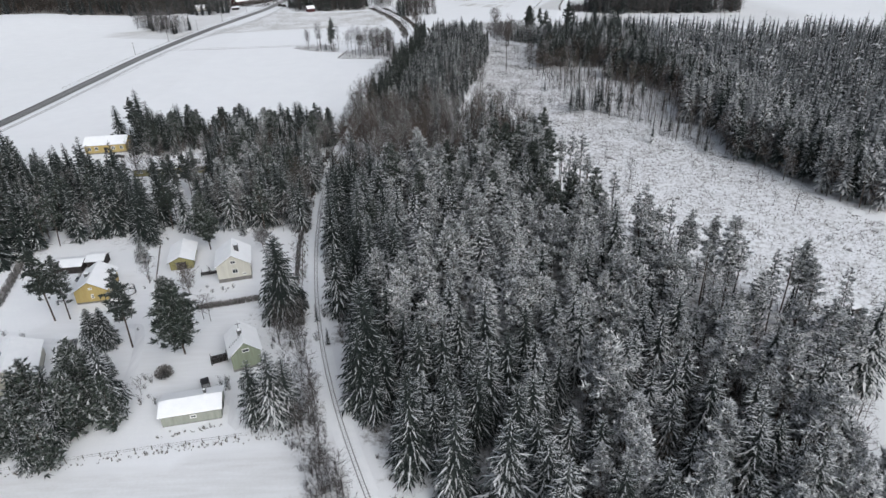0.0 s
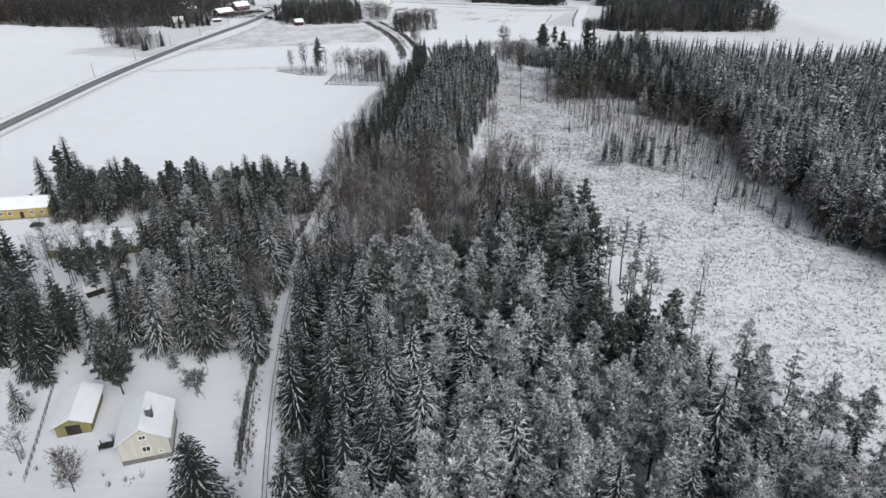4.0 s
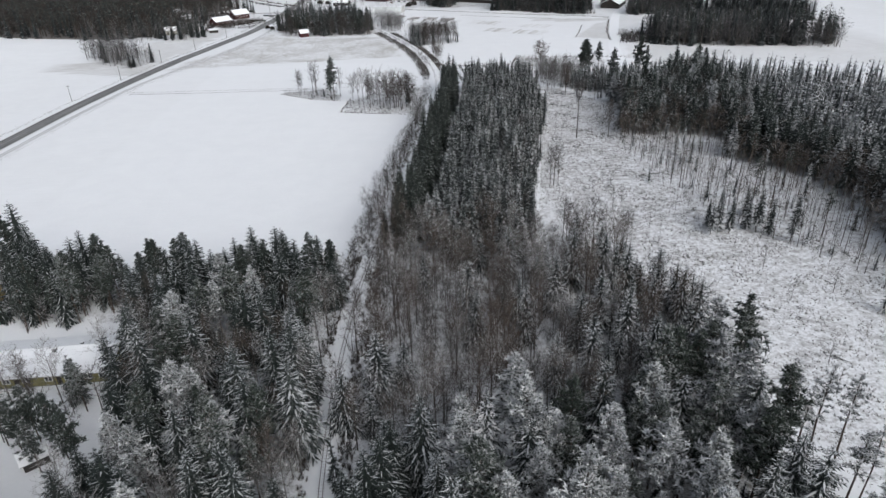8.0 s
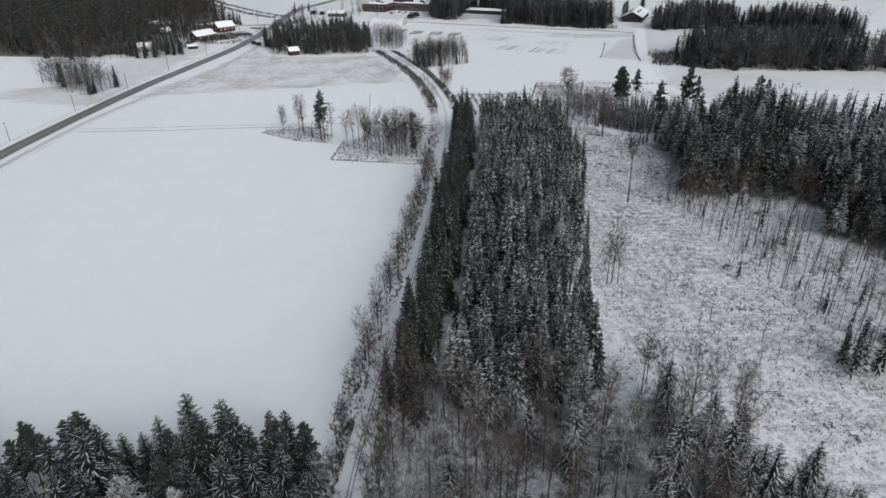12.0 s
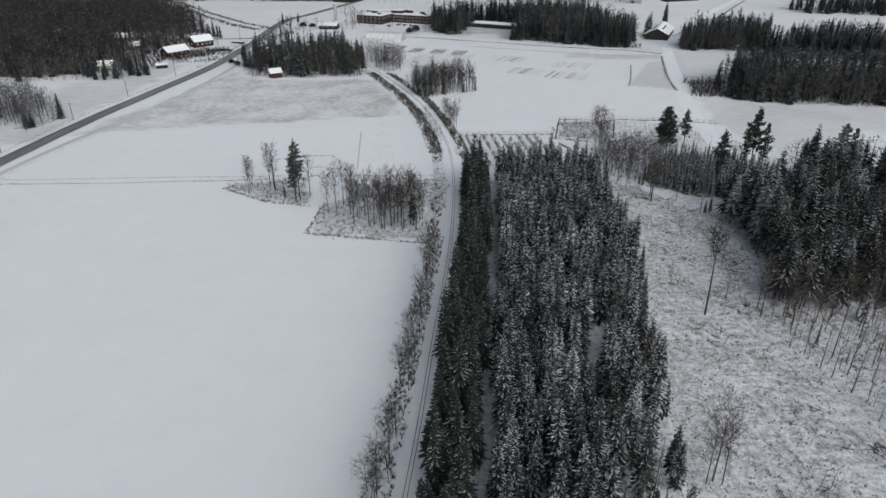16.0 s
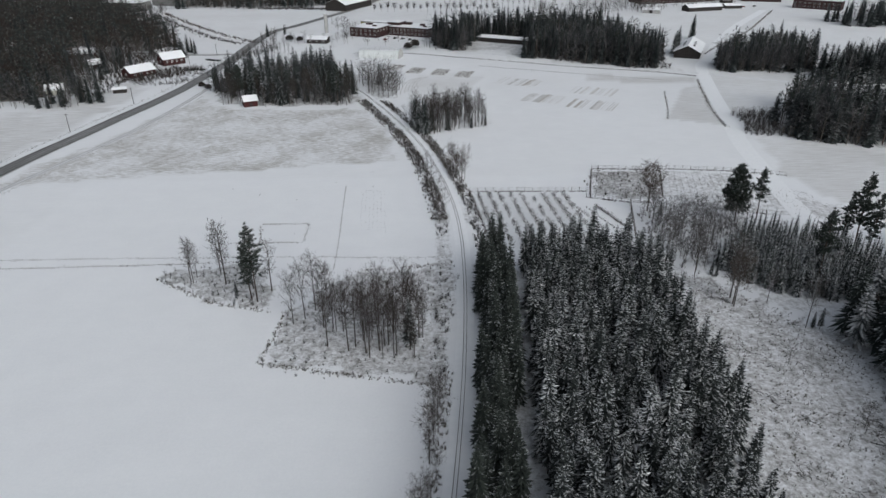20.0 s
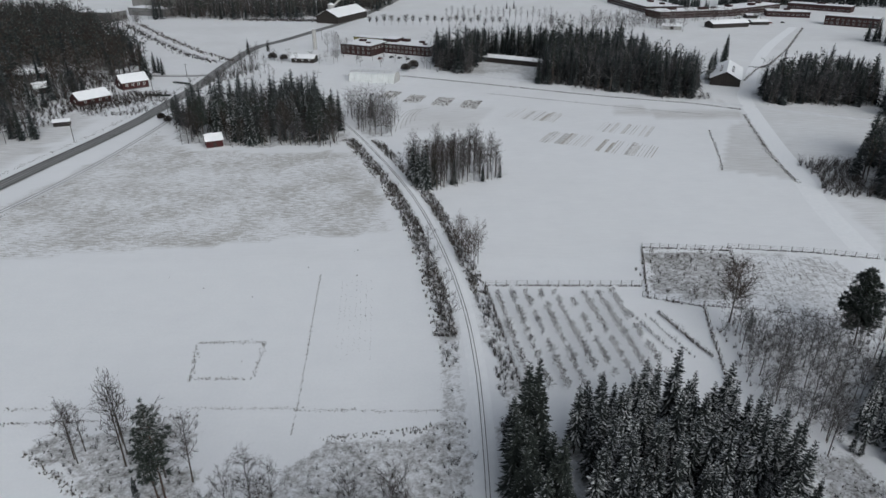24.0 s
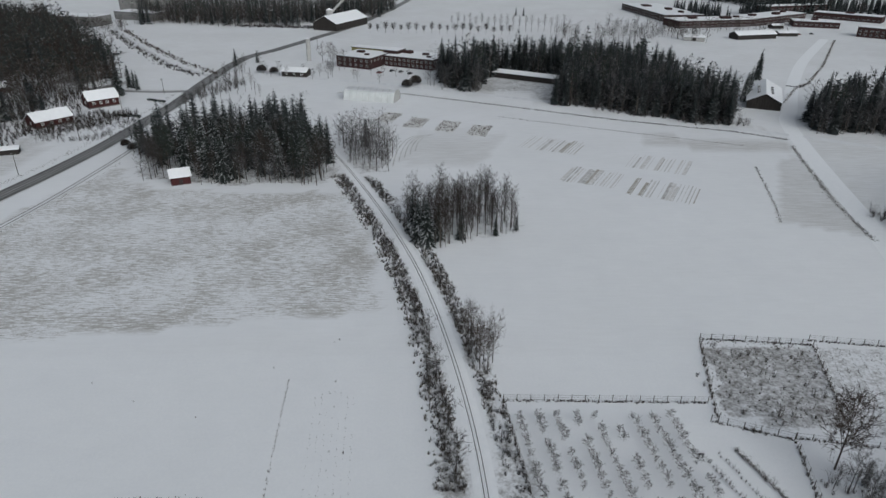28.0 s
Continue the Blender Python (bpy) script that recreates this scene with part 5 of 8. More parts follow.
def put_on(ob, face, u, z, w, h, L, D, glazed, trim=None):
    out = L if face in ("left", "right") else D
    m = pose(0, 0, 0, 0, 0, FACES[face]) @ pose(u, -out - 0.003, z)
    if glazed:
        win = part("window", window_mesh(w, h, 2 if w > 1.6 else 1), trim or M_TRIM, ob)
        win.matrix_basis = m
        bm = bmesh.new()
        box(bm, -w / 2 + 0.1, w / 2 - 0.1, -0.02, -0.004, -h / 2 + 0.1, h / 2 - 0.1)
        part("pane", bm, M_GLASS, win)
    else:
        bm = bmesh.new()
        box(bm, -w / 2, w / 2, -0.05, 0.02, -h / 2, h / 2)
        door = part("door", bm, M_DARKWOOD, ob)
        door.matrix_basis = m
        bm = bmesh.new()
        box(bm, w / 2 - 0.22, w / 2 - 0.12, -0.11, -0.052, -0.08, 0.08)
        part("handle", bm, M_SHEET, door)


def block(name, label, category, cx, cy, turn, length, depth, height, wall, rows=(), group="", cover=0.2, stacks=()):
    """A flat-roofed building with bands of windows. rows: (face, height of middle, count, width, height)."""
    ob = tagged(new(name), label, category, group)
    ob.matrix_basis = pose(cx, cy, float(land(cx, cy)), 0, 0, turn)
    L, D = length / 2, depth / 2
    bm = bmesh.new()
    box(bm, -L, L, -D, D, -0.5, height)
    part("wall", bm, wall, ob)
    bm = bmesh.new()
    box(bm, -L - 0.25, L + 0.25, -D - 0.25, D + 0.25, height + 0.003, height + 0.35)
    roof = part("roof", bm, M_SHEET, ob)
    bm = bmesh.new()
    box(bm, -L + 0.1, L - 0.1, -D + 0.1, D - 0.1, height + 0.353, height + 0.353 + cover)
    bmesh.ops.bevel(bm, geom=[e for e in bm.edges], offset=0.06, segments=1, affect="EDGES")
    part("roof_snow", bm, M_SNOW, roof, "flat snow cover on the roof")
    for x, y, s, h in stacks:
        bm = bmesh.new()
        box(bm, x - s / 2, x + s / 2, y - s / 3, y + s / 3, height + 0.3, height + h)
        part("roof_box", bm, wall, ob, "plant room on the roof")
    for face, z, count, w, h in rows:
        span = 2 * (L if face in ("front", "back") else D)
        for k in range(count):
            put_on(ob, face, -span / 2 + span * (k + 0.5) / count, z, w, h, L, D, True, M_CONC)
    return ob


house("white_house", "cream wooden house with snowy gable roof and dark plinth", "house", -56.5, 159.0, 104, 10.0, 8.6, 4.9, 7.7, M_CREAM,
      windows=[("left", 0.3, 3.0, 1.5, 1.3), ("left", 0.1, 5.7, 1.3, 1.0), ("left", 2.6, 1.9, 0.9, 0.6), ("front", -2, 3.2, 1.4, 1.3), ("front", 2, 3.2, 1.4, 1.3), ("back", 2, 3.2, 1.4, 1.3)],
      chimneys=[(-1.0, -1.3, 1.1, 1.9)], plinth=1.1)
house("garage", "olive-yellow wooden garage with snowy roof", "garage", -73.4, 167.0, 103, 10.5, 6.2, 2.7, 4.1, M_OLIVE, windows=[("front", 2.0, 1.7, 0.9, 0.8)], doors=[("left", 0.0, 1.25, 2.6, 2.2)], plinth=0.25, over=0.6)
house("yellow_house", "bright yellow wooden house with snowy roof", "house", -90.8, 151.0, 100, 11.0, 7.8, 3.8, 6.2, M_YELLOW, windows=[("left", 0.2, 4.3, 0.9, 0.6), ("left", 0.3, 2.1, 0.7, 1.2), ("front", 1.5, 2.2, 1.5, 1.2), ("front", -2.5, 2.2, 1.5, 1.2)],
      chimneys=[(-1.0, 1.2, 1.1, 1.0)], plinth=0.55)
house("carport", "dark open carport with a snowy low roof", "carport", -106.0, 164.0, 6, 11.0, 5.4, 2.3, 3.0, M_DARKWOOD, doors=[("front", -2.5, 1.2, 3.0, 2.0), ("front", 2.0, 1.2, 3.0, 2.0)], plinth=0.15, over=0.4)
house("carport", "small dark carport with a snowy low roof", "carport", -97.6, 166.6, 6, 4.6, 5.0, 2.4, 3.0, M_DARKWOOD, doors=[("front", 0.0, 1.2, 3.0, 2.0)], plinth=0.15, over=0.3)
green_house = house("green_house", "grey-green wooden house with steep snowy roof", "house", -44.2, 119.6, 112, 8.4, 6.2, 4.3, 7.0, M_GREEN, windows=[("left", 0.1, 4.9, 1.5, 0.9), ("front", 0.5, 2.8, 1.3, 1.2), ("back", 0.5, 3.0, 1.3, 1.2)], chimneys=[(-0.6, 0.3, 0.9, 1.2)], plinth=0.6)
for px, h in ((-0.1, 2.6), (0.5, 2.2)):
    bm = bmesh.new()
    box(bm, px - 0.05, px + 0.05, 0.25, 0.35, 6.6, 7.0 + h)
    box(bm, px - 0.04, px + 0.04, -0.25, 0.85, 7.0 + h - 0.3, 7.0 + h - 0.22)
    part("antenna_mast", bm, M_SHEET, green_house)
for k in range(7):
    bm = bmesh.new()
    y = 0.4 + k * 0.42
    z = 7.0 - 2.7 / 3.1 * y + 0.46
    box(bm, -1.9, -1.3, y - 0.05, y + 0.05, z, z + 0.08)
    part("ladder_rung", bm, M_DARKWOOD, green_house)
house("shed", "long grey-green wooden shed with a snowy roof", "shed", -50.2, 102.2, 11, 11.2, 6.4, 2.6, 3.6, M_SHEDGREEN, windows=[("front", 0.4, 1.6, 1.2, 0.7)], doors=[("right", 0.0, 1.2, 1.1, 2.0)], chimneys=[(2.6, 0.9, 0.5, 1.1)], plinth=0.2, over=0.35)
house("cream_house", "cream house with a broad snowy roof", "house", -93.5, 116.0, 112, 13.0, 10.5, 3.6, 6.0, M_CREAM, windows=[("left", -0.6, 4.4, 0.5, 0.7), ("left", 0.2, 4.4, 0.5, 0.7), ("left", 1.0, 4.4, 0.5, 0.7), ("back", 0.0, 2.0, 1.5, 1.2)], chimneys=[(1.0, 2.0, 1.3, 0.8)], plinth=0.4)
house("yellow_villa", "long yellow wooden villa with white window trim", "house", -138.5, 270.0, 6, 16.5, 9.0, 3.9, 6.0, M_YELLOW, windows=[("front", x, 2.3, 1.3, 1.4) for x in (-6.4, -3.6, 3.2, 6.4)] + [("right", 0.0, 2.3, 1.3, 1.4)], doors=[("front", 0.0, 1.6, 1.2, 2.1)], chimneys=[(2.0, 0.5, 0.9, 1.0)], plinth=0.5)
house("long_house", "long low yellow-green row house under deep snow", "house", -102.0, 244.0, 4, 27.0, 13.0, 3.0, 5.0, M_OLIVE, windows=[("front", x, 1.8, 1.6, 1.2) for x in (-11, -7.5, -3.5, 1, 5, 9, 12)], doors=[("front", -5.4, 1.2, 1.0, 2.0), ("front", 3.1, 1.2, 1.0, 2.0)], chimneys=[(1.0, -1.0, 0.7, 0.8), (6.0, 0.8, 0.5, 0.6)], plinth=0.2, over=0.7)
house("garden_hut", "small dark garden hut under snow", "shed", -92.2, 215.5, 40, 4.2, 3.4, 2.1, 3.2, M_DARKWOOD, doors=[("front", 0.0, 1.1, 0.9, 1.8)], plinth=0.1)
house("outbuilding", "dark outbuilding with snowy roof among spruces", "shed", -141.0, 214.0, 5, 9.0, 6.0, 2.4, 3.4, M_DARKWOOD, doors=[("front", 0.0, 1.2, 2.2, 2.0)], plinth=0.1)
house("red_hut", "small red wooden hut with a snowy roof", "hut", -116.2, 671.0, 24, 6.8, 6.8, 3.2, 5.2, M_REDHUT, doors=[("front", 0.0, 1.3, 1.2, 1.9)], plinth=0.2)
house("red_house", "dark red wooden house with snowy roof", "house", -203.0, 748.5, 52, 17.0, 10.0, 3.4, 6.6, M_RED, windows=[("front", x, 2.0, 1.3, 1.2) for x in (-5.5, -1.5, 2.5, 6.0)] + [("left", 0.0, 2.2, 1.3, 1.2)], chimneys=[(0, 0.4, 0.9, 0.9)], plinth=0.5)
house("red_house", "tall dark red wooden house with snowy roof and white trim", "house", -195.0, 785.0, 42, 15.0, 10.0, 4.4, 8.0, M_RED, windows=[("front", x, 2.6, 1.3, 1.4) for x in (-5, -1.6, 1.6, 5)] + [("left", 0.0, 2.6, 1.3, 1.4), ("left", 0.0, 5.6, 1.0, 1.0)], chimneys=[(1, 0.4, 0.9, 0.9)], plinth=0.5)
for cx, cy, tn, ln, dp, wl in ((-241, 772, 40, 8, 6, M_DARKWOOD), (-267, 812, 30, 17, 10, M_RED), (-326, 842, 20, 10, 7, M_CREAM), (-231, 700, 20, 9, 6, M_CREAM), (-352, 985, 25, 15, 9, M_CREAM), (-316, 968, 15, 14, 9, M_DARKWOOD)):
    house("village_house", "snow-roofed house among the trees at the wood's edge", "house", cx, cy, tn, ln, dp, 3.2, 5.6, wl, windows=[("front", -2.5, 1.9, 1.2, 1.1), ("front", 2.5, 1.9, 1.2, 1.1), ("right", 0.0, 1.9, 1.1, 1.1)], chimneys=[(0, 0.4, 0.8, 0.8)], group="village houses")
house("lean_to", "small open shelter with snow on its roof", "shed", -197.0, 704.0, 20, 7.0, 5.0, 2.2, 2.9, M_DARKWOOD, doors=[("front", 0.0, 1.2, 2.4, 1.8)], plinth=0.1)
house("long_shed", "long low dark machine shed with a snowy roof", "shed", 39.5, 857.5, -29.6, 43, 10, 3.4, 4.6, M_DARKWOOD, doors=[("front", x, 1.5, 3.4, 2.6) for x in (-16, -8, 0, 8, 16)], chimneys=[(x, 0.6, 0.9, 0.6) for x in (-8, -1, 6, 13)], plinth=0.2, over=0.5)
house("barn", "large dark barn with snow-covered roof and ridge vents", "barn", 166.0, 804.0, 65, 42, 17, 4.2, 8.4, M_DARKWOOD, doors=[("left", 0.0, 2.0, 4.5, 3.6), ("left", 6.0, 1.8, 2.6, 3.0)], chimneys=[(x, y, 1.3, 1.1) for x in (-12, -7, -2, 3) for y in (-3.4, 3.4)], plinth=0.3, over=0.7)
house("dark_barn", "big dark red barn beside the highway", "barn", -104.0, 1086.0, 66, 58, 24, 6.5, 12.5, M_DARKWOOD, doors=[("front", -8.0, 2.2, 5.0, 4.0)], plinth=0.5)
house("office", "low dark house under snow beside the school", "house", -107, 864, -10, 16, 9, 3.2, 5.0, M_DARKWOOD, windows=[("front", x, 2.0, 1.4, 1.2) for x in (-5, 0, 5)], plinth=0.4)
house("store", "low dark store with a snowy roof", "shed", 266, 1039, 16, 41, 12, 4.0, 6.5, M_DARKWOOD, doors=[("front", x, 1.8, 4.0, 3.0) for x in (-12, 0, 12)], plinth=0.3)
house("store", "small pale-roofed store beside the wood", "shed", 208, 1024, -20, 17, 9, 3.2, 5.0, M_CONC, doors=[("front", 0.0, 1.5, 3.0, 2.6)], plinth=0.3)
W2 = lambda n, z: ("front", z, n, 1.8, 1.5)
block("school_wing", "red-brick school wing with a flat snowy roof", "school", -67.3, 902.4, -27, 26, 28, 7.0, M_BRICK, [W2(6, 2.2), W2(6, 5.2), ("right", 5.2, 6, 1.8, 1.5)], "school buildings", stacks=[(-4, 3, 5, 1.8), (5, -4, 3, 1.5)])
block("school_wing", "long red-brick school wing with window bands and flat snowy roof", "school", -31.0, 901.5, -27, 37, 24, 6.6, M_BRICK, [W2(11, 2.0), W2(11, 4.9), ("right", 4.9, 6, 1.8, 1.5)], "school buildings", stacks=[(-8, 3, 6, 2.2), (6, 2, 4, 1.8), (12, -5, 3, 1.4)])
block("school_wing", "tall red-brick link between the school wings", "school", -46.5, 910.0, -27, 11, 12, 9.0, M_BRICK, [W2(3, 6.8)], "school buildings")
block("school_hall", "yellow-brown low hall behind the school", "school", -58, 938, -27, 44, 10, 5.0, M_OLIVE, [W2(8, 2.6)], "school buildings")
block("institute", "long red-brick institute block with flat snowy roof", "institute", 259.7, 1121.5, 14.5, 88, 28, 6.4, M_BRICK, [("front", 1.7, 18, 3.2, 1.2), ("front", 4.6, 18, 3.2, 1.2)], "institute buildings", stacks=[(-20, 2, 8, 2.2), (14, -4, 10, 2.6), (32, 3, 5, 2.0)])
block("institute", "long red-brick institute block behind a low laboratory", "institute", 337, 1158, 34, 94, 28, 6.8, M_BRICK, [("front", 1.8, 19, 3.2, 1.2), ("front", 4.9, 19, 3.2, 1.2)], "institute buildings", stacks=[(-30, 2, 8, 2.2), (4, -4, 8, 2.8), (30, 3, 6, 2.2)])
block("institute", "red-brick institute wing with window bands", "institute", 236, 1204, -83, 112, 44, 6.4, M_BRICK, [("front", 1.7, 18, 3.6, 1.2), ("front", 4.6, 18, 3.6, 1.2), ("right", 4.6, 5, 3.0, 1.2)], "institute buildings", stacks=[(10, 4, 8, 2.5), (-25, -6, 12, 2.0), (36, 6, 6, 2.2)])
block("institute", "low brick laboratory with flat snowy roof", "institute", 366, 1122, -18, 42, 22, 5.4, M_BRICK, [("front", 2.6, 9, 2.6, 1.4)], "institute buildings", stacks=[(0, 2, 6, 2)])
block("institute", "dark brick laboratory at the farm road's end", "institute", 392, 1046, -40, 46, 16, 8.5, M_BRICK, [("front", 2.4, 10, 2.4, 1.5), ("front", 5.6, 10, 2.4, 1.5)], "institute buildings")
block("institute", "far red-brick institute block", "institute", 400, 1235, 20, 90, 16, 9.0, M_BRICK, [("front", 3.0, 16, 3.0, 1.5), ("front", 6.0, 16, 3.0, 1.5)], "institute buildings")
block("factory_hall", "pale grey factory hall with flat snowy roof", "factory", -352, 1088, -12, 62, 24, 8.0, M_CONC_GREY, [("front", 5.0, 12, 3.0, 1.2)], "factory buildings")
block("factory_hall", "pale factory hall beside silos", "factory", -305, 1128, -20, 46, 22, 7.0, M_CONC_GREY, [("front", 4.0, 9, 3.0, 1.2)], "factory buildings")
block("factory_hall", "tall pale factory tower", "factory", -330, 1176, 10, 26, 16, 20.0, M_CONC_GREY, [("front", 12.0, 3, 2.0, 2.0)], "factory buildings")


def silo(cx, cy, r, h, label, mat):
    ob = tagged(new("silo"), label, "silo", "silos")
    ob.matrix_basis = pose(cx, cy, float(land(cx, cy)))
    bm = bmesh.new()
    bmesh.ops.create_cone(bm, cap_ends=True, segments=20, radius1=r, radius2=r, depth=h + 0.5, matrix=Matrix.Translation((0, 0, h / 2 - 0.25)))
    part("shell", bm, mat, ob)
    bm = bmesh.new()
    bmesh.ops.create_cone(bm, cap_ends=True, segments=20, radius1=r + 0.1, radius2=r * 0.15, depth=r * 0.5, matrix=Matrix.Translation((0, 0, h + r * 0.25 + 0.004)))
    part("top", bm, M_SNOW, ob, "snowy cone on top")


silo(-288, 1150, 6.5, 16, "pale round silo with a snowy top", M_CONC)
silo(-302, 1160, 6.5, 16, "pale round silo with a snowy top", M_CONC)
silo(-398, 1100, 9, 9, "broad pale tank with a snowy top", M_CONC)
silo(-118, 1112, 3.5, 12, "grain silo behind the dark barn", M_CONC)
silo(-107, 915, 1.6, 15, "slim yellow-grey boiler chimney", M_CONC)


def tunnel_house(cx, cy, turn, length, width, height):
    """A film tunnel: arched cover with hoops, end walls and a door."""
    ob = tagged(new("greenhouse"), "arched film greenhouse powdered with snow", "greenhouse")
    ob.matrix_basis = pose(cx, cy, float(land(cx, cy)), 0, 0, turn)
    n, L = 14, length / 2

    def arc(k, out=0.0):
        a = math.pi * k / n
        return -math.cos(a) * (width / 2 + out), math.sin(a) ** 0.8 * (height + out)
    bm = bmesh.new()
    rows = [[bm.verts.new((x, *arc(k))) for k in range(n + 1)] for x in (-L, -L / 2, 0, L / 2, L)]
    for a, b in zip(rows, rows[1:]):
        for k in range(n):
            bm.faces.new((a[k], b[k], b[k + 1], a[k + 1]))
    bmesh.ops.recalc_face_normals(bm, faces=bm.faces)
    part("cover", bm, M_FILM, ob)
    bm = bmesh.new()
    rows = [[bm.verts.new((x, *arc(k, 0.08))) for k in range(4, n - 3)] for x in (-L, 0, L)]
    for a, b in zip(rows, rows[1:]):
        for k in range(len(a) - 1):
            bm.faces.new((a[k], b[k], b[k + 1], a[k + 1]))
    bmesh.ops.solidify(bm, geom=bm.faces[:], thickness=0.12)
    part("roof_snow", bm, M_SNOW, ob, "snow along the crown")
    for x in (-L - 0.01, L + 0.01):
        bm = bmesh.new()
        bm.faces.new([bm.verts.new((x, *arc(k))) for k in range(n + 1)])
        part("end_wall", bm, M_CONC, ob, "grey end wall")
    for i in range(9):
        x = -L + length * i / 8
        bm = bmesh.new()
        for k in range(n):
            a, b = arc(k, 0.03), arc(k + 1, 0.03)
            c, d = arc(k, 0.11), arc(k + 1, 0.11)
            bm.faces.new([bm.verts.new(p) for p in ((x - 0.06, *c), (x + 0.06, *c), (x + 0.06, *d), (x - 0.06, *d))])
        part("hoop", bm, M_CONC, ob)


tunnel_house(-54.5, 802.5, -15, 29, 12, 6.2)


def conveyor(x, y, turn):
    """A grain conveyor: a long pale inclined trough on a trestle."""
    ob = tagged(new("grain_conveyor"), "pale inclined grain conveyor beside the dark barn", "conveyor")
    ob.matrix_basis = pose(x, y, float(land(x, y)), 0, 0, turn)
    bm = bmesh.new()
    box(bm, -18, 18, -0.9, 0.9, -0.7, 0.7)
    part("trough", bm, M_CONC, ob).matrix_basis = pose(0, 0, 14, 0, -32, 0)
    for px, h in ((-6, 9.5), (8, 18.2)):
        for py in (-0.7, 0.7):
            bm = bmesh.new()
            box(bm, px - 0.2, px + 0.2, py - 0.2, py + 0.2, -0.3, h)
            part("leg", bm, M_SHEET, ob)


conveyor(-112, 1118, 50)


def hide(x, y, turn):
    """A raised hunting hide: a dark boarded cabin on four splayed legs, with a ladder."""
    ob = tagged(new("hunting_hide"), "dark boarded hunting hide on tall legs at the forest edge", "hunting hide")
    ob.matrix_basis = pose(x, y, float(land(x, y)), 0, 0, turn)
    bm = bmesh.new()
    box(bm, -1.1, 1.1, -0.9, 0.9, 3.4, 5.2)
    part("cabin", bm, M_DARKWOOD, ob)
    bm = bmesh.new()
    box(bm, -1.3, 1.3, -1.1, 1.1, 5.203, 5.32)
    roof = part("roof", bm, M_SHEET, ob)
    bm = bmesh.new()
    box(bm, -1.25, 1.25, -1.05, 1.05, 5.323, 5.48)
    part("roof_snow", bm, M_SNOW, roof, "snow on the roof")
    for px in (-1, 1):
        for py in (-0.8, 0.8):
            bm = bmesh.new()
            v = box(bm, px - 0.07, px + 0.07, py - 0.07, py + 0.07, -0.2, 3.4)
            bmesh.ops.translate(bm, verts=v[:4], vec=(px * 0.3, py * 0.3, 0))
            part("leg", bm, M_WIRE, ob)
    for k in range(8):
        bm = bmesh.new()
        box(bm, -0.3, 0.3, -1.02 - 0.07 * (8 - k), -0.96 - 0.07 * (8 - k), 0.3 + k * 0.4, 0.36 + k * 0.4)
        part("ladder_rung", bm, M_WIRE, ob)


hide(93, 123, 20)


# ---- cars ----
def car(x, y, turn, paint, label):
    ob = tagged(new("car"), label, "car", "parked cars")
    ob.matrix_basis = pose(x, y, float(land(x, y)) + 0.02, 0, 0, turn)
    bm = bmesh.new()
    prof = [(-2.1, 0.35), (-2.15, 0.75), (-1.95, 0.95), (-1.1, 1.0), (1.0, 0.98), (1.95, 0.82), (2.1, 0.6), (2.1, 0.35)]
    lo = [bm.verts.new((px, -0.85, pz)) for px, pz in prof]
    hi = [bm.verts.new((px, 0.85, pz)) for px, pz in prof]
    bm.faces.new(lo), bm.faces.new(hi[::-1])
    for i in range(len(prof)):
        j = (i + 1) % len(prof)
        bm.faces.new((lo[j], lo[i], hi[i], hi[j]))
    bmesh.ops.bevel(bm, geom=bm.edges[:], offset=0.07, segments=2, affect="EDGES")
    bmesh.ops.recalc_face_normals(bm, faces=bm.faces)
    part("body", bm, paint, ob)
    bm = bmesh.new()
    v = [bm.verts.new(p) for p in ((-1.75, -0.76, 0.96), (0.85, -0.76, 0.96), (0.85, 0.76, 0.96), (-1.75, 0.76, 0.96), (-1.3, -0.62, 1.42), (0.1, -0.62, 1.42), (0.1, 0.62, 1.42), (-1.3, 0.62, 1.42))]
    for f in ((0, 1, 5, 4), (1, 2, 6, 5), (2, 3, 7, 6), (3, 0, 4, 7), (4, 5, 6, 7)):
        bm.faces.new([v[i] for i in f])
    part("cabin_glass", bm, M_GLASS, ob, "dark car windows")
    bm = bmesh.new()
    box(bm, -1.28, 0.08, -0.6, 0.6, 1.423, 1.50)
    part("roof_panel", bm, paint, ob)
    for px in (-1.3, 1.3):
        for py in (-0.78, 0.78):
            bm = bmesh.new()
            bmesh.ops.create_cone(bm, cap_ends=True, segments=14, radius1=0.33, radius2=0.33, depth=0.2, matrix=pose(px, py, 0.33, 90, 0, 0))
            w = part("wheel", bm, M_TYRE, ob)
            bm = bmesh.new()
            bmesh.ops.create_cone(bm, cap_ends=True, segments=10, radius1=0.19, radius2=0.19, depth=0.22, matrix=pose(px, py, 0.33, 90, 0, 0))
            part("rim", bm, M_CONC, w)
    for py in (-0.6, 0.6):
        bm = bmesh.new()
        box(bm, 2.06, 2.13, py - 0.16, py + 0.16, 0.58, 0.74)
        part("headlight", bm, M_TRIM, ob)
    return ob


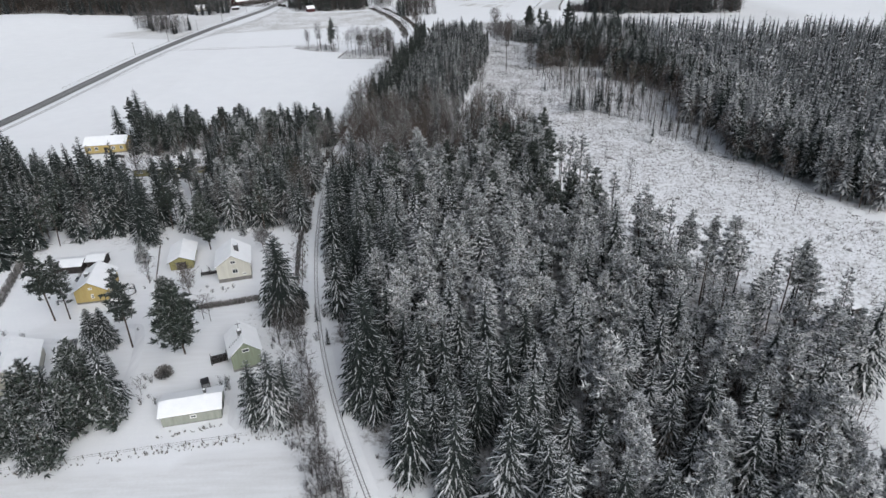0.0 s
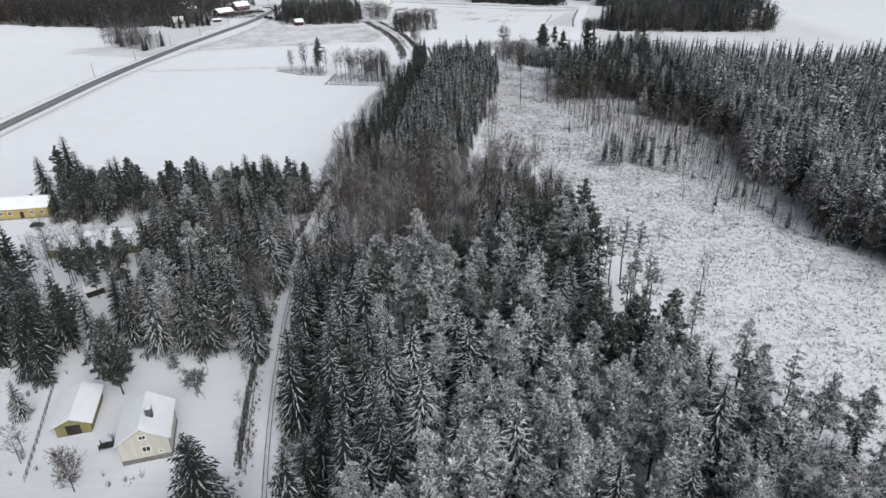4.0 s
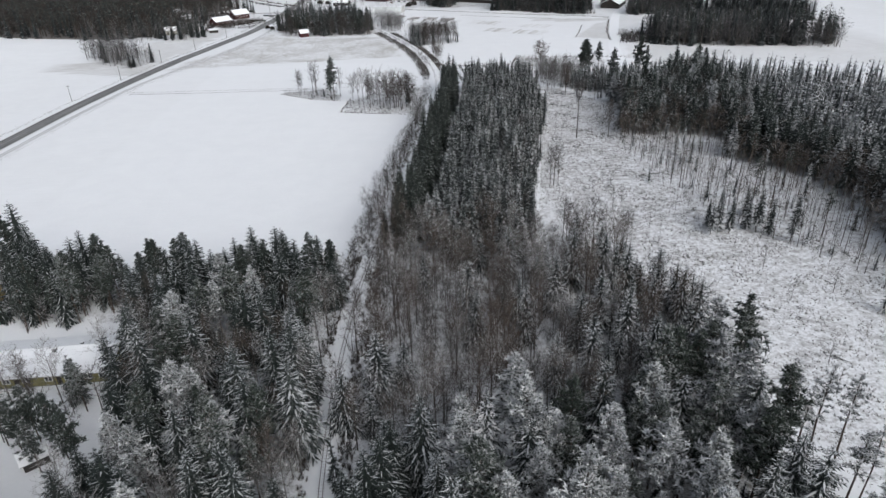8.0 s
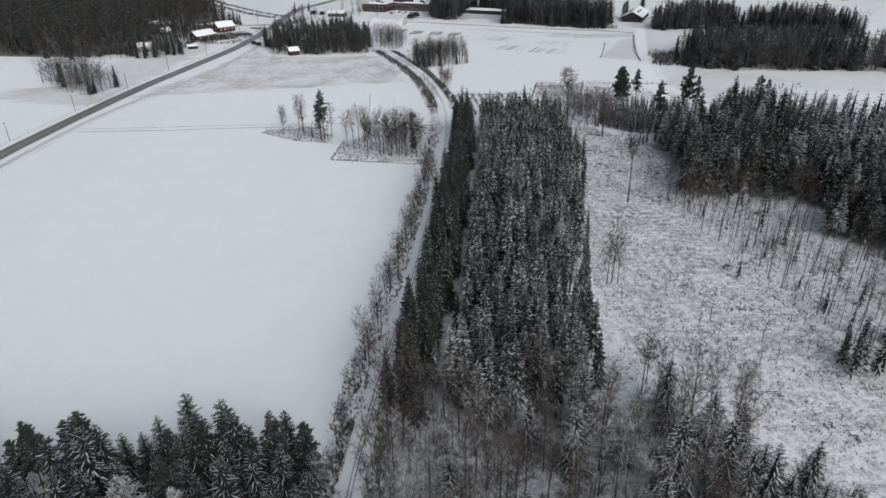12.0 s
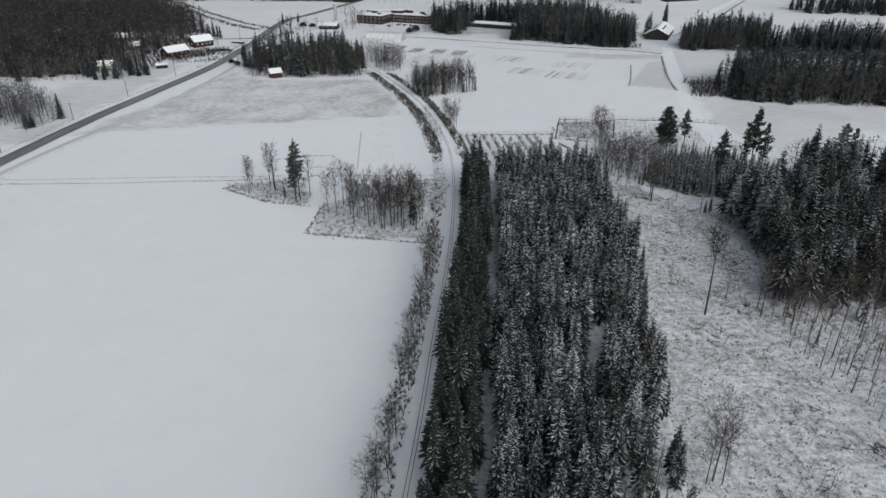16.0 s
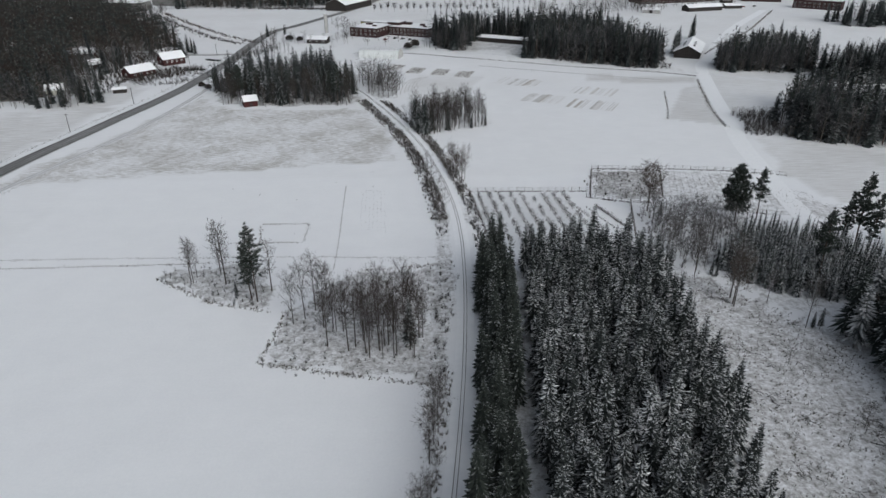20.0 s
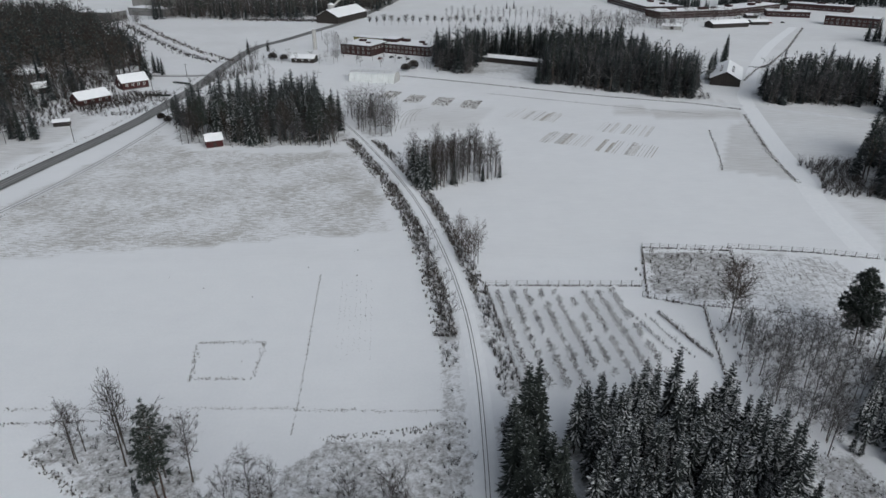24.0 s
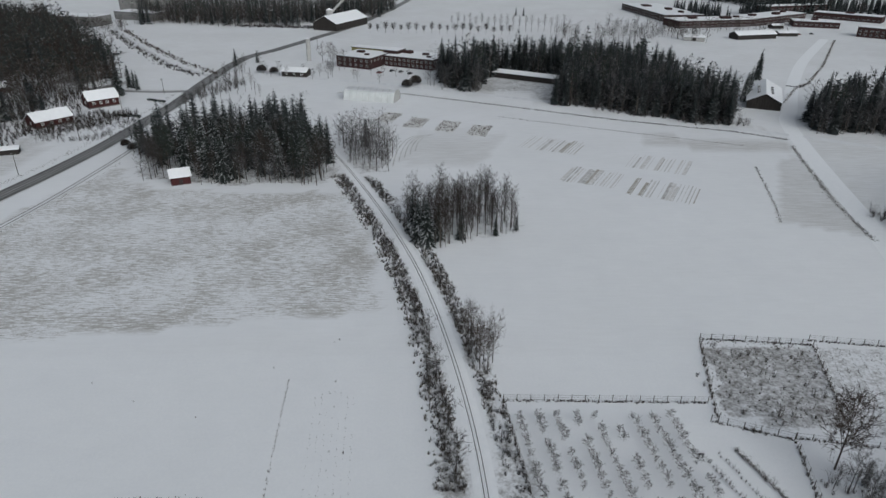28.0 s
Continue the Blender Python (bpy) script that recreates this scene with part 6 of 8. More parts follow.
M_BLACKPAINT = plain("black_paint", (0.02, 0.02, 0.022), (0.035, 0.035, 0.037), 1.0, 0.3)
M_GREYPAINT = plain("grey_paint", (0.12, 0.12, 0.125), (0.18, 0.18, 0.185), 1.0, 0.35)
M_REDPAINT = plain("red_paint", (0.15, 0.03, 0.025), (0.2, 0.045, 0.04), 1.0, 0.35)
car(-50.3, 110.2, 116, M_BLACKPAINT, "black hatchback parked between shed and house")
car(-86.0, 126.5, 110, M_GREYPAINT, "grey car parked in the snow beside a house")
car(-98.0, 158.0, 60, M_GREYPAINT, "grey car parked beside the carport")
car(-130.0, 259.0, 10, M_BLACKPAINT, "black car parked outside the yellow villa")
for x, y, tn, pt, lb in ((-47, 879, 60, M_BLACKPAINT, "black car in the school yard"), (-41, 876, 60, M_GREYPAINT, "grey car in the school yard"), (-55, 873, 60, M_REDPAINT, "red car in the school yard"), (-35, 871, 62, M_BLACKPAINT, "black car outside the school"),
                         (320, 1062, 20, M_REDPAINT, "red car near the brick institute"), (334, 1066, 20, M_BLACKPAINT, "black car near the brick institute")):
    car(x, y, tn, pt, lb)


# ---- garden things, fences, poles ----
def trampoline(x, y):
    ob = tagged(new("trampoline"), "round garden trampoline covered with snow", "trampoline")
    ob.matrix_basis = pose(x, y, float(land(x, y)))
    bm = bmesh.new()
    n, prev = 20, None
    for ra, rb in ((1.95, 1.75),):
        vs = []
        for k in range(n):
            c, s = math.cos(6.2832 * k / n), math.sin(6.2832 * k / n)
            vs.append([bm.verts.new((c * r, s * r, z)) for r, z in ((ra, 0.82), (ra, 0.94), (rb, 0.94), (rb, 0.82))])
        for k in range(n):
            a, b = vs[k], vs[(k + 1) % n]
            for q in range(4):
                bm.faces.new((a[q], b[q], b[(q + 1) % 4], a[(q + 1) % 4]))
    part("ring", bm, M_SHEET, ob)
    bm = bmesh.new()
    bmesh.ops.create_cone(bm, cap_ends=True, segments=20, radius1=1.72, radius2=1.6, depth=0.12, matrix=Matrix.Translation((0, 0, 0.92)))
    part("mat", bm, M_SNOW, ob, "snow lying on the mat")
    for k in range(6):
        a = 6.2832 * k / 6
        bm = bmesh.new()
        box(bm, -0.03, 0.03, -0.03, 0.03, -0.1, 0.82)
        part("leg", bm, M_SHEET, ob).matrix_basis = pose(1.8 * math.cos(a), 1.8 * math.sin(a), 0)
        bm = bmesh.new()
        box(bm, -0.035, 0.035, -0.035, 0.035, 0.945, 2.6)
        part("net_pole", bm, M_SHEET, ob).matrix_basis = pose(1.85 * math.cos(a), 1.85 * math.sin(a), 0)
    bm = bmesh.new()
    for k in range(48):
        a = 6.2832 * k / 48
        v = box(bm, -0.012, 0.012, -0.012, 0.012, 0.95, 2.55)
        bmesh.ops.translate(bm, verts=v, vec=(1.82 * math.cos(a), 1.82 * math.sin(a), 0))
    part("net", bm, M_SHEET, ob, "dark safety net")


trampoline(-82.0, 149.0)


def fence(name, pts, gap=3.0, height=1.1, rails=2, label="", post=0.10, thick=0.03):
    """Posts along a line, with rails or wires between them."""
    ob = tagged(new(name), label, "fence")
    line_ = [Vector((*p, 0)) for p in pts]
    bm = bmesh.new()
    box(bm, -post / 2, post / 2, -post / 2, post / 2, -0.3, height + 0.1)
    me = bpy.data.meshes.new("post")
    bm.to_mesh(me)
    bm.free()
    me.materials.append(M_WIRE)
    for a, b in zip(line_, line_[1:]):
        n = max(1, int((b - a).length / gap))
        for k in range(n):
            p = a.lerp(b, k / n)
            o = new("post", me)
            o.parent = ob
            o.matrix_basis = pose(p.x, p.y, float(land(p.x, p.y)))
        for k in range(rails):
            z = height * (k + 1) / rails - 0.05
            bm = bmesh.new()
            s = Vector((-(b - a).y, (b - a).x, 0)).normalized() * thick
            za, zb = float(land(a.x, a.y)) + z, float(land(b.x, b.y)) + z
            v = []
            for q, zz in ((a, za), (b, zb)):
                for sg, dz in ((-1, -thick), (1, -thick), (1, thick), (-1, thick)):
                    v.append(bm.verts.new((q.x + s.x * sg, q.y + s.y * sg, zz + dz)))
            for f in ((0, 1, 5, 4), (1, 2, 6, 5), (2, 3, 7, 6), (3, 0, 4, 7)):
                bm.faces.new([v[i] for i in f])
            part("rail", bm, M_WIRE, ob)
    return ob


fence("orchard_fence", [(33, 543.5), (-9, 544.5), (-7.4, 526), (-4.5, 492)], 2.7, 1.7, 3, "weathered post-and-wire fence round the orchard", thick=0.012)
fence("orchard_fence", [(31.5, 538), (45.5, 532.5), (41, 512), (37, 495)], 2.7, 1.7, 3, "weathered post-and-wire fence beside the orchard", thick=0.012)
fence("plot_fence", [(33, 538), (34.5, 545), (40, 566.5), (66, 564)], 2.6, 1.6, 3, "weathered fence round the overgrown plot", thick=0.012)
fence("plot_fence", [(66, 564), (58, 536)], 2.8, 1.6, 3, "weathered fence between two overgrown plots", thick=0.012)
fence("plot_fence", [(66, 566), (90, 562), (112, 556)], 2.8, 1.6, 3, "weathered fence along the far plot", thick=0.012)
fence("plot_fence", [(46, 533), (66, 529), (90, 520)], 2.8, 1.4, 2, "leaning weathered fence below the plots", thick=0.012)
fence("garden_fence", [(-84, 178), (-78.5, 160), (-75.5, 150)], 2.0, 1.2, 3, "dark board fence between two gardens")
fence("garden_fence", [(-36.5, 150), (-39.5, 168), (-42.5, 188), (-60, 188)], 2.4, 1.2, 2, "low dark fence between garden and railway")
fence("field_fence", [(-110, 83), (-67, 90.5), (-37, 95), (-28, 96)], 3.0, 0.9, 2, "low fence between the gardens and the field", thick=0.012)
fence("garden_fence", [(-120, 170), (-113, 145)], 2.4, 1.2, 2, "low fence at the garden's far side")


def hedge(pts, height, width, label, mat, rng, per=30):
    """A clipped hedge: closely set twigs in a box shape, snow on top."""
    pile = Pile()
    for (x0, y0), (x1, y1) in zip(pts, pts[1:]):
        ln = math.hypot(x1 - x0, y1 - y0)
        nx, ny = -(y1 - y0) / ln, (x1 - x0) / ln
        for i in range(int(ln * per)):
            u, s = rng.uniform(0, 1), rng.uniform(-0.5, 0.5) * width
            px, py = x0 + (x1 - x0) * u + nx * s, y0 + (y1 - y0) * u + ny * s
            z0 = float(land(px, py))
            h = height * rng.uniform(0.75, 1.05)
            o = np.array((px, py, z0 + rng.uniform(-0.1, 0.4) * h))
            e = np.array((px + rng.normal(0, 0.12), py + rng.normal(0, 0.12), z0 + h))
            w = rng.uniform(0, 6.28)
            sd = np.array((math.cos(w), math.sin(w), 0)) * rng.uniform(0.04, 0.10)
            pile.add([o - sd, o + sd, e + sd * 0.6, e - sd * 0.6], [(0, 1, 2), (0, 2, 3)], (0.1, 0.1, 0.75, 0.75))
    v, t, r = pile.done()
    return tagged(new("hedge", tri_mesh("hedge", v, t, [mat], marks={"ridge": r})), label, "hedge")


hedge([(-61.5, 140.5), (-54, 142), (-46.5, 144)], 1.5, 1.1, "clipped leafless hedge powdered with snow", M_TWIG_FROST, rng, 60)
hedge([(-38.5, 152), (-41, 170), (-43, 187)], 1.3, 1.2, "low leafless hedge between garden and railway", M_TWIG_GREY, rng, 26)
hedge([(-121, 170), (-114, 144)], 1.8, 1.6, "grey garden hedge with snow on top", M_TWIG_FROST, rng, 40)
hedge([(-180, 763.5), (-165.5, 761.7)], 1.3, 1.6, "dark clipped hedge beside the highway", M_SPRUCE_DARK, rng, 40)
hedge([(-175.2, 796.4), (-164.4, 791.6)], 1.3, 1.6, "dark clipped hedge beside the highway", M_SPRUCE_DARK, rng, 30)


def utility_pole(x, y, h, label):
    ob = tagged(new("utility_pole"), label, "utility pole", "roadside poles")
    ob.matrix_basis = pose(x, y, float(land(x, y)), 0, 0, 12)
    bm = bmesh.new()
    bmesh.ops.create_cone(bm, cap_ends=True, segments=8, radius1=0.16, radius2=0.10, depth=h + 0.4, matrix=Matrix.Translation((0, 0, h / 2 - 0.2)))
    part("pole", bm, M_WIRE, ob)
    bm = bmesh.new()
    box(bm, -0.8, 0.8, -0.06, 0.06, h - 0.55, h - 0.42)
    arm = part("crossarm", bm, M_WIRE, ob)
    for px in (-0.65, 0.65):
        bm = bmesh.new()
        bmesh.ops.create_cone(bm, cap_ends=True, segments=6, radius1=0.07, radius2=0.05, depth=0.2, matrix=Matrix.Translation((px, 0, h - 0.31)))
        part("insulator", bm, M_TRIM, arm)


for x, y in ((-211, 482), (-204, 530), (-197, 580), (-189, 627), (-179.5, 678), (-177, 722), (-178, 770), (-172, 812), (-196, 822), (-228, 812), (-140, 905), (-108, 962)):
    utility_pole(x, y, 8.5, "weathered wooden utility pole beside the highway")


def round_bush(x, y, r, label, mat, rng):
    """A clipped round bush: short twigs all over a ball."""
    pile = Pile()
    for _ in range(900):
        d = rng.normal(0, 1, 3)
        d = d / np.linalg.norm(d) * (1, 1, 0.85)
        d[2] = abs(d[2]) * 1.2 - 0.15
        o = d * r * rng.uniform(0.2, 0.9) + (0, 0, r * 0.45)
        e = d * r * rng.uniform(0.85, 1.08) + (0, 0, r * 0.55)
        sd = np.cross(d, rng.normal(0, 1, 3))
        sd = sd / np.linalg.norm(sd) * 0.13 * r
        pile.add([o - sd, o + sd, e], [(0, 1, 2)], (0.2, 0.2, 0.8))
    v, t, q = pile.done()
    z = float(land(x, y))
    tagged(new("round_bush", tri_mesh("round_bush", v + (x, y, z), t, [mat], marks={"ridge": q})), label, "bush")


round_bush(-60.1, 113.7, 2.1, "round clipped bush powdered with snow", M_TWIG_FROST, rng)
round_bush(-34.2, 131.5, 1.5, "round frosted bush beside the railway", M_TWIG_FROST, rng)
for x_, y_, r_ in ((-131.3, 874, 3.4), (-122.6, 870.7, 3.0), (-36, 833, 3.4), (-31, 841, 4.0)):
    round_bush(x_, y_, r_, "dark round-headed bush near the school", M_TWIG, rng)
round_bush(-149, 709.5, 2.2, "round dark bush beside the highway", M_TWIG, rng)
round_bush(-140, 707, 3.4, "broad dark bush beside the grove", M_TWIG, rng)


def deck(x, y, turn, w, d, label):
    """A wooden terrace: boards on joists, posts and a rail."""
    ob = tagged(new("terrace"), label, "terrace")
    ob.matrix_basis = pose(x, y, float(land(x, y)), 0, 0, turn)
    for k in range(int(w / 0.3)):
        bm = bmesh.new()
        box(bm, -w / 2 + k * 0.3, -w / 2 + k * 0.3 + 0.26, -d / 2, d / 2, 0.42, 0.47)
        part("board", bm, M_DARKWOOD, ob)
    for px in (-w / 2 + 0.1, w / 2 - 0.1):
        for py in (-d / 2 + 0.1, d / 2 - 0.1):
            bm = bmesh.new()
            box(bm, px - 0.06, px + 0.06, py - 0.06, py + 0.06, -0.2, 1.35)
            part("post", bm, M_DARKWOOD, ob)
    bm = bmesh.new()
    box(bm, -w / 2, w / 2, -d / 2 + 0.06, -d / 2 + 0.14, 1.2, 1.3)
    part("rail", bm, M_DARKWOOD, ob)


deck(-50.0, 119.2, 22, 3.6, 3.0, "dark wooden terrace beside the green house")
deck(-63.5, 158.5, 14, 4.6, 1.8, "low dark porch beside the cream house")
strip("yard_track", smooth_line([(-104, 130), (-93, 129), (-86, 128), (-80, 131), (-74, 134), (-69.5, 122), (-68, 113)], 2), 2.2, M_PACKED, 0.09, "trodden snow track through the garden", "path")
strip("yard_track", smooth_line([(-46, 106.5), (-43, 104), (-42, 99), (-40, 97)], 1.5), 1.6, M_PACKED, 0.09, "trodden snow track beside the shed", "path")


# ---- single trees that stand out ----
for x, y, k in ((-89, 483, 0.62), (-82, 487, 0.85), (-80, 484, 0.8), (-79, 481, 0.86), (-71, 478, 0.9), (-66, 477, 0.7), (-88, 485, 0.5)):
    plant(KIT_BIRCH, x, y, rng, scale=k * 1.22, label="leafless birch on the field's grassy tip")
plant(KIT_PINE_LONE, -68.5, 471.5, rng, scale=0.98, label="dark pine on the field's grassy tip")
plant(KIT_PINE_LONE, -70.2, 472.6, rng, scale=0.85, label="smaller dark pine on the field's grassy tip")
plant(KIT_BARE_DARK, -88, 482, rng, scale=0.72, label="round leafless tree on the field's grassy tip")
plant(KIT_YOUNG, -74, 473, rng, scale=0.35)
for x, y, k in ((-55, 463, 0.75), (-50, 459, 0.8), (-48, 451, 0.72), (-43, 449, 0.85), (-39, 448, 0.75), (-38, 446, 0.6), (-36, 449, 0.85), (-34, 451, 0.85), (-32, 447, 0.8), (-30, 450, 0.82),
                (-27, 454, 0.7), (-53, 467, 0.7), (-41, 459, 0.7), (-31, 464, 0.7), (-28, 446, 0.6), (-37, 462, 0.7), (-45, 457, 0.6), (-33, 456, 0.75), (-29, 461, 0.6), (-40, 453, 0.7)):
    plant(KIT_BARE_DARK, x, y, rng, scale=k * 1.25, label="leafless tree in the small field grove")
    plant(KIT_BARE_DARK, x + rng.uniform(-3, 3), y + rng.uniform(-2.5, 2.5), rng, scale=k * rng.uniform(0.8, 1.15), label="leafless tree in the small field grove")
plant(KIT_YOUNG, -29, 449, rng, scale=0.8, label="dark spruce in the small field grove")
plant(KIT_PINE_BROAD, 74.5, 515.5, rng, scale=0.94, label="tall dark pine with a broad heavy crown")
for x, y, k in ((82, 516.5, 0.82), (80, 476, 1.02), (98, 497, 0.86), (98.5, 491, 1.12), (101.5, 489.5, 1.0), (128, 486, 1.0), (132, 485, 1.0)):
    plant(KIT_PINE_LONE, x, y, rng, scale=k, label="tall dark pine rising over the young wood")
for x, y, k in ((42, 208, 0.95), (45.5, 209.5, 1.0), (48.5, 207, 0.98), (40, 186, 0.9), (52, 178, 0.85), (58, 168, 0.9), (62, 158, 0.85), (46, 190, 0.9), (44, 197, 0.85), (49, 200, 0.8), (43, 216, 0.85)):
    plant(KIT_PINE_SLIM, x, y, rng, scale=k, label="slender pine spared on the clearing")
for x, y, k in ((63, 298, 0.7), (66, 300, 0.75), (69, 299, 0.8), (64, 303, 0.6), (68, 304, 0.7), (97, 262, 0.5), (104, 240, 0.55), (75, 301, 0.75), (77, 299, 0.85), (80, 297, 0.8), (84, 292, 0.9), (53, 481, 0.34), (54, 480, 0.3), (68.2, 453.7, 0.36), (67, 454.5, 0.3), (52, 521, 0.4)):
    plant(KIT_YOUNG, x, y, rng, scale=k, label="spruce in a small clump on the clearing")
for x, y, k in ((19, 297, 0.75), (20.5, 299, 0.8), (22, 296, 0.75), (33, 285, 0.8), (35, 288, 0.75), (57.5, 396, 0.8), (62, 392, 0.7), (65, 206, 0.8), (52.4, 464.8, 1.05), (53.2, 469, 1.0), (65.4, 454.6, 0.8), (61.6, 466.3, 0.5), (48, 480, 0.9), (50, 484, 0.85)):
    plant(KIT_BARE, x, y, rng, scale=k, label="lone leafless tree on open snowy ground")

for x, y, k in ((60, 73, 0.8), (64.5, 76, 0.7), (70, 73, 0.85), (74.5, 77, 0.75), (67, 68, 0.85), (79, 74, 0.9)):
    plant(KIT_PINE, x, y, rng, scale=k, label="snow-laden pine at the forest's open corner")
for x, y, k in ((22.8, 340.4, 0.86), (24.2, 341.0, 0.98), (25.6, 340.2, 0.8)):
    plant(KIT_BARE, x, y, rng, scale=k, label="bare stem of a slim birch clump on the clear-cut")
for x, y, k in ((56.4, 392.1, 0.9), (58.6, 391.0, 0.6), (60.5, 388.5, 0.75)):
    plant(KIT_BARE_DARK, x, y, rng, scale=k, label="leafless tree with a bare trunk at the clearing's edge")
plant(KIT_SNAG, 43.4, 393.7, rng, scale=1.0, label="tall leafless tree with a long bare trunk on the clear-cut")
plant(KIT_GRAND, 49, 525, rng, scale=1.25, form=0, label="large leafless tree below the fenced plots")
plant(KIT_GRAND, 52.6, 466, rng, scale=0.95, form=1, label="large leafless tree at the clearing's corner")

for x, y, k in ((-99.6, 220, 0.6), (-94.8, 216.7, 0.66), (-93, 219.5, 0.62), (-86.8, 216.3, 0.66), (-114.7, 261.3, 0.75), (-109.9, 262.4, 0.7), (-116.4, 258.7, 0.7), (-108.8, 266.6, 0.75), (-105.7, 265, 0.72), (-100, 267, 0.7), (-90, 213, 0.6), (-83, 212, 0.62)):
    plant(KIT_PINE_DARK, x, y, rng, scale=k, label="slim pine beside the long low house")
for x, y, k, kit in ((-87.5, 238, 0.85, KIT_BARE_FROST), (-102.9, 233.8, 0.8, KIT_BARE), (-105.5, 232, 0.85, KIT_BARE_FROST), (-111, 231, 0.85, KIT_BARE), (-99.5, 230, 0.8, KIT_BARE_BROWN), (-95, 231.5, 0.8, KIT_BARE_FROST), (-114, 228, 0.7, KIT_BARE_BROWN), (-101, 221, 0.7, KIT_BARE), (-92, 232, 0.55, KIT_SPRUCE_WEST), (-89, 229, 0.6, KIT_PINE_MID), (-80, 243, 0.7, KIT_BARE_FROST), (-76.5, 245, 0.7, KIT_BARE_FROST), (-84, 248, 0.6, KIT_BARE_FROST), (-97, 226, 0.8, KIT_BARE), (-91, 228, 0.55, KIT_BARE_FROST), (-108, 225, 0.8, KIT_BARE)):
    plant(kit, x, y, rng, scale=k, label="leafless tree beside the long low house")
for x, y, k in ((-42.9, 196, 0.8), (-44.4, 203, 0.85), (-43.4, 210, 0.75), (-44.9, 218, 0.85), (-44.4, 226, 0.9), (-44.9, 235, 0.8), (-44.4, 243, 0.75), (-43.9, 252, 0.85), (-43.4, 261, 0.7), (-42.4, 269, 0.7)):
    plant(KIT_BARE_FROST, x, y, rng, scale=k, label="frosted leafless tree at the railway's edge")

# garden trees
for x, y, k, kit, lab in ((-58.5, 122.0, 1.0, KIT_GARDEN_PINE, "big dark garden pine with a bare foot"), (-38.5, 136.5, 1.0, KIT_OLD, "broad old spruce beside the railway, snow on its branches"), (-37, 99, 0.80, KIT_SPRUCE_WEST, "snowy garden spruce beside the shed"), (-34.5, 139.5, 0.3, KIT_SPRUCE_DARK, "small dark spruce under the old one"), (-53.6, 183.4, 0.95, KIT_PINE_MID, "pine at the wood's edge"), (-60.2, 182.4, 0.26, KIT_SPRUCE, "small snowy spruce at the wood's edge"),
                          (-33.2, 98.3, 0.84, KIT_SPRUCE_WEST, "tall snowy garden spruce beside the shed"), (-30.7, 99.5, 0.76, KIT_SPRUCE_WEST, "snowy garden spruce beside the shed"), (-95.8, 137.8, 0.88, KIT_PINE_DARK, "dark leaning pine in a garden"), (-92.3, 138.3, 0.8, KIT_PINE_DARK, "slim dark pine in a garden"),
                          (-71.7, 125.3, 0.97, KIT_PINE_DARK, "wide-crowned pine in front of the yellow house"), (-79.9, 124.9, 0.6, KIT_GARDEN, "dense low spruce in front of the yellow house"), (-77.5, 126.2, 0.56, KIT_GARDEN, "dense low spruce in front of the yellow house"),
                          (-67.7, 173.6, 0.8, KIT_GARDEN_PINE, "broad snowy pine behind the garage"), (-85.1, 167.3, 0.42, KIT_SPRUCE, "small snowy spruce in the back garden"), (-65.6, 147.6, 0.95, KIT_CONE, "brown cone-shaped leafless tree on the lawn"), (-51.7, 171.7, 1.0, KIT_ROUND, "round-headed leafless tree behind the cream house"),
                          (-45.3, 109.0, 0.2, KIT_SPRUCE, "small snowy spruce beside the parked car"), (-76, 112, 0.36, KIT_SPRUCE, "small spruce at the garden path"), (-72, 115, 0.34, KIT_SPRUCE, "small spruce at the garden path"), (-143, 234, 0.75, KIT_SPRUCE_DARK, "slim dark spruce at the villa"), (-139, 284, 0.72, KIT_SPRUCE_DARK, "dark spruce behind the villa"),
                          (-88, 191.6, 1.0, KIT_SPRUCE_WEST, "tall spruce behind the gardens"), (-84, 188.6, 0.9, KIT_PINE_DARK, "dark pine behind the gardens"), (-94, 193, 0.95, KIT_SPRUCE_DARK, "tall dark spruce behind the gardens"), (-100, 196, 0.9, KIT_SPRUCE_WEST, "tall spruce behind the gardens"), (-90, 185, 0.85, KIT_SPRUCE_DARK, "dark spruce behind the gardens"), (-79, 187.5, 0.8, KIT_SPRUCE_WEST, "spruce behind the gardens"), (-73.4, 184, 0.6, KIT_SPRUCE_WEST, "small spruce behind the gardens"), (-134, 287, 0.8, KIT_PINE_DARK, "dark pine behind the villa"), (-131, 288, 0.95, KIT_SPRUCE_DARK, "tall dark spruce behind the villa"), (-124, 281, 1.0, KIT_SPRUCE_DARK, "tall dark spruce behind the villa"), (-121.5, 277, 0.9, KIT_SPRUCE_DARK, "tall dark spruce beside the villa"), (-128, 282, 0.75, KIT_SPRUCE_DARK, "dark spruce behind the villa"), (-121, 274, 0.85, KIT_SPRUCE_DARK, "dark spruce beside the villa"), (-119, 268, 0.8, KIT_PINE_DARK, "dark pine beside the villa"), (-124, 270, 0.8, KIT_PINE_DARK, "dark pine beside the villa")):
    plant(kit, x, y, rng, scale=k, label=lab)
for x, y, k in ((-52, 173, 0.24), (-56.5, 135, 0.55), (-58.5, 136, 0.5), (-78.8, 154.9, 0.55), (-80, 158, 0.4), (-95, 189, 0.5), (-43, 177, 0.3), (-42, 168, 0.3), (-40, 160, 0.28), (-100, 222, 0.7), (-96, 226, 0.7), (-104, 226, 0.75), (-88, 222, 0.7), (-110, 232, 0.75), (-86, 229, 0.7), (-63, 108, 0.3), (-65, 105, 0.34), (-31, 116, 0.32), (-33, 124, 0.3)):
    plant(KIT_SMALL, x, y, rng, scale=k, label="small leafless garden tree with frosted twigs")
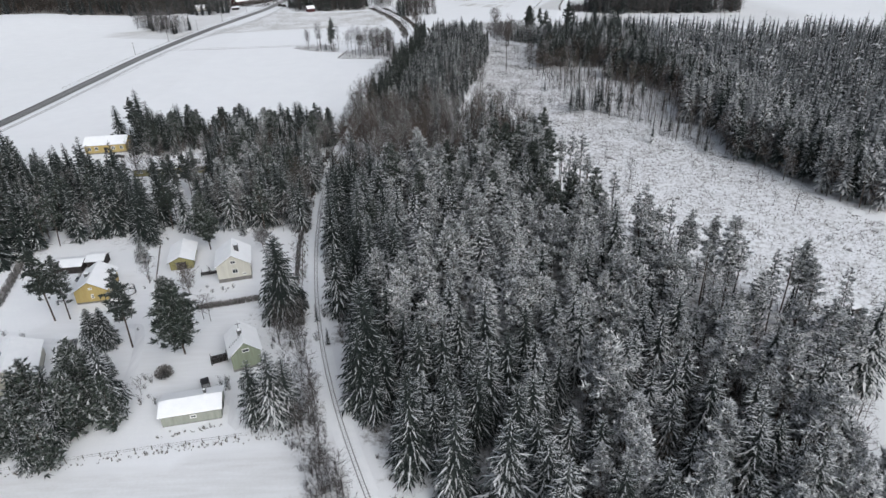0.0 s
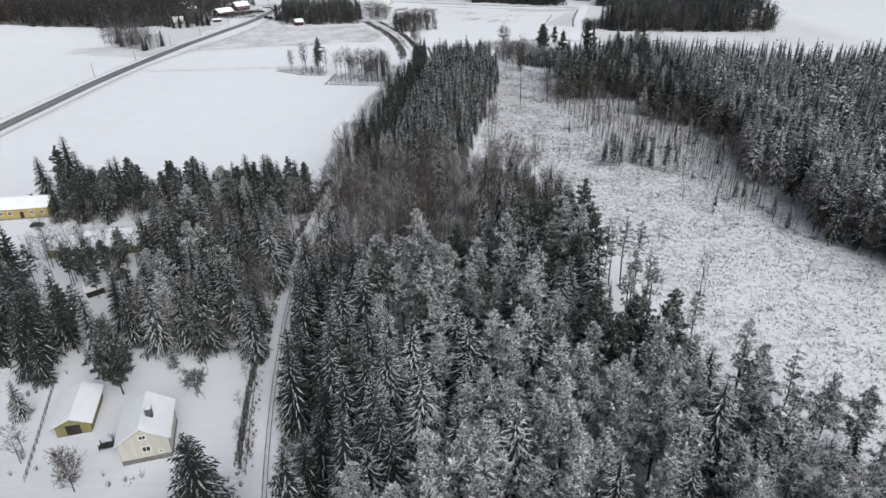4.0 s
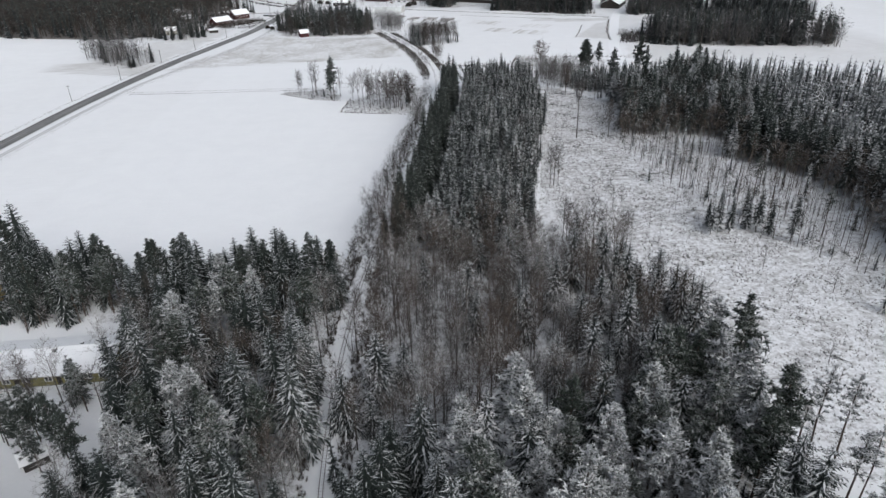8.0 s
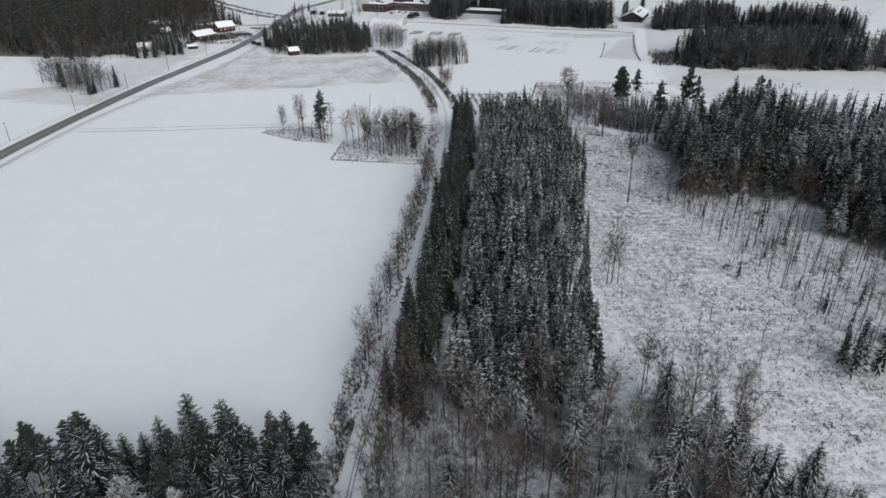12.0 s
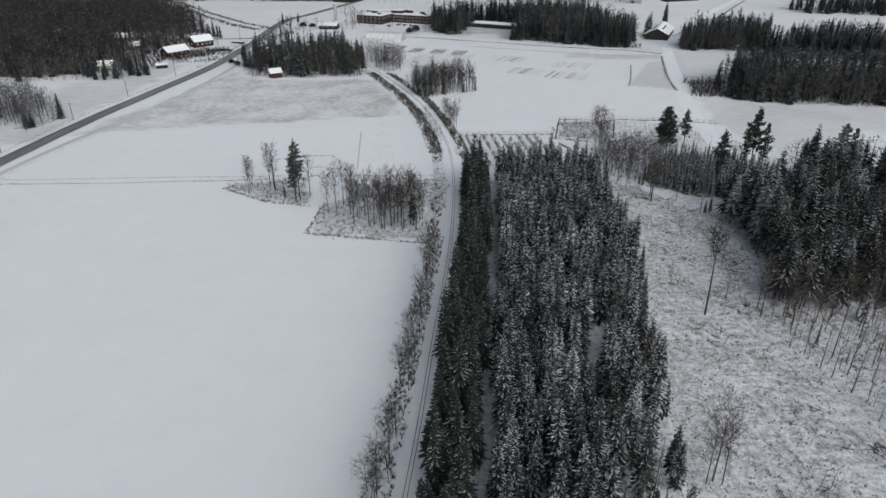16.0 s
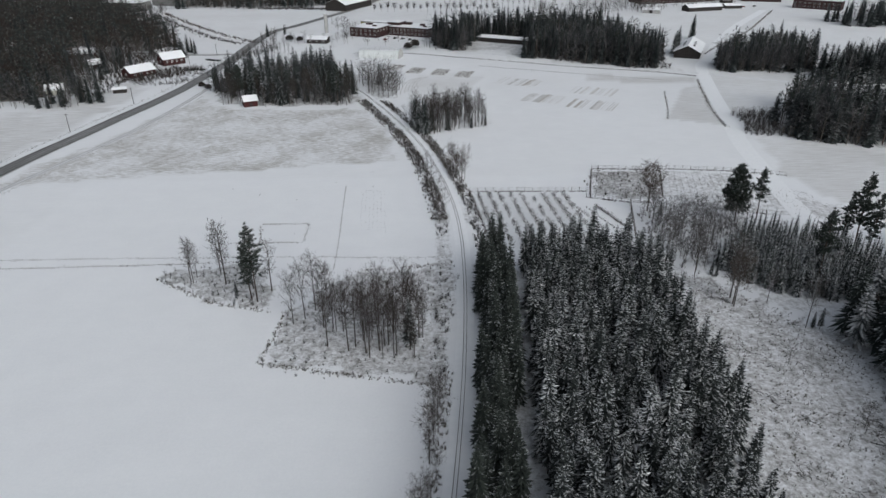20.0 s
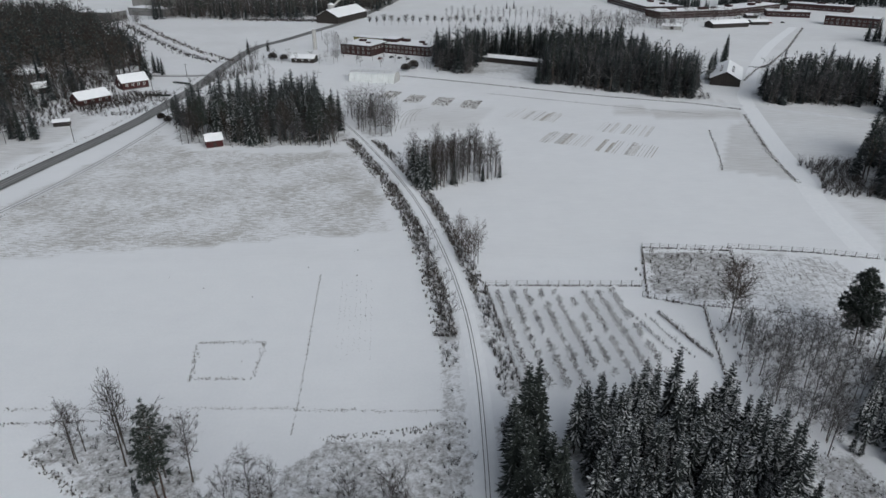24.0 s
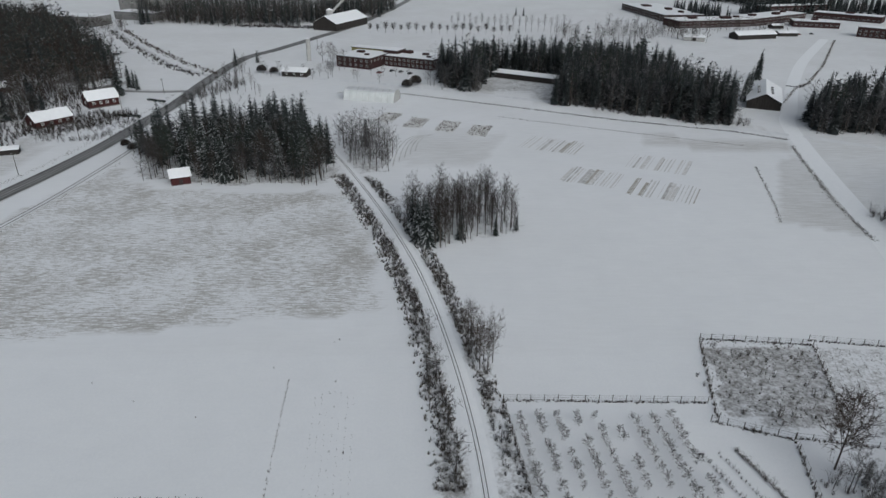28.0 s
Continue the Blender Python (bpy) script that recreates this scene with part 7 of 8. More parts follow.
for x, y, k in ((-103, 868, 0.45), (-112, 858, 0.5), (-92, 862, 0.5), (-86, 868, 0.5), (-60, 868, 0.45), (-52, 866, 0.45), (-44, 864, 0.45), (-36, 862, 0.4), (-96, 905, 0.9), (-90, 902, 0.9), (-88, 896, 0.8), (-126, 866, 0.45), (-129, 869, 0.6), (-118, 865, 0.55), (-86, 857, 0.75), (-82, 882, 0.9), (-79, 886, 0.8), (-67, 848, 0.55), (-53, 844, 0.5), (-140, 906, 0.4), (-122, 858, 0.4), (-95, 852, 0.45), (-84, 862, 0.7), (-70, 858, 0.45)):
    plant(KIT_PARK, x, y, rng, scale=k, label="leafless tree in the school grounds")
for i in range(19):
    plant(KIT_POLLARD, -74.5 + i * 6.9, 1051.7 - 0.3 * i, rng, (0.9, 1.25), label="pollarded tree in the row along the park road")
for i in range(20):
    plant(KIT_BIRCH, i * 5.6, 1088 - 1.5 * i + rng.normal(0, 1.5), rng, (0.7, 0.95), label="slim leafless tree of the row behind the wood")
for x, y in ((-131, 812), (-128, 818), (-134, 806), (-126, 824), (-137, 800), (-121, 812), (-117, 806), (-133, 822)):
    plant(KIT_BIRCH, x, y, rng, (0.5, 0.75), label="slim leafless tree beside the highway")
for x, y, k in ((-152.4, 892, 0.62), (-141, 904.6, 0.5), (189, 862, 0.85), (191, 866, 0.95), (157, 808, 0.75), (155, 803, 0.7), (158.6, 808.5, 0.95), (154.2, 803, 0.8), (-193, 824, 0.62), (-190, 821, 0.55), (-197, 827, 0.66), (-215, 677, 0.7), (-198, 681, 0.6), (-203, 680, 0.7), (-208, 684, 0.75), (-212, 690, 0.7), (-226, 733, 0.75), (-221, 728, 0.6), (72, 1180, 0.5), (80, 1178, 0.55)):
    plant(KIT_SLIM_DARK, x, y, rng, scale=k, label="lone dark spruce beside the buildings")
for x, y, k in ((-27, 619, 0.85), (-24.5, 616.5, 0.78), (-21, 620, 0.66), (-29, 625, 0.8), (-25.5, 622, 0.7), (-14, 622, 0.5), (-3, 624, 0.35), (4, 628, 0.3)):
    plant(KIT_SLIM_DARK, x, y, rng, scale=k, label="dark spruce at the birch grove's edge")
near = scatter(rng, BIRCHES, 3.6)
for x, y in near:
    plant(KIT_BIRCH, x, y, rng, (0.7, 0.95), label="leafless birch of the grove beside the track")

# the orchard: rows of small fruit trees, then low berry rows
FRUIT = [bare(rng, 2.8, 0.75, 2, 0.2, 13, 0.62) for _ in range(4)]
KIT_FRUIT = tree_kit("fruit_tree", FRUIT, (M_BARK, M_TWIG), "small leafless fruit tree in the orchard row", "fruit tree", "orchard trees")
for c in range(9):
    for k in range(20):
        y = 538.5 - k * 2.0 + rng.uniform(-0.2, 0.2)
        x = -6.6 + c * 3.75 + (538.5 - y) * 0.085 + rng.uniform(-0.15, 0.15)
        miss = rng.uniform() < (0.25 if c in (1, 2, 5) else 0.08)
        if y < 499 or miss:
            continue
        plant(KIT_FRUIT, x, y, rng, (0.62, 1.0))


def bush_row(name, a, b, count, size, mat, label, category="bush"):
    u = np.linspace(0, 1, count)[:, None]
    pts = np.array(a)[None] * (1 - u) + np.array(b)[None] * u + rng.normal(0, 0.15, (count, 2))
    return heap(name, SHRUBS, pts, [mat], label, category, rng, size)


bush_row("berry_row", (26.2, 529), (31.0, 512), 22, (0.3, 0.42), M_TWIG, "low dark berry bushes in a row")
bush_row("berry_row", (29.5, 529), (35.0, 511), 22, (0.24, 0.36), M_TWIG, "low dark berry bushes in a row")
bush_row("berry_row", (33.0, 530), (39.0, 511), 60, (0.3, 0.45), M_TWIG_BROWN, "dense low row of dry canes")

# ---- bushes, rough grass, ditches ----
def twig_pile(rng):
    """A few cut branches lying across one another."""
    pile = Pile()
    for _ in range(7):
        w, ln = rng.uniform(0, 3.14), rng.uniform(0.6, 1.6)
        c, d = np.array((rng.normal(0, 0.5), rng.normal(0, 0.5), 0.06)), np.array((math.cos(w), math.sin(w), 0.0))
        tube(pile, [tuple(c - d * ln / 2), tuple(c + d * ln / 2 + (0, 0, 0.12))], [0.05, 0.03], 3, 0.2)
    return pile.done()


def strewn(poly, count, cluster=0.0):
    """Spots thrown at random over a polygon, in loose clusters."""
    p = np.array(poly, float)
    q = rng.uniform(p.min(0), p.max(0), (count * 4, 2))
    q = q[in_poly(q[:, 0], q[:, 1], poly)]
    w = np.sin(q[:, 0] * 0.31 + 2 * np.sin(q[:, 1] * 0.17)) + np.sin(q[:, 1] * 0.27 + 2 * np.sin(q[:, 0] * 0.13))
    return q[w + rng.normal(0, 0.9, len(q)) > cluster][:count]


def along_rail(y0, y1, side, lo, hi, count):
    y = rng.uniform(y0, y1, count * 2)
    y = y[(np.sin(y * 0.21 + side) + np.sin(y * 0.083 + 2) + rng.normal(0, 1.3, len(y))) > -1.2][:count]
    count = len(y)
    return np.column_stack((rail_x(y) + side * (lo + (hi - lo) * rng.uniform(0, 1.35, count) ** 1.2), y))


heap("line_shrubs", SHRUBS, np.concatenate((along_rail(286, 435, -1, 2.8, 5.2, 70), along_rail(150, 290, 1, 2.6, 4.2, 150), along_rail(180, 290, -1, 2.6, 4.4, 150), along_rail(520, 676, -1, 3.6, 6.6, 520), along_rail(545, 672, 1, 3.6, 6.0, 330), along_rail(466, 494, 1, 3.6, 6.5, 150), along_rail(488, 540, 1, 3.6, 6.5, 130), along_rail(440, 520, -1, 4, 6.5, 60))), [M_TWIG], "leafless shrubs along the railway", "shrubs", rng, (0.25, 0.68))
heap("line_grass", TUFTS, np.concatenate((along_rail(520, 680, -1, 3.2, 7.4, 900), along_rail(540, 676, 1, 3.2, 6.4, 700), along_rail(286, 440, -1, 2.4, 6.0, 700), along_rail(150, 290, 1, 2.4, 4.5, 400), along_rail(150, 290, -1, 2.4, 4.5, 400))), [M_DRY], "dry grass along the railway", "grass", rng, (0.6, 1.5))
heap("line_shrubs_grey", SHRUBS, along_rail(70, 150, -1, 3.4, 9.0, 260), [M_TWIG_GREY], "grey leafless shrubs beside the railway", "shrubs", rng, (0.3, 0.75))
heap("line_shrubs_brown", SHRUBS, np.concatenate((along_rail(286, 435, -1, 2.8, 5.0, 24), along_rail(150, 290, 1, 2.6, 4.2, 120), along_rail(180, 290, -1, 2.6, 4.2, 110), along_rail(530, 640, -1, 3.8, 6.4, 120), along_rail(540, 600, 1, 3.8, 6.2, 110), along_rail(75, 280, 1, 4.2, 6.5, 110))), [M_TWIG_BROWN], "brown leafless shrubs along the railway", "shrubs", rng, (0.25, 0.65))
for x, y in np.concatenate((along_rail(286, 430, -1, 3.4, 6.0, 22), along_rail(72, 140, -1, 3.6, 8.0, 60))):
    plant(KIT_SMALL, x, y, rng, (0.3, 0.5), label="small leafless tree beside the railway")
for y in np.arange(290, 432, 3.4):
    if math.sin(y * 0.17) + math.sin(y * 0.41 + 1) < -0.6:
        continue
    plant(KIT_BARE_DARK if rng.uniform() < 0.5 else KIT_BARE, float(rail_x(y)) - rng.uniform(3.2, 5.4), y + rng.uniform(-1.5, 1.5), rng, (0.36, 0.78), label="leafless tree in the row between field and railway")
for x, y in ((-11, 556), (-12, 558), (-10, 557.5), (-13.5, 560), (-13, 555), (-12.5, 562), (-14.5, 561), (-11.5, 553.5), (-15, 566)):
    plant(KIT_BARE_BROWN, x, y, rng, (0.6, 0.85), label="slim brown tree in the group beside the railway")
for x, y in ((-31, 628), (-34, 636), (-24, 566), (-22.5, 552), (-20.5, 536), (-19.5, 525)):
    plant(KIT_SMALL, x, y, rng, (0.42, 0.62), label="slim leafless tree beside the far railway")
heap("grove_undergrowth", SHRUBS, np.concatenate((scatter(rng, GROVE_EDGE, 2.6), scatter(rng, GROVE_TIP, 2.0))), [M_TWIG_DARK], "leafless undergrowth in the field groves", "shrubs", rng, (0.15, 0.5))
heap("forest_undergrowth", SHRUBS, np.concatenate((scatter(rng, MIXED, 6.0), scatter(rng, BROAD, 5.0))), [M_TWIG_GREY], "frosted leafless undergrowth between the trees", "shrubs", rng, (0.7, 1.6))
heap("front_saplings", BARE_FAR, scatter(rng, [(20, 66), (60, 66), (80, 90), (70, 110), (40, 108), (20, 92)], 3.6), [M_BARK, M_TWIG_BROWN], "brown leafless saplings between the pines", "shrubs", rng, (0.4, 0.7))
heap("clearing_brush", BRUSH, strewn(CLEARCUT, 1500, 0.5), [M_TWIG], "low leafless brush on the clear-cut", "shrubs", rng, (0.08, 0.36))
heap("clearing_saplings", BARE_FAR, np.concatenate((strewn(CLEARCUT, 130, 0.4), scatter(rng, [(34, 300), (52, 290), (60, 320), (44, 345), (30, 340)], 7.0, 0.5))), [M_BARK, M_TWIG_GREY], "scattered grey leafless saplings on the clear-cut", "shrubs", rng, (0.16, 0.5))
heap("cut_branches", [[twig_pile(rng)] for _ in range(4)], strewn(CLEARCUT, 520, 0.6), [M_TWIG], "cut branches lying on the clear-cut", "branches", rng, (0.6, 1.5))
heap("clearing_grass", LOW_TUFTS, np.concatenate((strewn(CLEARCUT, 22000, -0.9), strewn([(6, 292), (13, 304), (16, 345), (29, 415), (38, 486), (48, 486), (31, 420), (21, 345), (23, 310), (39, 290), (47, 260), (34, 284)], 1800, -0.9))), [M_DRY], "dry grass tufts poking through the snow of the clear-cut", "grass", rng, (0.45, 1.25))
heap("plot_weeds", TUFTS, np.concatenate((strewn(ROUGH_A, 500, -0.5), strewn(ROUGH_B, 260, 0.2))), [M_DRY], "dry weeds standing in the fenced plots", "grass", rng, (0.25, 0.75))
heap("plot_brush", SHRUBS, np.concatenate((scatter(rng, ROUGH_A, 4.4), scatter(rng, [(46, 522), (64, 522), (92, 516), (84, 508), (52, 512), (42, 505)], 2.6))), [M_TWIG_BROWN], "brown brush round the fenced plots", "shrubs", rng, (0.3, 0.8))
THICKET = [(47, 521), (58, 517), (72, 512), (80, 506), (72, 505), (62, 498), (53, 485), (48, 478), (44, 486), (43, 500)]
heap("young_thicket", BARE_MID, scatter(rng, THICKET, 3.1), [M_BARK, M_TWIG_GREY], "brown sapling thicket behind the planted spruces", "shrubs", rng, (0.35, 0.72))
heap("thicket_brush", SHRUBS, scatter(rng, THICKET, 2.8), [M_TWIG_GREY], "grey leafless brush under the saplings", "shrubs", rng, (0.3, 0.8))


def tuft_line(name, pts, per, spread, label, size=(0.35, 0.9), mat=None):
    out = []
    for (x0, y0), (x1, y1) in zip(pts, pts[1:]):
        n = int(math.hypot(x1 - x0, y1 - y0) * per)
        u = rng.uniform(0, 1, n)
        out.append(np.column_stack((x0 + (x1 - x0) * u + rng.normal(0, spread, n), y0 + (y1 - y0) * u + rng.normal(0, spread, n))))
    return heap(name, TUFTS, np.concatenate(out), [mat or M_DRY], label, "grass", rng, size)


for line_ in ([(33, 543.5), (-9, 544.5), (-7.4, 526), (-4.5, 492)], [(31.5, 538), (45.5, 532.5), (41, 512), (37, 495)], [(33, 538), (34.5, 545), (40, 566.5), (66, 564), (58, 536)], [(66, 566), (90, 562), (112, 556)], [(46, 533), (66, 529), (90, 520)]):
    tuft_line("fence_grass", line_, 5.5, 0.16, "dark dead grass along the fence foot", (0.35, 0.8), M_TWIG_BROWN)
tuft_line("ditch_grass", [(-185, 493), (-134, 492), (-95, 493), (-70, 494)], 5.0, 0.3, "dark dead grass along the field ditch", (0.25, 0.6), M_TWIG_BROWN)
tuft_line("ditch_grass", [(-185, 497.5), (-100, 497), (-60, 496), (-18, 494)], 5.0, 0.3, "dry grass along the field ditch", (0.2, 0.5))
tuft_line("ditch_grass", [(-99, 485), (-80, 471), (-65, 467)], 5, 0.5, "dry grass on the ditch bank")
tuft_line("ditch_grass", [(-60, 468), (-62.5, 445), (-42, 440), (-21, 435.5)], 5, 0.45, "dry grass on the ditch bank")
tuft_line("ditch_grass", [(-45, 487), (-18, 490)], 4, 0.5, "dry grass on the ditch bank")
tuft_line("garden_ring", [(-78.0, 519.6), (-62.4, 519.3), (-62.2, 505.6), (-75.4, 505.8), (-78.0, 519.6)], 5, 0.3, "dry stalks round a former garden bed", (0.25, 0.6))
tuft_line("field_mark", [(-54, 552), (-52.3, 520), (-51.5, 503), (-51, 488)], 4, 0.12, "thin line of dry grass across the field", (0.2, 0.45))
for k in range(7):
    tuft_line("bed_row", [(-47.5 + 1.3 * k, 548), (-45.5 + 1.3 * k, 512)], 0.9, 0.1, "thin row of dry stalks on an old field bed", (0.12, 0.34))
heap("field_clods", TUFTS, np.array([(-46, 566), (-45, 567), (-44, 551), (-70, 540), (-73, 520), (-66, 512), (-40, 530), (-84, 545), (-95, 551), (-58, 556)], float), [M_TWIG_BROWN], "single dark weeds on the white field", "grass", rng, (0.5, 1.0))
tuft_line("ditch_grass", [(93, 634), (100, 655), (110, 690)], 3, 0.3, "dry grass along a plot's edge")
tuft_line("ditch_grass", [(116, 620), (122, 655), (133, 695), (140, 720)], 6, 0.5, "dry grass along the farm road", (0.4, 0.9))
tuft_line("ditch_grass", [(143, 729), (123, 742), (73, 761), (20, 788), (-36, 815), (-75, 818)], 6.0, 0.5, "dark dead grass along the gravel road", (0.4, 1.0), M_TWIG_BROWN)
tuft_line("ditch_grass", [(118, 720), (71, 740), (12, 767)], 5.0, 0.3, "dry grass along a plot's far edge", (0.25, 0.6), M_TWIG_BROWN)
tuft_line("verge_grass", [(x - 8.5, y) for x, y in ROAD if 380 < y < 830], 3.5, 0.8, "dry grass on the highway verge", (0.25, 0.6))
tuft_line("verge_grass", [(x + 3.2, y) for x, y in PATH_LINE if 380 < y < 700], 2.5, 0.8, "dry grass on the highway verge", (0.25, 0.6))
tuft_line("bank_brush", [(-166, 858), (-200, 894), (-254, 972), (-300, 1045)], 1.6, 1.8, "brush along the far field ditch", (0.8, 3.2), M_TWIG)
tuft_line("bank_brush", [(-158, 868), (-192, 905), (-244, 978), (-290, 1050)], 1.4, 1.6, "brush along the far field track", (0.8, 3.0), M_TWIG_BROWN)
tuft_line("bank_brush", [(-200, 1085), (-160, 1082), (-128, 1078)], 4.0, 3.5, "brush in front of the far barn", (1.5, 4.0), M_TWIG)
strip("field_track", [(-163, 862), (-198, 898), (-251, 975), (-297, 1047), (-315, 1100), (-321, 1167)], 3.6, M_SLUSH, 0.05, "snowy track along the far ditch", "path")
tuft_line("garden_stalks", [(-60, 148), (-54, 150)], 1.2, 0.6, "dry garden stalks in the snow")
tuft_line("garden_edge", [(-56, 95), (-44, 98)], 3, 0.3, "dry grass along the shed")
tuft_line("field_edge_grass", [(-110, 82), (-67, 89.5), (-37, 94), (-26, 95)], 3, 0.5, "dry grass along the field fence")
heap("garden_shrubs", SHRUBS, np.array([(-62, 151), (-64, 160), (-55, 150.5), (-57.5, 149.5), (-60, 148.5), (-33, 132), (-33.5, 133), (-47, 110), (-46, 111.5), (-75, 153), (-79, 152), (-69, 104), (-73, 132), (-62, 105), (-61, 107), (-63, 110), (-64, 113), (-59, 105), (-62.5, 112), (-79, 156), (-80, 157.5), (-87.6, 174), (-86.5, 175), (-83, 181), (-100, 131), (-105, 132), (-97, 157), (-99, 158), (-101, 156)], float), [M_TWIG_FROST], "leafless garden shrubs under snow", "shrubs", rng, (0.45, 0.9))
heap("house_brush", SHRUBS, np.concatenate((scatter(rng, [(-212, 720), (-186, 738), (-170, 765), (-190, 772), (-205, 735)], 2.1), scatter(rng, [(-225, 790), (-200, 800), (-196, 812), (-230, 812)], 3.0))), [M_TWIG_DARK], "leafless brush round the red houses", "shrubs", rng, (0.5, 1.1))
heap("garden_brush", SHRUBS, np.concatenate((scatter(rng, [(-206, 722), (-193, 735), (-166, 755), (-176, 775), (-192, 765), (-222, 745)], 3.4), scatter(rng, [(-270, 690), (-205, 690), (-200, 810), (-270, 830)], 2.6))), [M_TWIG_DARK], "leafless garden brush between the wooden houses", "shrubs", rng, (0.4, 1.2))
heap("road_brush", SHRUBS, scatter(rng, [(-150, 830), (-140, 850), (-128, 835), (-138, 815), (-160, 770), (-166, 775)], 3.2), [M_TWIG_GREY], "thin leafless bushes beside the highway", "shrubs", rng, (0.6, 1.6))
heap("wood_edge_brush", SHRUBS, np.concatenate((off_yard(scatter(rng, [(-26, 828), (2, 824), (56, 788), (104, 757), (134, 750), (140, 760), (104, 768), (58, 798), (4, 832)], 3.0)), scatter(rng, [(121, 607), (136, 605), (150, 642), (128, 645)], 2.2))), [M_TWIG], "leafless brush along the far wood's edge", "shrubs", rng, (0.7, 1.6))


for k in range(24):
    tuft_line("plot_rows", [(61 + 2.3 * k, 536 - 0.72 * k), (68.5 + 2.1 * k, 561.5 - 0.4 * k)] if k < 13 else [(61 + 2.3 * k, 536 - 0.72 * k), (78 + 1.35 * k, 560 - 0.85 * k)], 2.2, 0.12, "thin row of dry stalks in the fenced plot", (0.15, 0.4))


# ---- trial plots ----
M_PLOT = plain("stubble_rows", (0.20, 0.165, 0.11), (0.62, 0.62, 0.62), 0.8, 0.9)
M_PLOT_ROW = plain("thin_stubble", (0.46, 0.445, 0.42), (0.78, 0.785, 0.80), 0.7, 0.9)
M_STRIP = plain("faint_stubble", (0.26, 0.25, 0.23), (0.72, 0.725, 0.735), 0.35, 0.9)


def quad_patch(name, pts, mat, label, lift=0.06):
    bm = bmesh.new()
    a, b, c, d = [Vector((*p, 0)) for p in pts]
    n = 5
    g = [[bm.verts.new((*(q := a.lerp(b, i / n).lerp(d.lerp(c, i / n), j / n)).xy, float(land(q.x, q.y)) + lift)) for j in range(n + 1)] for i in range(n + 1)]
    for i in range(n):
        for j in range(n):
            bm.faces.new((g[i][j], g[i + 1][j], g[i + 1][j + 1], g[i][j + 1]))
    bmesh.ops.recalc_face_normals(bm, faces=bm.faces)
    me = bpy.data.meshes.new(name)
    bm.to_mesh(me)
    bm.free()
    if me.polygons[0].normal.z < 0:
        me.flip_normals()
    me.materials.append(mat)
    return tagged(new(name, me), label, "trial plot", kind="structure")


for x, y in ((-50.5, 757.5), (-36.5, 747.5), (-21, 741.5), (-6.5, 734.5)):
    p = [(x, y), (x + 9, y - 3), (x + 14, y + 14.5), (x + 5, y + 17)]
    quad_patch("trial_plot", p, M_PLOT_ROW, "brown stubble plot in the snow")
    c, u, v = np.array(p[0]), (np.array(p[1]) - np.array(p[0])), (np.array(p[3]) - np.array(p[0]))
    k = rng.uniform(0, 1, (130, 2))
    heap("plot_stubble", TUFTS, c[None] + k[:, :1] * u[None] + k[:, 1:] * v[None], [M_DRY], "dry stubble on a trial plot", "grass", rng, (0.7, 1.3))
for (x, y), rows_, dens in (((13, 717), 21, 0.45), ((26, 674), 16, 0.6), ((48, 660), 18, 0.5), ((56, 690), 18, 0.4)):
    for k in range(rows_):
        w = rng.choice((0.22, 0.4, 0.7, 1.15))
        if rng.uniform() > 0.45 + dens:
            continue
        bx, by = x + k * 1.25, y - k * 0.56
        lo, hi = rng.uniform(0, 0.25) ** 2, 1 - rng.uniform(0, 0.5) ** 2
        u = rng.uniform()
        p, q = (bx + 9.5 * lo, by + 17.5 * lo), (bx + 9.5 * hi, by + 17.5 * hi)
        quad_patch("trial_strip", [p, (p[0] + w, p[1] - 0.4 * w), (q[0] + w, q[1] - 0.4 * w), q], M_PLOT if u < 0.25 else M_STRIP if u < 0.55 else M_PLOT_ROW, "thin stubble strip in the snow")

for k in range(5):
    arc = [(-38 + k * 2.2 + 9 * (1 - math.cos(a)), 690 + 5 * k + 42 * math.sin(a) * (1 - 0.1 * k)) for a in np.linspace(0.0, 1.45, 14)]
    strip("tyre_track", arc, 0.4, M_STRIP, 0.09, "curved tyre track in the snow", "path")

heap("institute_trees", BARE_TINY, np.concatenate((strewn([(180, 1090), (240, 1060), (330, 1085), (360, 1110), (300, 1112), (230, 1092)], 44, -2.0), strewn([(150, 1000), (230, 1010), (205, 1120), (150, 1110)], 40, -2.0))), [M_BARK, M_TWIG_DARK], "leafless trees round the institute", "deciduous trees", rng, (0.4, 0.9))
heap("institute_spruces", SPR_TINY, np.concatenate((strewn([(255, 1150), (300, 1160), (300, 1240), (255, 1230)], 90, -2.0), strewn([(330, 1190), (420, 1230), (420, 1262), (330, 1240)], 100, -2.0))), [M_BARK, M_SPRUCE_HAZE], "dark spruces in the institute's yards", "spruce trees", rng, (0.6, 0.95))
tuft_line("road_bank", [(176, 800), (205, 842), (219, 854), (262, 915), (336, 1031)], 4.0, 0.5, "dry grass along the farm road's bank", (0.5, 1.1))
tuft_line("road_bank", [(199, 844), (206, 840), (219, 853)], 6.0, 0.6, "dark stalks on the road bend", (0.6, 1.2), M_TWIG)
heap("factory_trees", BARE_TINY, strewn([(-390, 1062), (-300, 1036), (-285, 1058), (-380, 1080)], 70, -2.0), [M_BARK, M_TWIG_DARK], "dark leafless trees in front of the factory halls", "deciduous trees", rng, (0.4, 0.8))
strip("side_road", [(-158, 819), (-177, 816.4), (-191.6, 817.4), (-221.5, 823.6), (-253.7, 829.9)], 5.0, M_ASPHALT, 0.07, "wet side road joining the highway", "road")
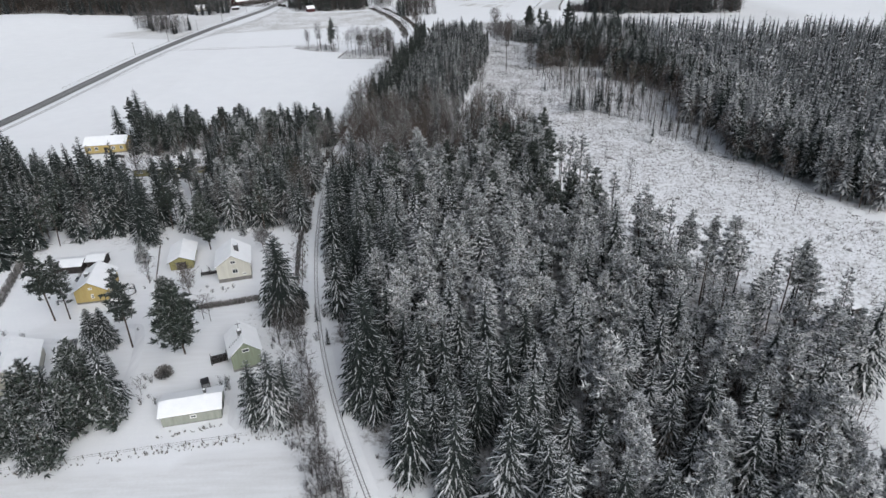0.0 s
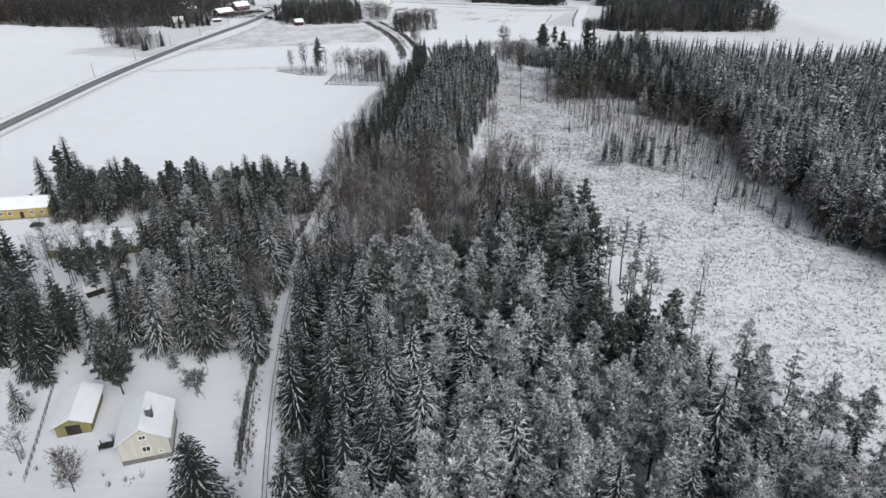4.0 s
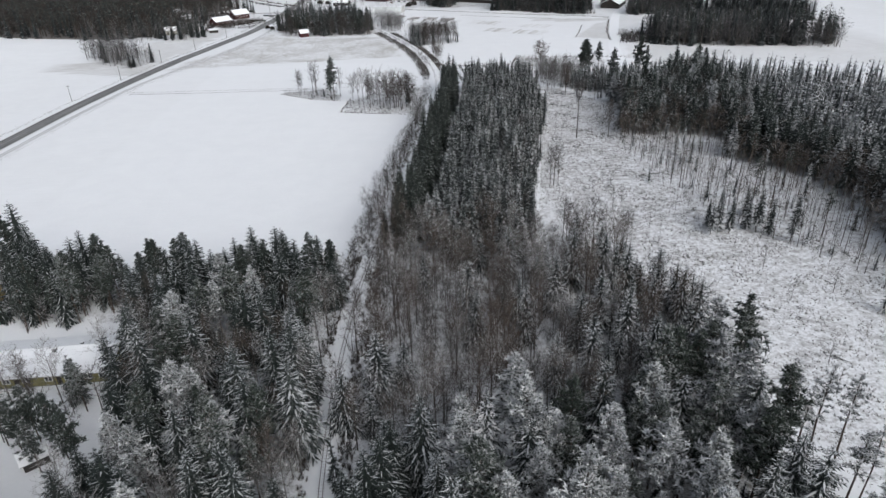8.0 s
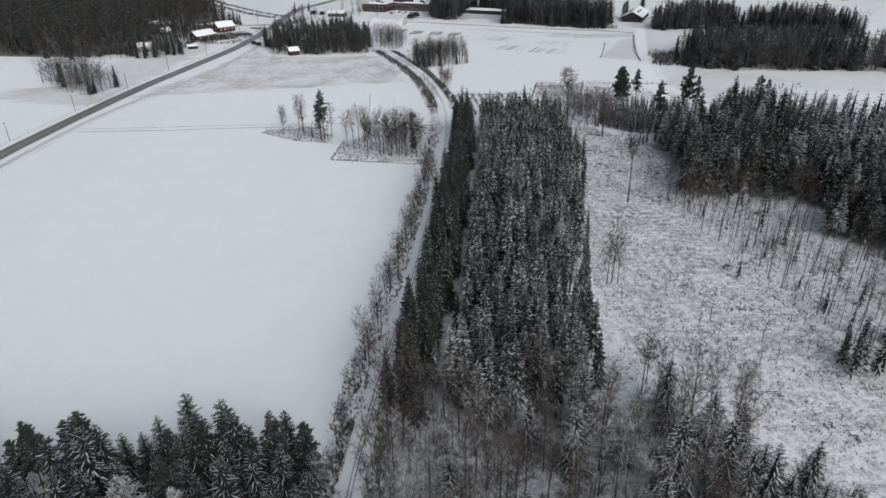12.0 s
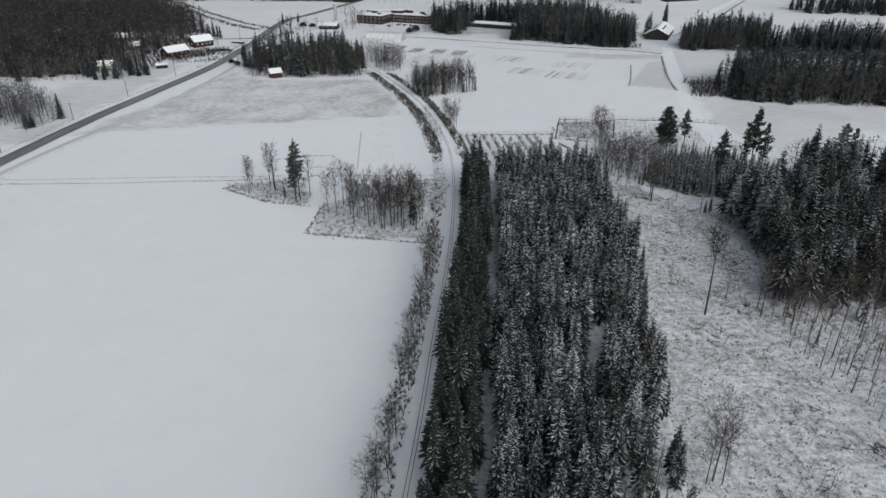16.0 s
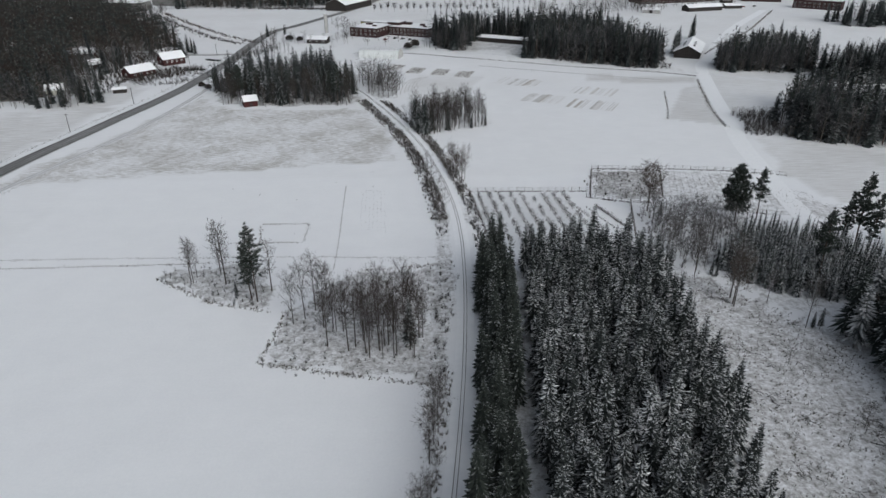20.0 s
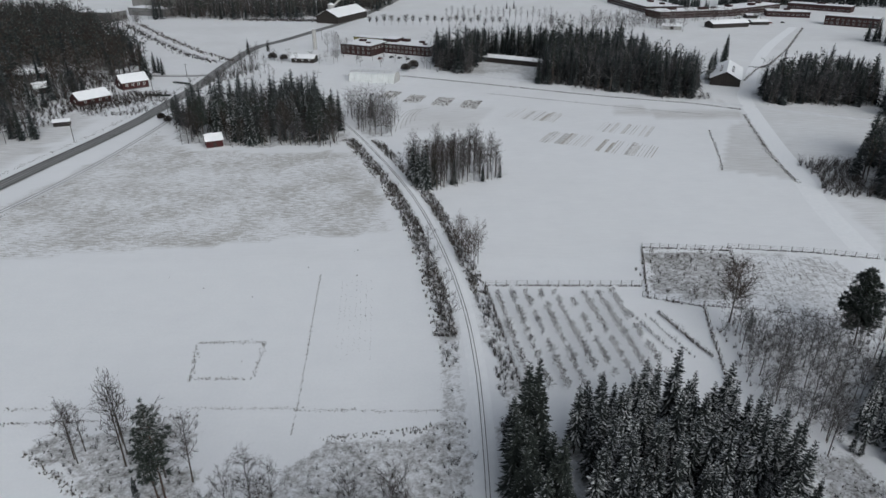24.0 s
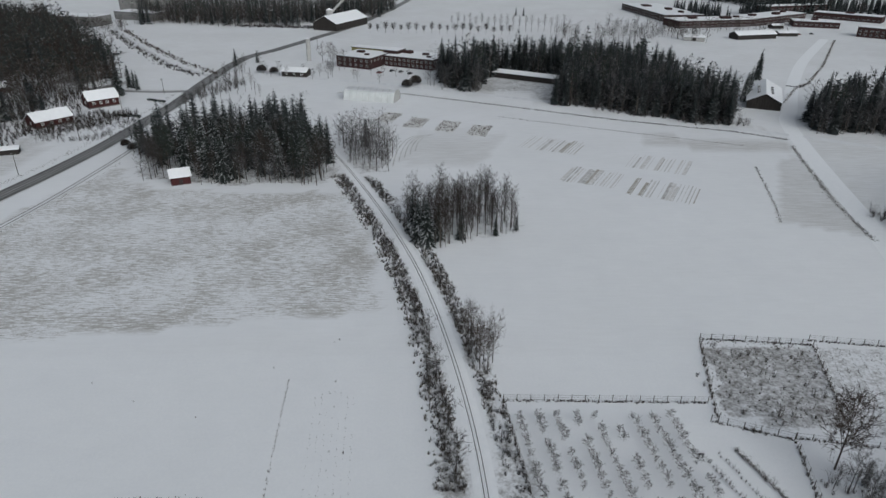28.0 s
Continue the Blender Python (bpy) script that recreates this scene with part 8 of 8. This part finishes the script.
plant(KIT_GARDEN, -195.2, 807.5, rng, scale=0.66, label="broad dark conifer behind the red house")
heap("village_trees", BARE_FAR, strewn([(-292, 862), (-235, 848), (-226, 828), (-224, 795), (-214, 770), (-222, 735), (-262, 700), (-290, 760)], 230, -1.2), [M_BARK, M_TWIG_DARK], "dark leafless trees between the village gardens", "deciduous trees", rng, (0.4, 0.8))
heap("village_brush", BRUSH, strewn([(-203, 732), (-189, 741), (-182, 775), (-163, 754), (-165, 723), (-194, 718)], 330, 0.1), [M_TWIG_DARK], "dark clumps of garden brush in the snow", "shrubs", rng, (0.35, 0.95))
heap("roadside_birches", BIRCH, np.array([(-147 + 0.19 * k + rng.normal(0, 2.2), 778 + 3.9 * k + rng.normal(0, 2.0)) for k in range(24)]), [M_BARK, M_TWIG], "slim leafless birches along the highway", "deciduous trees", rng, (0.4, 0.8))
round_bush(-154, 714.8, 2.2, "small dark rounded bush beside the highway", M_TWIG_DARK, rng)
house("store_hut", "small dark hut beside the institute", "shed", 319.5, 1106, 8, 12, 8, 3.0, 4.2, M_DARKWOOD, doors=[("front", 0.0, 1.3, 2.4, 2.2)], plinth=0.2)
house("store_hut", "small dark hut with a snowy roof near the institute", "shed", 304.5, 1056, 4, 18, 9, 3.0, 4.4, M_DARKWOOD, doors=[("front", 0.0, 1.3, 2.4, 2.2)], plinth=0.2)
block("institute", "long dark brick laboratory with a snowy roof before the far wood", "institute", 434, 1178, -42, 66, 20, 6.0, M_BRICK, [("front", 2.2, 14, 2.8, 1.3)], "institute buildings", stacks=[(0, 2, 8, 2)])
heap("institute_birches", BARE_TINY, strewn([(95, 990), (150, 1010), (208, 1020), (225, 1062), (150, 1075), (90, 1060)], 110, -1.5), [M_BARK, M_TWIG_GREY], "grey leafless birches between the wood and the institute", "deciduous trees", rng, (0.35, 0.75))
heap("grove_saplings", BIRCH, scatter(rng, BIRCHES, 3.3), [M_BARK, M_TWIG], "thin leafless saplings between the birches", "deciduous trees", rng, (0.4, 0.75))
